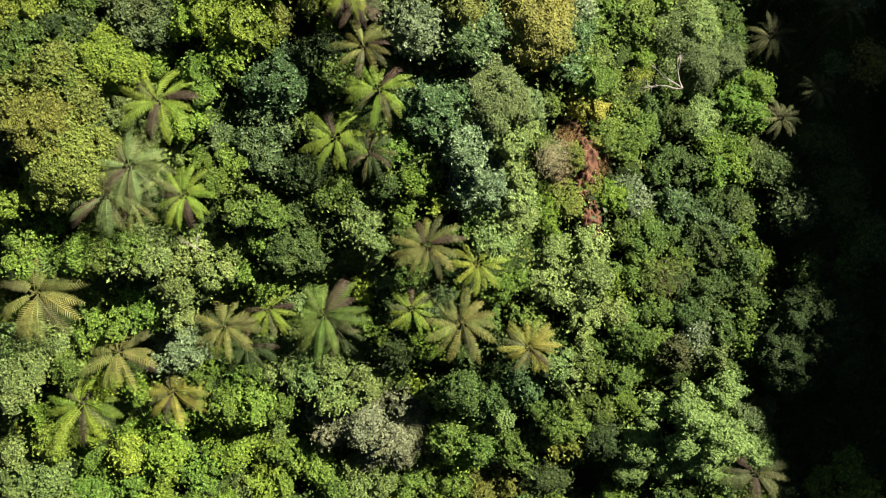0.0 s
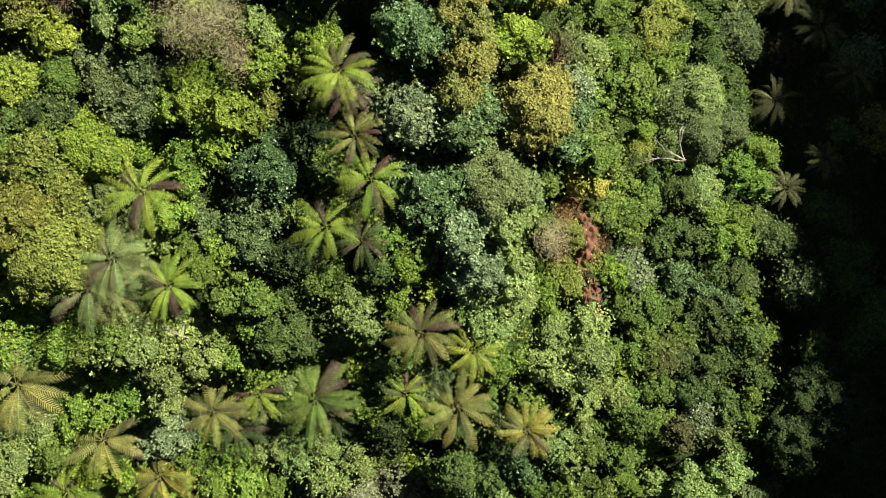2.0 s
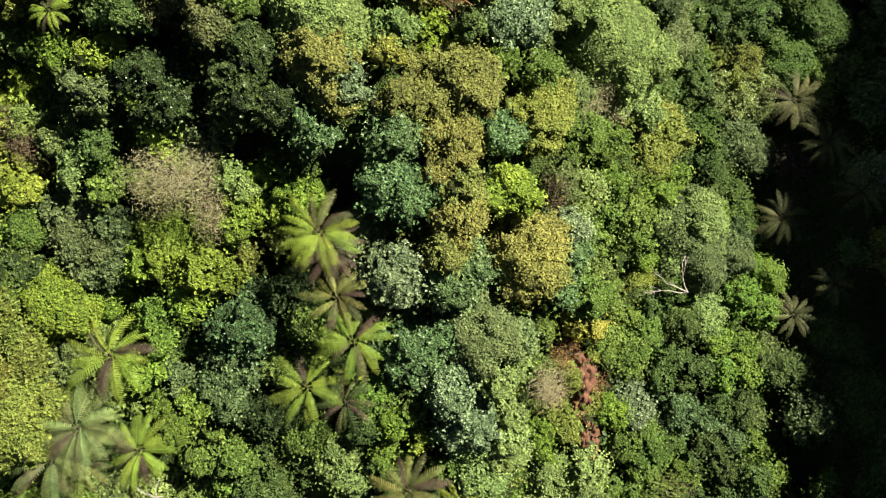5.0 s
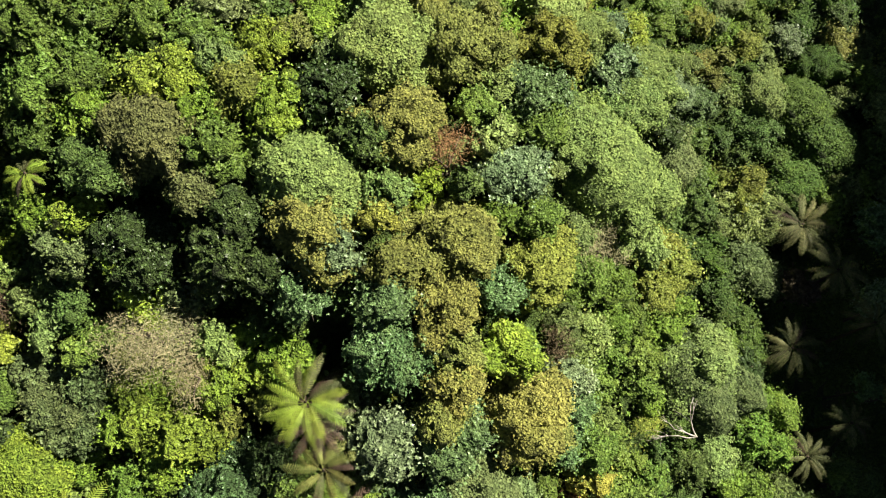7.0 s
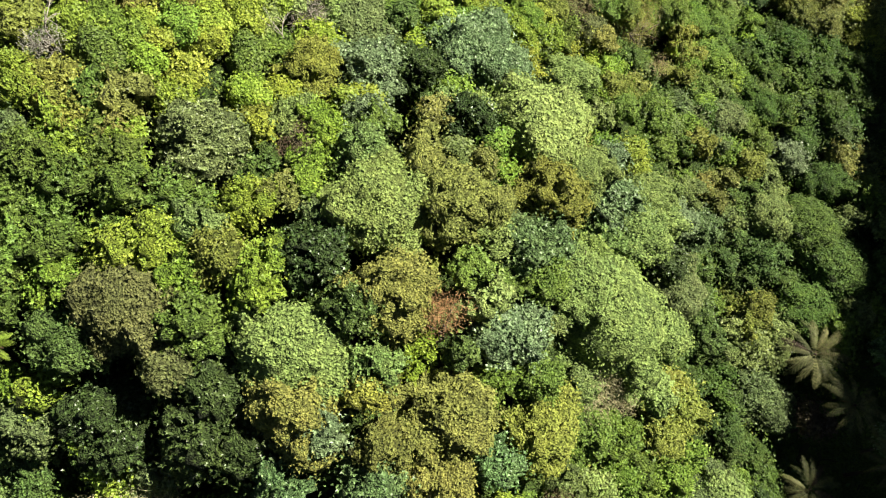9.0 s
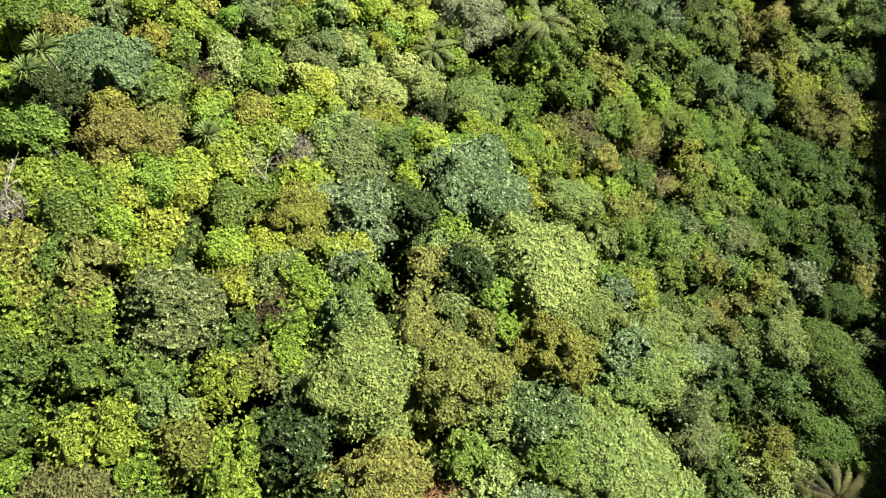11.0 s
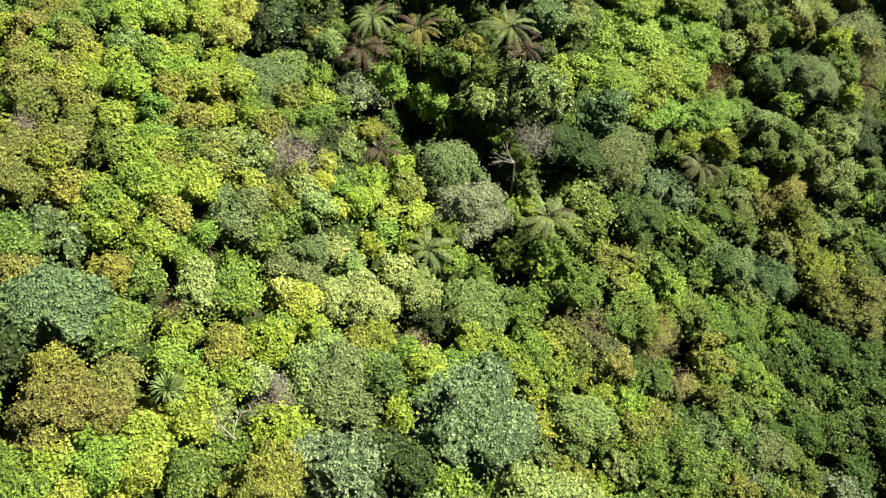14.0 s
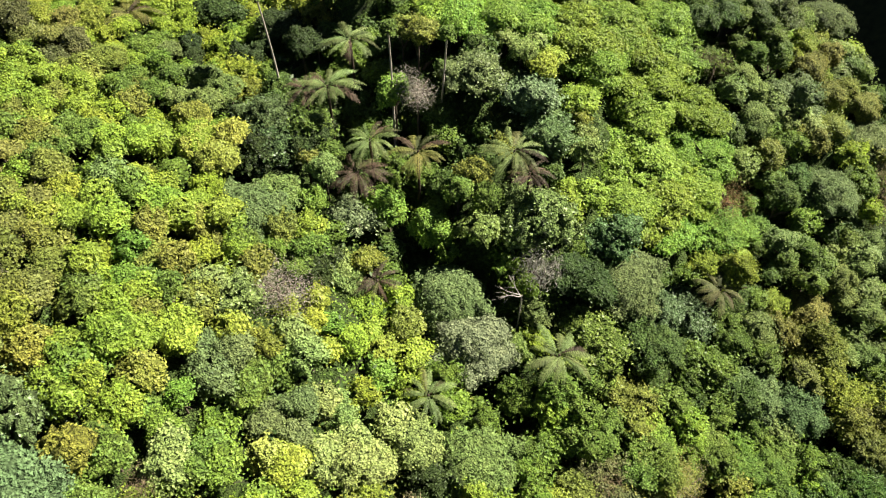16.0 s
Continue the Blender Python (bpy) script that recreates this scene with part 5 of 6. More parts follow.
tree("B", "fresh", 8.30, 64.26, 31.47, 1.28, 1.03)
tree("B", "green", 10.20, 64.29, 31.87, 1.21, 1.10)
tree("B", "fresh", 9.91, 66.32, 31.45, 1.27, 1.08)
tree("B", "lime", 8.42, 66.54, 31.44, 1.32, 1.05)
tree("B", "green", 7.37, 63.74, 31.74, 1.19, 1.00)
tree("B", "green", 10.19, 65.89, 31.13, 1.04, 1.09)
tree("D", "green", 11.56, 64.63, 31.24, 1.03, 1.14)
tree("B", "green", 12.02, 66.09, 30.85, 1.16, 1.14)
tree("B", "olime", 13.39, 66.12, 30.59, 1.18, 1.16)
tree("B", "olime", 14.19, 67.67, 30.33, 1.38, 1.13)
tree("B", "olime", 12.77, 67.77, 30.40, 1.36, 1.13)
tree("D", "fresh", 15.61, 66.02, 28.43, 1.32, 1.17)
tree("B", "lime", 17.72, 67.11, 28.56, 1.39, 1.14)
tree("B", "green", 16.92, 68.46, 28.64, 1.33, 1.11)
tree("B", "lime", 15.12, 67.30, 28.56, 1.23, 1.16)
tree("B", "olive", 13.61, 64.25, 28.55, 1.44, 1.17)
tree("B", "olime", 15.29, 63.67, 28.67, 1.17, 1.17)
tree("B", "olime", 14.92, 65.61, 28.47, 1.17, 1.18)
tree("Y", "brown", 10.65, 62.18, 29.75, 2.20, 1.10)
tree("B", "olive", 12.21, 62.49, 28.93, 1.18, 1.09)
tree("B", "golime", 11.46, 60.98, 28.80, 1.31, 1.06)
tree("D", "olive", 13.31, 61.05, 28.93, 1.30, 1.08)
tree("Y", "beige", 17.05, 63.52, 26.84, 2.35, 1.17)
tree("B", "fresh", 18.07, 65.38, 26.46, 1.45, 1.19)
tree("B", "green", 19.94, 64.87, 26.78, 1.13, 1.19)
tree("D", "green", 19.14, 66.85, 26.63, 1.46, 1.17)
tree("B", "green", 23.17, 68.40, 25.30, 1.39, 1.10)
tree("B", "fresh", 21.83, 66.84, 25.17, 1.54, 1.16)
tree("D", "green", 23.57, 65.18, 25.30, 1.52, 1.07)
tree("D", "green", 24.71, 66.32, 24.96, 1.52, 1.03)
tree("B", "fresh", 21.18, 65.04, 24.84, 1.21, 1.17)
tree("B", "lime", 20.68, 63.10, 25.01, 1.30, 1.10)
tree("D", "green", 22.87, 62.65, 24.94, 1.56, 1.11)
tree("B", "lime", 23.34, 64.66, 24.72, 1.30, 1.07)
tree("B", "pgreen", 25.20, 67.66, 24.66, 1.51, 1.02)
tree("D", "lime", 20.94, 78.05, 30.78, 1.39, 0.96)
tree("B", "golime", 22.89, 76.91, 31.02, 1.51, 0.93)
tree("C", "lime", 23.02, 78.78, 30.54, 1.35, 0.96)
fern("drab", 21.27, 75.65, 31.11, 1.98)
tree("B", "green", 22.72, 74.64, 27.50, 1.43, 0.95)
tree("B", "green", 22.72, 72.83, 27.87, 1.40, 0.96)
tree("B", "green", 24.76, 72.61, 27.46, 1.20, 0.96)
tree("B", "pgreen", 24.71, 74.61, 27.59, 1.42, 0.94)
tree("D", "grey", 23.12, 70.61, 25.88, 2.46, 1.02)
tree("B", "olive", 26.55, 74.84, 26.94, 1.63, 0.94)
tree("B", "olime", 29.09, 74.42, 26.87, 1.36, 0.94)
tree("D", "olive", 29.32, 76.46, 27.15, 1.40, 0.94)
tree("D", "golime", 27.00, 76.95, 26.95, 1.45, 0.93)
tree("B", "olive", 27.71, 71.94, 25.72, 1.54, 0.96)
tree("B", "golime", 29.80, 71.30, 25.55, 1.36, 0.93)
tree("B", "olime", 30.18, 73.68, 25.77, 1.60, 0.94)
tree("B", "olime", 28.22, 73.88, 25.86, 1.43, 0.95)
tree("D", "teal", 27.13, 70.00, 24.46, 2.30, 0.97)
tree("C", "green", 30.71, 79.52, 28.66, 1.31, 0.95)
tree("C", "green", 29.43, 81.16, 28.76, 1.54, 0.98)
tree("C", "green", 27.80, 79.84, 28.58, 1.40, 0.94)
tree("C", "green", 29.32, 78.07, 28.43, 1.25, 0.94)
tree("C", "pale", 31.18, 80.21, 27.97, 1.14, 0.95)
tree("D", "pale", 31.95, 78.79, 28.08, 1.40, 0.95)
tree("D", "pale", 33.73, 79.81, 28.36, 1.12, 0.97)
tree("D", "pale", 32.96, 81.26, 27.94, 1.19, 1.00)
tree("C", "pale", 34.32, 78.22, 26.96, 1.27, 0.95)
tree("D", "pale", 32.44, 77.96, 26.87, 1.23, 0.95)
tree("D", "pale", 33.73, 76.45, 26.97, 1.14, 0.94)
tree("D", "pale", 31.53, 73.66, 25.66, 1.01, 0.94)
tree("D", "pale", 32.98, 73.43, 25.63, 1.10, 0.93)
tree("B", "pale", 32.63, 74.94, 25.58, 0.96, 0.94)
tree("C", "green", 33.94, 82.08, 28.50, 1.19, 1.01)
tree("C", "pgreen", 34.36, 80.77, 28.58, 1.22, 1.01)
tree("C", "pgreen", 35.41, 81.96, 28.42, 1.03, 1.02)
tree("B", "olive", 32.77, 68.19, 24.84, 1.33, 0.84)
tree("B", "golime", 32.72, 70.55, 24.48, 1.72, 0.89)
tree("B", "golime", 30.43, 70.32, 25.05, 1.47, 0.91)
tree("B", "olime", 30.44, 68.33, 25.00, 1.45, 0.87)
tree("B", "dgreen", 35.86, 71.10, 24.82, 1.40, 0.92)
tree("B", "green", 35.51, 72.98, 24.63, 1.43, 0.92)
tree("B", "green", 33.29, 72.36, 24.86, 1.28, 0.92)
tree("D", "dgreen", 34.11, 70.38, 24.92, 1.45, 0.91)
tree("B", "dgreen", 37.66, 76.50, 25.61, 1.73, 0.93)
tree("B", "dgreen", 39.66, 76.67, 25.51, 1.74, 0.92)
tree("D", "dgreen", 39.59, 79.44, 25.51, 1.73, 0.94)
tree("C", "green", 36.93, 78.73, 25.95, 1.69, 0.95)
tree("C", "dark", 39.70, 82.46, 27.35, 1.39, 1.07)
tree("C", "dark", 37.81, 83.21, 27.08, 1.50, 1.02)
tree("D", "dark", 36.86, 80.78, 26.88, 1.66, 0.97)
tree("C", "dark", 39.18, 80.59, 26.98, 1.57, 0.96)
tree("B", "olive", 34.26, 66.96, 24.42, 1.35, 0.91)
tree("B", "golime", 33.01, 68.63, 24.61, 1.45, 0.84)
tree("D", "olime", 31.40, 67.46, 24.74, 1.45, 0.84)
tree("B", "olive", 32.53, 65.75, 24.63, 1.17, 0.92)
tree("D", "olive", 37.16, 68.40, 24.22, 1.28, 0.90)
tree("B", "golime", 35.21, 68.38, 23.91, 1.42, 0.90)
tree("D", "olime", 35.89, 66.16, 24.30, 1.19, 0.92)
tree("B", "golime", 37.58, 66.69, 23.95, 1.28, 0.94)
tree("B", "dfresh", 24.97, 62.74, 24.59, 1.43, 1.09)
tree("B", "dfresh", 26.69, 63.81, 24.76, 1.40, 1.05)
tree("B", "dfresh", 25.91, 65.25, 24.24, 1.44, 0.96)
tree("D", "dfresh", 23.70, 64.01, 24.68, 1.32, 1.05)
tree("D", "dfresh", 26.75, 64.10, 24.09, 1.11, 0.92)
tree("B", "dfresh", 27.87, 62.85, 24.18, 1.15, 1.02)
tree("B", "dfresh", 29.72, 64.08, 24.10, 1.35, 0.85)
tree("B", "dfresh", 28.36, 65.63, 24.38, 1.22, 0.87)
tree("B", "dfresh", 30.62, 64.87, 23.99, 1.45, 0.84)
tree("B", "dfresh", 30.24, 62.98, 24.59, 1.22, 0.98)
tree("B", "dfresh", 32.03, 62.64, 24.15, 1.12, 0.95)
tree("B", "dfresh", 32.47, 64.31, 24.11, 1.43, 0.93)
tree("B", "dfresh", 33.73, 63.46, 23.80, 1.13, 0.94)
tree("B", "dfresh", 35.24, 62.27, 24.12, 1.45, 0.95)
tree("B", "dfresh", 35.72, 63.89, 23.86, 1.41, 0.94)

tree("C", "olive", -22.21, 77.10, 42.52, 1.03, 1.06)
tree("C", "golime", -23.61, 77.00, 42.25, 0.92, 1.00)
tree("C", "olive", -22.53, 75.65, 41.91, 1.08, 1.00)
tree("C", "green", -23.56, 79.14, 42.41, 1.18, 1.08)
tree("D", "green", -24.84, 78.12, 42.27, 0.93, 1.00)
tree("C", "fresh", -23.38, 77.94, 41.91, 1.02, 1.07)
tree("C", "olime", -21.83, 78.05, 41.25, 1.07, 1.06)
tree("C", "olime", -20.96, 79.13, 41.17, 1.07, 1.07)
tree("C", "olime", -22.36, 79.60, 41.50, 1.14, 1.07)
tree("C", "green", -20.54, 80.45, 41.02, 1.19, 1.08)
tree("C", "green", -20.34, 78.78, 41.21, 1.03, 1.07)
tree("D", "green", -19.27, 79.98, 41.27, 1.07, 1.08)
tree("C", "olime", -19.64, 76.29, 42.08, 1.17, 1.05)
tree("C", "green", -20.79, 77.33, 42.01, 1.00, 1.06)
tree("C", "lime", -21.09, 75.79, 41.99, 0.96, 1.04)
tree("C", "lime", -16.39, 80.06, 40.66, 1.36, 1.09)
tree("C", "lime", -18.35, 80.34, 40.36, 1.47, 1.08)
tree("C", "fresh", -17.66, 78.72, 40.60, 1.31, 1.09)
tree("C", "olive", -21.76, 72.54, 42.44, 1.05, 1.00)
tree("C", "golime", -20.12, 73.07, 42.50, 1.08, 1.02)
tree("C", "olime", -21.48, 74.00, 42.53, 1.12, 1.03)
tree("C", "olive", -19.77, 73.37, 42.30, 1.02, 1.02)
tree("C", "olive", -20.17, 71.76, 42.41, 1.10, 0.98)
tree("C", "golime", -18.70, 72.46, 42.30, 1.01, 1.00)
tree("D", "golime", -18.85, 74.91, 41.48, 1.11, 1.05)
tree("C", "lime", -19.26, 73.47, 41.46, 1.00, 1.01)
tree("D", "lime", -17.88, 73.64, 41.52, 1.04, 1.04)
tree("C", "olime", -18.75, 70.73, 42.64, 0.98, 0.96)
tree("C", "olime", -20.47, 70.65, 42.73, 1.06, 1.00)
tree("C", "olime", -19.40, 69.41, 42.61, 1.17, 0.92)
tree("C", "lime", -15.94, 73.05, 41.38, 1.20, 1.06)
tree("C", "lime", -16.75, 74.73, 41.32, 1.16, 1.10)
tree("C", "lime", -17.91, 73.06, 41.28, 1.26, 1.01)
tree("C", "pgreen", -16.84, 76.34, 41.16, 1.25, 1.10)
tree("D", "pgreen", -16.57, 74.81, 40.75, 1.15, 1.10)
tree("C", "green", -15.45, 76.06, 41.03, 1.23, 1.13)
tree("C", "lime", -14.98, 75.85, 40.55, 0.98, 1.15)
tree("C", "golime", -14.07, 76.73, 40.13, 1.03, 1.15)
tree("D", "golime", -15.56, 77.08, 40.61, 0.96, 1.13)
tree("C", "gold", -14.10, 82.85, 39.87, 1.42, 1.10)
tree("C", "lime", -15.51, 80.87, 39.90, 1.46, 1.10)
tree("D", "lime", -13.41, 81.13, 39.96, 1.44, 1.01)
tree("C", "gold", -11.54, 79.81, 39.46, 1.50, 1.35)
tree("C", "gold", -11.21, 81.66, 39.33, 1.25, 1.35)
tree("C", "gold", -13.07, 81.08, 39.42, 1.49, 1.35)
tree("D", "green", -14.97, 72.65, 40.37, 1.06, 1.06)
tree("C", "fresh", -14.17, 71.56, 40.61, 1.10, 1.04)
tree("C", "olime", -13.74, 72.99, 40.81, 1.10, 1.11)
tree("C", "lime", -12.54, 74.57, 40.05, 1.10, 1.11)
tree("D", "fresh", -13.77, 75.30, 40.30, 1.19, 1.17)
tree("C", "lime", -13.90, 73.64, 40.19, 1.07, 1.12)
tree("C", "lime", -12.37, 76.03, 39.50, 1.08, 1.10)
tree("D", "olime", -12.03, 74.55, 39.46, 1.28, 1.08)
tree("C", "golime", -10.80, 75.15, 39.38, 1.32, 1.04)
tree("D", "grey", -9.69, 76.94, 37.65, 2.22, 0.98)
tree("D", "pale", -8.02, 78.57, 37.64, 1.73, 0.91)
tree("C", "lime", -5.83, 75.97, 37.24, 1.16, 1.05)
tree("C", "fresh", -5.99, 78.19, 37.07, 1.11, 1.08)
tree("C", "lime", -7.81, 77.80, 36.86, 1.13, 0.97)
tree("C", "olime", -7.67, 75.99, 37.25, 1.20, 0.99)
tree("C", "green", -9.28, 73.82, 38.61, 1.00, 1.01)
tree("C", "fresh", -10.20, 74.96, 38.52, 1.10, 1.02)
tree("C", "olime", -10.70, 73.50, 38.46, 0.99, 1.03)
tree("C", "olime", -17.59, 70.47, 42.21, 1.03, 0.94)
tree("D", "olime", -17.26, 69.05, 42.17, 1.22, 0.91)
tree("C", "lime", -16.09, 69.63, 42.09, 1.26, 0.95)
tree("C", "olive", -18.05, 67.35, 42.29, 1.50, 0.88)
tree("Y", "twig", -19.80, 68.42, 42.74, 1.16, 0.97)
tree("C", "lime", -14.32, 67.97, 41.00, 1.16, 0.97)
tree("C", "fresh", -13.47, 69.23, 40.77, 0.92, 1.00)
tree("D", "lime", -15.09, 69.27, 40.72, 1.20, 0.96)
tree("C", "olive", -18.39, 65.01, 43.19, 1.02, 0.97)
tree("C", "olime", -18.03, 66.81, 42.88, 1.18, 0.88)
tree("C", "olive", -19.60, 66.18, 42.90, 1.27, 0.97)
tree("C", "green", -16.06, 68.57, 41.38, 1.56, 0.92)
tree("C", "green", -13.00, 69.88, 40.13, 1.23, 1.02)
tree("C", "olime", -11.91, 71.07, 40.25, 1.23, 1.05)
tree("D", "olime", -13.40, 71.42, 40.13, 1.25, 1.05)
tree("C", "ypale", -10.15, 70.50, 39.11, 1.05, 1.04)
tree("D", "ypale", -11.34, 70.71, 38.94, 0.97, 1.03)
tree("C", "ypale", -10.82, 69.17, 39.17, 0.93, 1.06)
tree("C", "lime", -9.85, 71.67, 38.00, 1.10, 1.03)
tree("C", "olime", -8.40, 72.43, 38.46, 1.02, 1.02)
tree("C", "lime", -9.53, 73.26, 38.42, 1.09, 1.02)
tree("C", "green", -6.47, 73.64, 36.28, 1.11, 1.04)
tree("D", "green", -5.98, 75.08, 36.68, 1.25, 1.04)
tree("D", "fresh", -7.74, 74.82, 36.78, 1.29, 1.00)
tree("C", "pale", -4.26, 74.49, 34.87, 1.47, 1.07)
tree("G", "pteal", -3.26, 78.25, 35.73, 1.97, 1.20)
tree("C", "fresh", -1.30, 78.69, 36.00, 1.51, 1.20)
tree("G", "dark", -9.29, 80.95, 38.50, 1.94, 0.87)
tree("S", "dark", -6.29, 82.23, 38.89, 1.95, 0.94)
tree("D", "green", -4.98, 81.25, 38.81, 0.92, 1.06)
tree("C", "olime", -6.46, 80.80, 38.75, 1.06, 0.97)
tree("D", "pgreen", -5.25, 79.86, 38.59, 1.15, 1.06)
fern("brown", -3.12, 79.55, 38.54, 2.09)
fern("olive", 0.70, 80.46, 39.44, 2.08)
fern("pgreen", -2.32, 81.03, 39.91, 1.91)
tree("C", "fresh", 1.43, 77.29, 35.77, 1.58, 1.17)
tree("D", "green", 5.02, 78.21, 37.80, 1.15, 1.04)
tree("D", "olime", 4.28, 79.73, 38.24, 1.21, 1.12)
tree("C", "green", 3.24, 78.30, 38.02, 1.12, 1.14)
fern("pgreen", 6.70, 80.02, 39.94, 2.28)
fern("brown", 7.60, 78.67, 39.30, 1.62)
tree("G", "pgreen", 8.17, 77.39, 36.19, 3.10, 1.06)
tree("G", "teal", 9.27, 82.60, 38.70, 2.34, 1.20)
tree("C", "pale", 11.50, 81.11, 38.77, 1.12, 1.18)
tree("C", "pale", 11.51, 82.49, 38.47, 1.08, 1.20)
tree("C", "pale", 9.85, 81.50, 38.63, 1.18, 1.17)
tree("C", "lime", 11.78, 78.53, 37.22, 1.20, 1.14)
tree("D", "lime", 10.20, 79.46, 37.23, 1.02, 1.11)
tree("C", "lime", 10.24, 77.61, 37.26, 1.28, 1.10)
tree("V", "fresh", 14.18, 79.42, 35.06, 2.81, 1.33)
tree("V", "fresh", 16.02, 84.35, 35.86, 3.47, 1.31)
tree("V", "lime", 16.69, 81.54, 34.39, 3.37, 0.92)
tree("V", "lime", 18.68, 83.69, 34.36, 3.10, 0.89)
tree("V", "fresh", 20.18, 86.62, 35.02, 3.76, 1.17)
tree("V", "lime", 19.56, 82.54, 33.47, 2.90, 0.88)
tree("V", "fresh", 20.71, 85.28, 34.15, 3.29, 1.17)
tree("V", "fresh", 17.91, 79.63, 33.17, 2.91, 1.22)
tree("G", "teal", 13.21, 77.13, 34.83, 1.98, 1.13)
tree("V", "fresh", 22.30, 81.01, 31.47, 2.61, 1.14)
tree("Y", "rust", 22.76, 82.70, 32.73, 2.24, 1.02)
tree("D", "green", 28.59, 87.12, 33.73, 1.29, 1.02)
tree("D", "green", 27.05, 88.92, 34.09, 1.48, 0.99)
tree("C", "olime", 25.60, 87.84, 34.16, 1.27, 0.98)
tree("C", "olime", 26.58, 85.78, 33.85, 1.37, 1.00)
tree("D", "dgreen", 25.34, 87.31, 35.20, 1.08, 0.98)
tree("C", "dgreen", 23.81, 88.20, 35.05, 1.13, 0.94)
tree("C", "dgreen", 23.60, 86.52, 34.92, 1.06, 0.96)
tree("C", "olive", 30.33, 90.74, 33.36, 1.47, 1.04)
tree("C", "olime", 29.30, 88.93, 33.58, 1.18, 1.03)
tree("C", "olive", 30.92, 87.87, 33.34, 1.50, 1.06)
tree("C", "olime", 32.50, 89.34, 33.66, 1.41, 1.09)
tree("D", "grey", 32.36, 85.47, 30.24, 2.67, 1.01)
tree("D", "dgreen", 27.73, 83.78, 31.90, 1.51, 1.01)
tree("D", "dgreen", 29.11, 85.31, 32.30, 1.23, 1.02)
tree("C", "green", 27.20, 85.38, 32.03, 1.57, 1.01)
tree("C", "olive", 37.01, 90.97, 31.19, 1.40, 1.08)
tree("C", "olime", 37.76, 89.13, 30.80, 1.25, 1.06)
tree("Y", "beige", 37.51, 86.27, 29.37, 2.70, 1.01)
tree("C", "green", 25.05, 80.10, 30.42, 1.08, 0.97)
tree("C", "pgreen", 26.57, 80.36, 30.55, 1.39, 0.98)
tree("D", "green", 25.52, 81.78, 30.66, 1.31, 0.98)

tree("S", "drab", -29.00, 93.67, 39.98, 2.11, 0.90)
tree("C", "olive", -25.65, 91.81, 39.93, 1.30, 0.90)
tree("C", "olive", -25.50, 93.66, 40.00, 1.31, 0.88)
tree("C", "golime", -27.24, 94.19, 39.97, 1.39, 0.90)
tree("C", "olive", -27.27, 92.10, 39.79, 1.37, 0.90)
tree("C", "lime", -26.47, 94.60, 39.57, 1.53, 0.88)
tree("C", "golime", -24.27, 94.42, 39.49, 1.42, 0.84)
tree("D", "golime", -24.51, 96.85, 39.44, 1.37, 0.84)
tree("C", "fresh", -26.35, 96.88, 39.41, 1.57, 0.87)
fern("olive", -22.00, 96.57, 38.96, 2.72)
tree("C", "lime", -25.60, 87.43, 40.65, 1.23, 0.97)
tree("C", "lime", -25.43, 85.34, 40.95, 1.49, 1.01)
tree("C", "lime", -23.85, 86.29, 40.71, 1.18, 0.99)
tree("C", "lime", -23.37, 83.04, 41.13, 1.03, 1.05)
tree("C", "lime", -25.17, 82.95, 41.21, 1.11, 1.05)
tree("C", "olime", -24.05, 81.65, 41.09, 1.23, 1.09)
tree("C", "olime", -22.33, 87.85, 39.63, 1.64, 1.10)
tree("D", "olime", -21.31, 89.41, 39.67, 1.56, 1.10)
tree("C", "drab", -23.62, 90.49, 39.92, 1.52, 0.91)
tree("C", "drab", -24.50, 88.93, 39.55, 1.54, 0.96)
tree("C", "lime", -21.25, 83.52, 40.33, 1.14, 1.05)
tree("C", "lime", -21.73, 85.46, 40.40, 1.41, 1.00)
tree("C", "olime", -23.03, 84.04, 40.38, 1.47, 1.05)
tree("C", "lime", -21.40, 91.32, 38.44, 1.46, 0.87)
tree("D", "lime", -19.94, 90.47, 38.69, 1.11, 0.87)
tree("C", "fresh", -19.73, 92.32, 38.35, 1.26, 0.81)
# The dark crowns round (-12.5, 93) have the gully's shade in their colour.
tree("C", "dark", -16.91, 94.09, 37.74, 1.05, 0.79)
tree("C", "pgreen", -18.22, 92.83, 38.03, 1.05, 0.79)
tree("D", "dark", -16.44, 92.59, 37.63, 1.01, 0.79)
tree("C", "green", -16.79, 88.47, 39.14, 1.25, 0.89)
tree("C", "fresh", -17.98, 90.17, 38.87, 1.15, 0.85)
tree("D", "green", -19.78, 88.91, 38.57, 1.35, 0.92)
tree("C", "olime", -18.33, 87.03, 38.65, 1.17, 0.96)
tree("C", "olime", -18.43, 85.14, 39.28, 1.18, 1.01)
tree("D", "green", -17.34, 86.36, 39.45, 1.12, 0.95)
tree("C", "green", -19.10, 86.37, 39.07, 1.27, 0.97)
tree("C", "pale", -14.45, 87.81, 39.22, 1.37, 0.85)
tree("D", "pale", -15.40, 86.20, 38.84, 1.28, 0.93)
tree("D", "pale", -13.61, 85.38, 39.33, 1.25, 0.91)
tree("D", "pale", -12.65, 87.54, 38.82, 1.19, 0.81)
tree("C", "lime", -22.55, 81.34, 41.01, 1.11, 1.09)
tree("C", "fresh", -23.57, 80.15, 40.99, 1.26, 1.08)
tree("C", "fresh", -22.08, 79.62, 41.19, 1.00, 1.07)
tree("S", "dgreen", -15.63, 98.51, 37.28, 2.32, 0.79)
# Darkest leaf colour and low tone paint shade into these gully crowns.
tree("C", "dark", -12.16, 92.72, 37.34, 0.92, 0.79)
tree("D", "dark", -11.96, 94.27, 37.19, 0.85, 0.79)
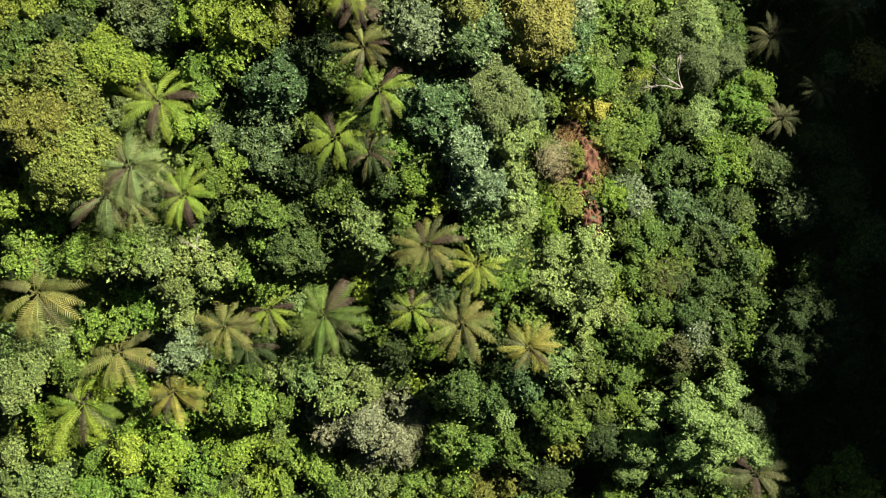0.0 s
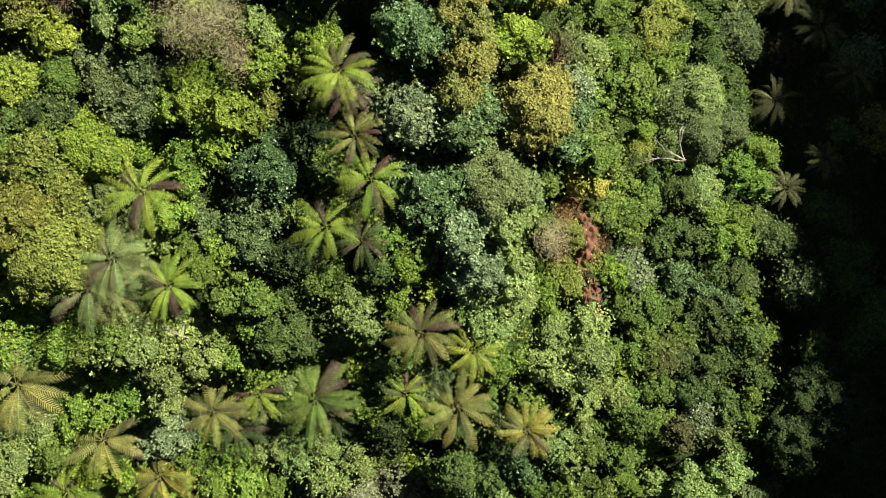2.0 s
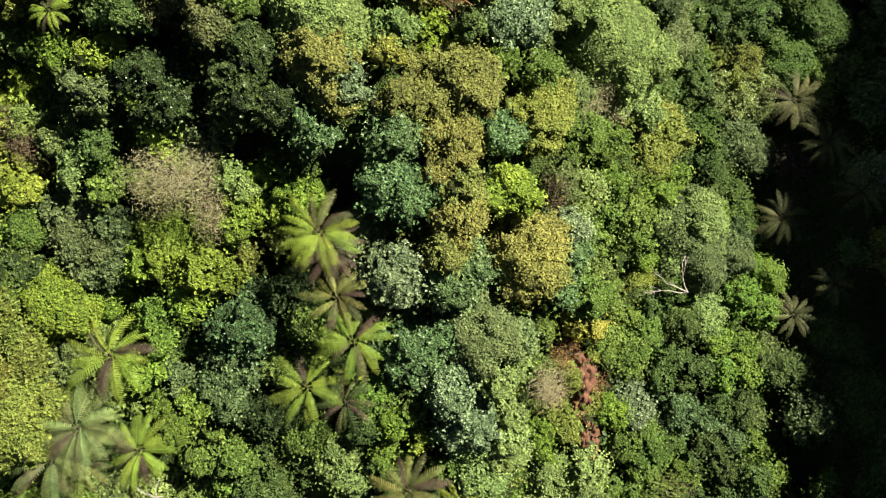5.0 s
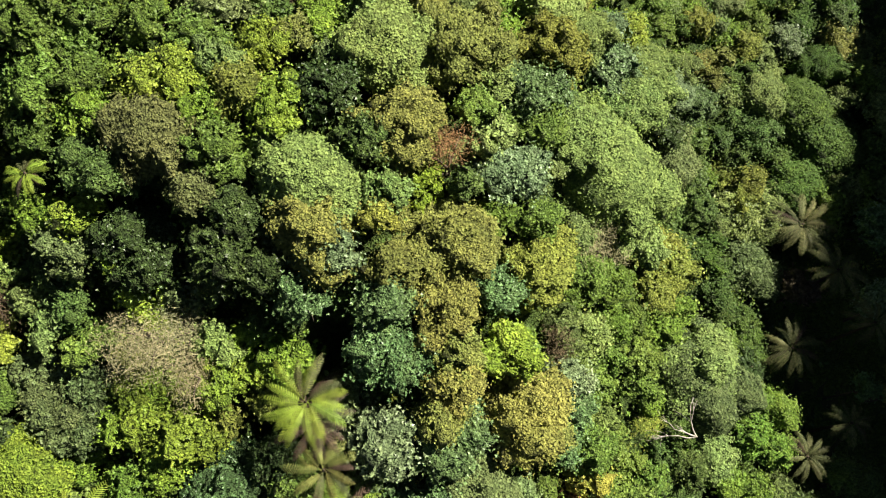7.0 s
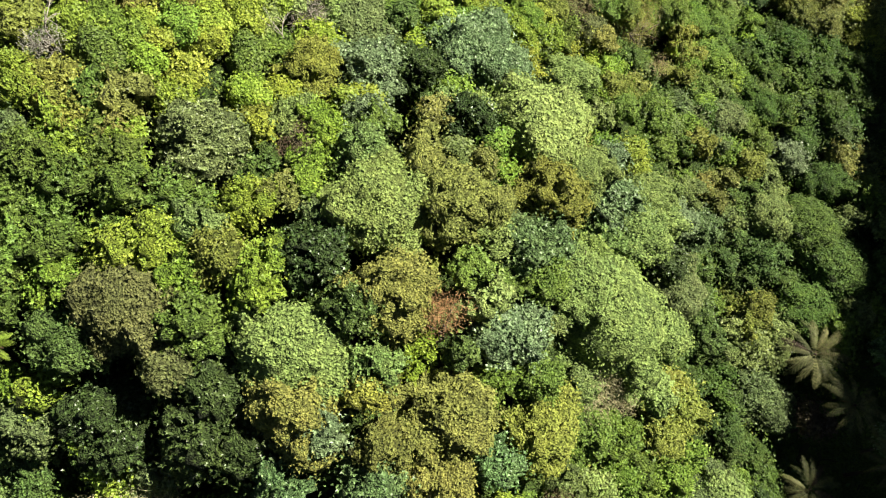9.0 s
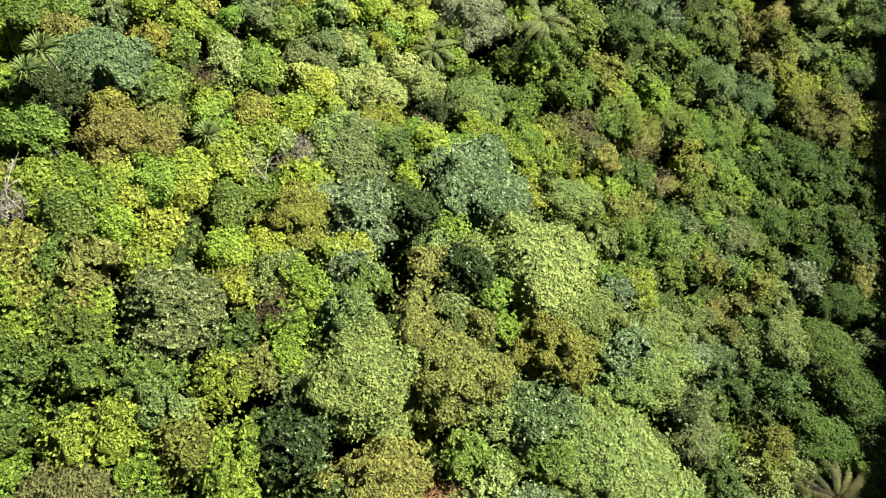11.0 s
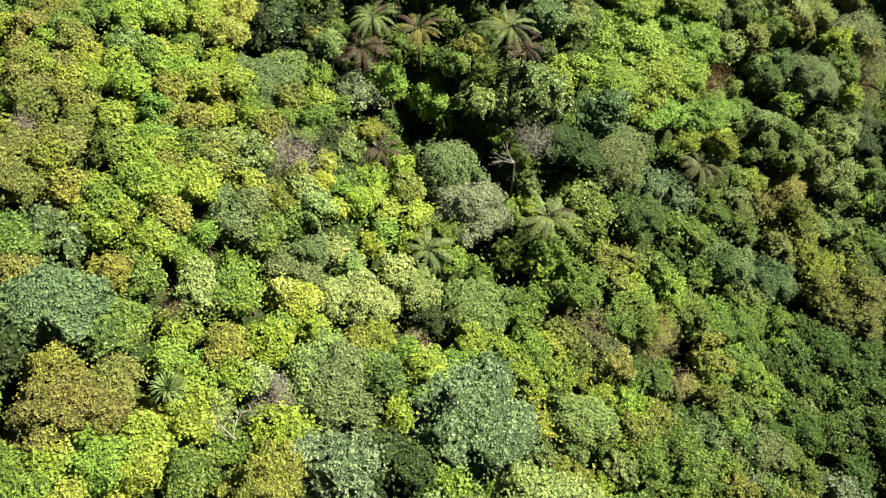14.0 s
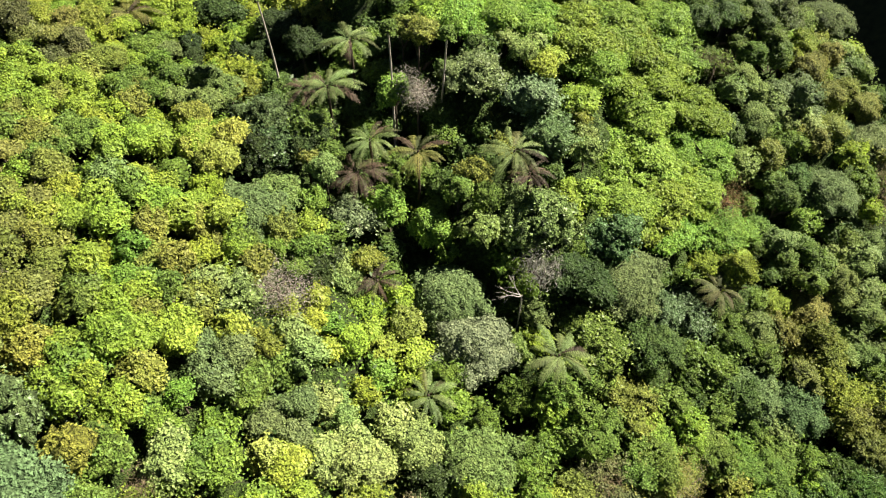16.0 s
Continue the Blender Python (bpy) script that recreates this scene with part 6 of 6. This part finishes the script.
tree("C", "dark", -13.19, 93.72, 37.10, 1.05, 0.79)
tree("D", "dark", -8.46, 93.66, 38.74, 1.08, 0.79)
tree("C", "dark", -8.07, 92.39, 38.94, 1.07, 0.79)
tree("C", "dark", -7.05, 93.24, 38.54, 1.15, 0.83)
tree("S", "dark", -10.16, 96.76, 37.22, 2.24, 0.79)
fern("pgreen", -4.04, 89.28, 41.61, 2.13)
fern("pgreen", -5.27, 85.04, 40.99, 2.43)
fern("brown", -6.93, 85.69, 40.33, 1.65)
tree("C", "olime", -0.49, 90.17, 41.88, 1.18, 1.20)
tree("C", "olime", 0.69, 88.80, 42.44, 1.36, 1.20)
tree("C", "lime", 1.36, 90.83, 42.07, 1.23, 1.19)
tree("Y", "twig", 0.68, 84.77, 41.27, 1.79, 1.20)
tree("C", "fresh", -0.79, 84.61, 40.89, 1.25, 1.20)
tree("G", "grey", -9.56, 84.24, 38.81, 1.91, 0.80)
tree("G", "teal", -8.83, 81.46, 38.54, 1.85, 0.84)
tree("G", "green", -6.32, 82.70, 39.18, 1.68, 0.92)
tree("C", "lime", 2.15, 93.04, 42.48, 1.04, 1.18)
tree("C", "lime", 0.79, 93.06, 42.54, 0.95, 1.19)
tree("C", "fresh", 1.63, 91.68, 42.45, 1.18, 1.19)
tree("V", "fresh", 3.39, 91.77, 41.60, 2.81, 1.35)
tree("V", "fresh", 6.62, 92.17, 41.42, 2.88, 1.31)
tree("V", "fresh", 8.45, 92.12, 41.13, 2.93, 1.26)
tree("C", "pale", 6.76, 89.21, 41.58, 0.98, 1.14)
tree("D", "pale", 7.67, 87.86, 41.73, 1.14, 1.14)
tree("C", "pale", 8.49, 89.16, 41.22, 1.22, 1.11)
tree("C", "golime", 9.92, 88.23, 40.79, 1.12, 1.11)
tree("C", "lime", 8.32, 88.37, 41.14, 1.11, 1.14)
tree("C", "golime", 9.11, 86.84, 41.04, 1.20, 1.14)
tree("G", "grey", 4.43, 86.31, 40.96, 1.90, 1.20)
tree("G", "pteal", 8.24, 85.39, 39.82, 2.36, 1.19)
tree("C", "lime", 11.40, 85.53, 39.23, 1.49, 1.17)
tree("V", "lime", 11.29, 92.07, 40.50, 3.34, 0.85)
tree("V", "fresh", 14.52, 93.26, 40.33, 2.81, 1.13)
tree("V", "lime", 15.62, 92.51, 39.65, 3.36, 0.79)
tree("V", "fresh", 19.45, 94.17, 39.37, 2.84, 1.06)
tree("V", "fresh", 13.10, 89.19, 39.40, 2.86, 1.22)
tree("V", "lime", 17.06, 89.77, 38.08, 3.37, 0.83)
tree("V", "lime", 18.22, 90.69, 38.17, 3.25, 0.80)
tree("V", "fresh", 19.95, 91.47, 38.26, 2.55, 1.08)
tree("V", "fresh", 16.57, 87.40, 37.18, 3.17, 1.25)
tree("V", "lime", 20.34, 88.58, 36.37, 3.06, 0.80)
tree("Y", "brown", 22.65, 91.10, 37.88, 1.96, 0.91)
tree("C", "dgreen", 24.03, 95.32, 39.62, 1.42, 0.87)
tree("C", "green", 22.38, 96.48, 39.62, 1.43, 0.89)
tree("C", "dgreen", 22.19, 94.72, 39.67, 1.48, 0.89)
tree("C", "dgreen", 27.48, 98.20, 38.57, 1.23, 0.81)
tree("C", "dgreen", 25.67, 98.55, 38.39, 1.36, 0.85)
tree("C", "green", 24.97, 96.51, 38.53, 1.43, 0.86)
tree("C", "dgreen", 27.25, 96.27, 38.30, 1.45, 0.81)
tree("C", "green", 25.92, 94.92, 37.11, 1.39, 0.85)
tree("D", "green", 26.36, 93.26, 37.64, 1.12, 0.86)
tree("C", "green", 28.43, 93.60, 37.12, 1.37, 0.82)
tree("C", "green", 28.11, 95.45, 37.69, 1.45, 0.81)
tree("D", "pale", 25.98, 90.43, 36.39, 1.22, 0.91)
tree("D", "pale", 25.24, 91.74, 36.83, 1.07, 0.89)
tree("C", "pale", 24.13, 90.32, 36.44, 1.15, 0.91)
tree("D", "pgreen", 25.90, 88.53, 35.51, 1.48, 0.97)
tree("C", "sage", 27.49, 89.54, 35.73, 1.19, 0.97)
tree("C", "pgreen", 25.88, 90.52, 35.56, 1.29, 0.93)
tree("G", "grey", 30.74, 100.52, 36.13, 2.21, 0.79)
tree("D", "grey", 37.64, 104.94, 32.71, 2.91, 0.79)
tree("D", "olive", 31.92, 94.79, 35.28, 1.51, 0.84)
tree("D", "olive", 33.90, 95.95, 35.67, 1.24, 0.79)
tree("C", "golime", 32.43, 97.37, 35.41, 1.57, 0.79)
tree("D", "golime", 30.53, 96.04, 35.30, 1.57, 0.82)
tree("C", "grey", 30.42, 92.85, 35.15, 1.32, 0.90)
tree("C", "grey", 28.79, 91.51, 35.29, 1.49, 0.94)
tree("C", "grey", 30.31, 90.66, 35.60, 1.21, 0.97)
tree("D", "olive", 33.69, 92.65, 34.02, 1.36, 0.97)
tree("D", "olime", 35.35, 93.74, 33.96, 1.10, 0.93)
tree("C", "golime", 33.61, 95.31, 33.90, 1.13, 0.87)
tree("C", "olime", 32.71, 93.86, 33.92, 1.22, 0.92)
tree("C", "olive", 37.54, 93.60, 32.56, 1.10, 1.01)
tree("C", "olime", 36.02, 94.74, 32.53, 1.19, 0.96)
tree("C", "golime", 34.94, 93.27, 32.89, 1.37, 1.02)
tree("D", "olive", 36.64, 92.16, 33.06, 1.36, 1.08)
tree("C", "ypale", 30.95, 88.94, 34.11, 1.07, 1.07)
tree("C", "ypale", 30.30, 90.64, 34.13, 1.06, 1.01)
tree("D", "ypale", 29.02, 89.28, 34.12, 1.08, 1.03)
tree("D", "grey", 33.52, 89.54, 33.17, 1.27, 1.10)
tree("C", "grey", 31.92, 90.63, 33.03, 1.45, 1.07)
tree("C", "grey", 31.43, 88.78, 33.42, 1.17, 1.06)
tree("D", "grey", 37.18, 90.33, 30.63, 2.57, 1.08)

# ---- dead wood, slips ----
dead_branches(16.90, 24.05, 25.40, 2.7, 165, 6)
dead_branches(6.93, 72.01, 35.68, 1.6, 200, 20)
dead_branches(-16.55, 48.57, 44.62, 1.5, 60, 35)
dead_branches(-7.23, 52.79, 39.30, 1.4, 150, 30)
dead_branches(-15.33, 11.67, 27.88, 1.1, 160, 10)
bare_trunk(-9.38, 89.27, 45.02, -3)
bare_trunk(-1.04, 84.45, 45.76, 0)
bare_trunk(1.71, 84.95, 45.03, 4)
clay_bank(9.59, 19.07, 1.6, 3.0, 3)
clay_bank(10.14, 14.52, 1.0, 1.4, 4)
clay_bank(23.09, 82.17, 1.2, 3.0, 5)

# ---- thicket in the gaps, and trees that close the forest round about ----
fill = random.Random(11)
spots = np.array(placed)


def canopy_noise(x, y):
    """Broad and fine unevenness of the thicket's height."""
    return (0.9 * np.sin(x * 0.55 + 1.7 * np.sin(y * 0.41)) * np.sin(y * 0.6 + 1.3 * np.sin(x * 0.37 + 2)) + 0.5 * np.sin(x * 1.7 + 2 * np.sin(y * 1.3)) * np.sin(y * 1.9 + 1.5 * np.sin(x * 1.1))
            + 0.25 * np.sin(x * 4.1 + np.sin(y * 3.3)) * np.sin(y * 4.4 + np.sin(x * 2.9)))


# ---- trees that close the forest round about ----
for yy in np.arange(-11, 108, 2.5):
    for xx in np.arange(-48, 56, 2.5):
        x, y = xx + fill.uniform(-1, 1), yy + fill.uniform(-1, 1)
        if -40 - 0.1 * y < x < 41 + 0.14 * y and not (x > 38 and y > 93) and np.hypot(spots[:, 0] - x, spots[:, 1] - y).min() > 5:
            colour = fill.choice(("green", "green", "lime", "olime", "dgreen", "grey", "pgreen"))
            tree("B", colour, x, y, floor_at(x, y) + fill.uniform(4.4, 5.6), fill.uniform(2.1, 3.0))
            spots = np.vstack([spots, placed[-1]])


# open dark gaps in the thicket: place and radius
PITS = ((13.6, 3.6, 1.2), (22.6, 3.6, 1.6), (-10.6, 93.6, 2.2), (-8.6, 90.4, 1.6), (-12.6, 94.6, 1.5), (26.4, 65.7, 1.6), (5.0, 68.5, 1.5), (-11.1, 87.5, 1.8), (0.3, 76.7, 1.3), (28.2, 83.3, 1.5), (4.2, 74.2, 1.5), (-1.3, 5.1, 1.5), (11.2, -2.6, 1.8), (-15.5, 17.0, 1.2), (17.8, 19.5, 0.9), (-22.0, 21.5, 1.3), (7.0, 3.2, 1), (-24.6, 14.2, 1.2), (-4.2, 28.4, 1.3), (-7.9, 24.2, 1.2), (-0.9, 48.9, 1.3), (15.4, 59.2, 1.1), (18.8, 61.5, 1), (-12.1, 76.6, 0.9), (6.2, 65.9, 1), (-16.8, 35.3, 1.2), (-28.4, 95.6, 1))


def thicket_top(x, y):
    """Height of the leafy thicket: it follows the crowns round about, a little lower, with dips."""
    shape, x, y = np.shape(x), np.ravel(x), np.ravel(y)
    top = np.empty(len(x))
    for a in range(0, len(x), 20000):
        part = slice(a, a + 20000)
        far = (x[part, None] - spots[None, :, 0]) ** 2 + (y[part, None] - spots[None, :, 1]) ** 2
        w = 1 / (far + 1.2) ** 1.7
        top[part] = (w * spots[None, :, 3]).sum(1) / w.sum(1)
    dip = canopy_noise(x * 0.8 + 40, y * 0.8 - 17)
    top = top - 0.9 + 0.55 * canopy_noise(x, y) - 1.5 * smooth(0.3, 0.85, dip)
    top = top + 0.8 * np.exp(-((x - 15) / 9) ** 2 - ((y - 86) / 14) ** 2)
    top = top - 4.0 * smooth(23, 26, x) * smooth(-40, -36, -y)
    top = top - 3.2 * np.exp(-((x + 3) / 7) ** 2 - ((y - 85) / 8) ** 2)
    top = top - 9.0 * smooth(38.5, 42.5, x) * smooth(92, 97, y)
    for cx, cy, r in PITS:
        top = top - 4.5 * np.exp(-(((x - cx) ** 2 + (y - cy) ** 2) / r ** 2) ** 2)
    return np.maximum(top, terrain(x, y) + 0.4).reshape(shape)


# ---- young growth that stands in the gaps between the crowns ----
crowd, growth, single, first = [np.array(placed)], {}, 0, len(placed)
for yy in np.arange(-6, 104, 0.8):
    for xx in np.arange(-34, 40, 0.8):
        x, y = xx + fill.uniform(-0.3, 0.3), yy + fill.uniform(-0.3, 0.3)
        if x < -29 - 0.06 * y or x > 30 + 0.1 * y or (x > 23 and y < 40):
            continue
        near = crowd[0]
        room = (np.hypot(near[:, 0] - x, near[:, 1] - y) - 0.82 * near[:, 2]).min()
        if room < 0.42 or any(math.hypot(cx - x, cy - y) < 0.9 * r for cx, cy, r in PITS) or any(math.hypot(cx - x, cy - y) < 2.2 for cx, cy, _ in SLIPS):
            continue
        radius = min(1.6, room + fill.uniform(0.6, 0.85))
        lush = ("lime", "golime", "lime", "fresh", "olime", "green") if x < 1 and y > 45 else ("green", "fresh", "dgreen", "green", "pgreen", "olime", "fresh", "lime", "sage", "grey")
        # Gully shade and weak flank light are painted as darker leaves.
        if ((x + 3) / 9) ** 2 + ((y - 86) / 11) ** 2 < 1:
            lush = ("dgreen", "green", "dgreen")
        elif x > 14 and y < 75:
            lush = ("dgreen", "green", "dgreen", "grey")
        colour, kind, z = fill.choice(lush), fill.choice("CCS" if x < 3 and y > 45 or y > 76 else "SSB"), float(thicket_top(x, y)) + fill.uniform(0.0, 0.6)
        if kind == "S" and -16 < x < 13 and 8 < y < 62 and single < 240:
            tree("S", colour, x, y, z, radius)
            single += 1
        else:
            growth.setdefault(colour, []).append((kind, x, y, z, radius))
        crowd[0] = np.vstack([near, (x, y, radius, 0)])
for colour, plants in growth.items():
    leaves, hearts, total, inner_total = [], [], 0, 0
    for kind, x, y, z, radius in plants:
        size = 0.8 if radius < 0.95 else 1.15
        seed = fill.randrange(3)
        crown_mesh(kind, size, seed)
        verts, faces, split = crown_arrays[kind, size, seed]
        turn, k = fill.uniform(0, 6.28), radius / size
        c, s_ = math.cos(turn) * k, math.sin(turn) * k
        verts = verts @ np.array([[c, s_, 0], [-s_, c, 0], [0, 0, k]]) + [x, y, z]
        last = faces[:split].max() + 1
        leaves.append((verts[:last], faces[:split]))
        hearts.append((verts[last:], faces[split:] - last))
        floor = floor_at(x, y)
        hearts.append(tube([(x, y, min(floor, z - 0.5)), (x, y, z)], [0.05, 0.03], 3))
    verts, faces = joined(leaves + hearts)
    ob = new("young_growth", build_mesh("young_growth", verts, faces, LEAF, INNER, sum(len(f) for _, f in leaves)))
    ob.color = (*COLOURS[colour][0], 1)
    tagged(ob, f"{COLOURS[colour][1]} leafy young growth filling gaps between the trees", "young growth", kind="stuff")
placed[first:] = [tuple(row) for row in crowd[0][first:]]


# ---- leafy thicket that fills the space between the crowns ----
rng = np.random.default_rng(5)
count = 120000
px, py = rng.uniform(-43, 50, count), rng.uniform(-12, 108, count)
ok = (px > -33 - 0.1 * py) & (px < 36 + 0.14 * py)
ok &= ~((px > 24.5) & (py < 37))       # thicket left out so that the shaded valley stays dark
px, py = px[ok], py[ok]
cell = {}
for x, y, r, z in placed + [(x, y, r, 0) for x, y, r in PITS]:
    for i in range(int((x - 4) // 4), int((x + 4) // 4) + 1):
        for j in range(int((y - 4) // 4), int((y + 4) // 4) + 1):
            cell.setdefault((i, j), []).append((x, y, r * 0.78))
free = np.ones(len(px), bool)
ci, cj = np.floor(px / 4).astype(int), np.floor(py / 4).astype(int)
for (i, j), discs in cell.items():
    mine = np.nonzero((ci == i) & (cj == j))[0]
    for x, y, r in discs:
        free[mine] &= np.hypot(px[mine] - x, py[mine] - y) > r
px, py = px[free], py[free]
e = 0.15
top = thicket_top(px, py)
steep = np.hypot(thicket_top(px + e, py) - top, thicket_top(px, py + e) - top) / e
many = np.clip(np.round(np.sqrt(1 + steep ** 2)), 1, 4).astype(int)
px, py = np.repeat(px, many), np.repeat(py, many)
px, py = px + rng.normal(size=len(px)) * 0.12, py + rng.normal(size=len(py)) * 0.12
top = thicket_top(px, py)
slope = units(np.stack([-(thicket_top(px + e, py) - top) / e, -(thicket_top(px, py + e) - top) / e, np.ones(len(px)) * 1.3], 1))
p = np.stack([px, py, top], 1) + slope * rng.uniform(-0.1, 0.45, (len(px), 1))
facing = units(slope + rng.normal(size=slope.shape) * 0.28)
mix = canopy_noise(px * 0.45 + 9, py * 0.45 + 31) + rng.normal(size=len(px)) * 0.12
for low, high, colour in ((-9, -0.45, "dgreen"), (-0.45, 0.0, "green"), (0.0, 0.4, "olime"), (0.4, 9, "fresh")):
    use = (mix >= low) & (mix < high)
    ob = new("thicket", build_mesh("thicket", *sprays(rng, p[use], facing[use], 5, 0.125, 0.08, 1.1), LEAF))
    ob.color = (*COLOURS[colour][0], 1)
    tagged(ob, f"{COLOURS[colour][1]} leafy thicket between the tree crowns", "thicket", kind="stuff")
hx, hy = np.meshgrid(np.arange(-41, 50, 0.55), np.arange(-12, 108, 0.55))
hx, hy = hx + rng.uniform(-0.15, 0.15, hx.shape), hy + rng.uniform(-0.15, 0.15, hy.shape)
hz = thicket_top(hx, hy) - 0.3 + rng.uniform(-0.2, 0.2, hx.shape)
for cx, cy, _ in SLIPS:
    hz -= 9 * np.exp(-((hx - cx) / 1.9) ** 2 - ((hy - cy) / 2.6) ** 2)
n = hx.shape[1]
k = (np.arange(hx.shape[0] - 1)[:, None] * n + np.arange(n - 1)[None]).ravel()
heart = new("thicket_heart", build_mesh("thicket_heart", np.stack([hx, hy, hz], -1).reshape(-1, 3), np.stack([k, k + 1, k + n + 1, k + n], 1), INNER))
# Shade between the crowns is put into this dark colour.
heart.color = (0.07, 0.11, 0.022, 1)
tagged(heart, "dense inner leaves of the thicket, coloured dark for shaded gaps", "thicket", kind="stuff")

# ---- low undergrowth ----
count = 12000
px, py = rng.uniform(-40, 48, count), rng.uniform(-13, 110, count)
p = np.stack([px, py, terrain(px, py) + rng.uniform(0.03, 1.6, count)], 1)
under = new("undergrowth", build_mesh("undergrowth", *leaf_quads(rng, p, units(rng.normal(size=(count, 3)) * 0.5 + [0, 0, 1]), 0.42, 0.22), LEAF))
under.color = (0.05, 0.085, 0.02, 1)
tagged(under, "dark low leafy undergrowth on the forest floor", "undergrowth", kind="stuff")
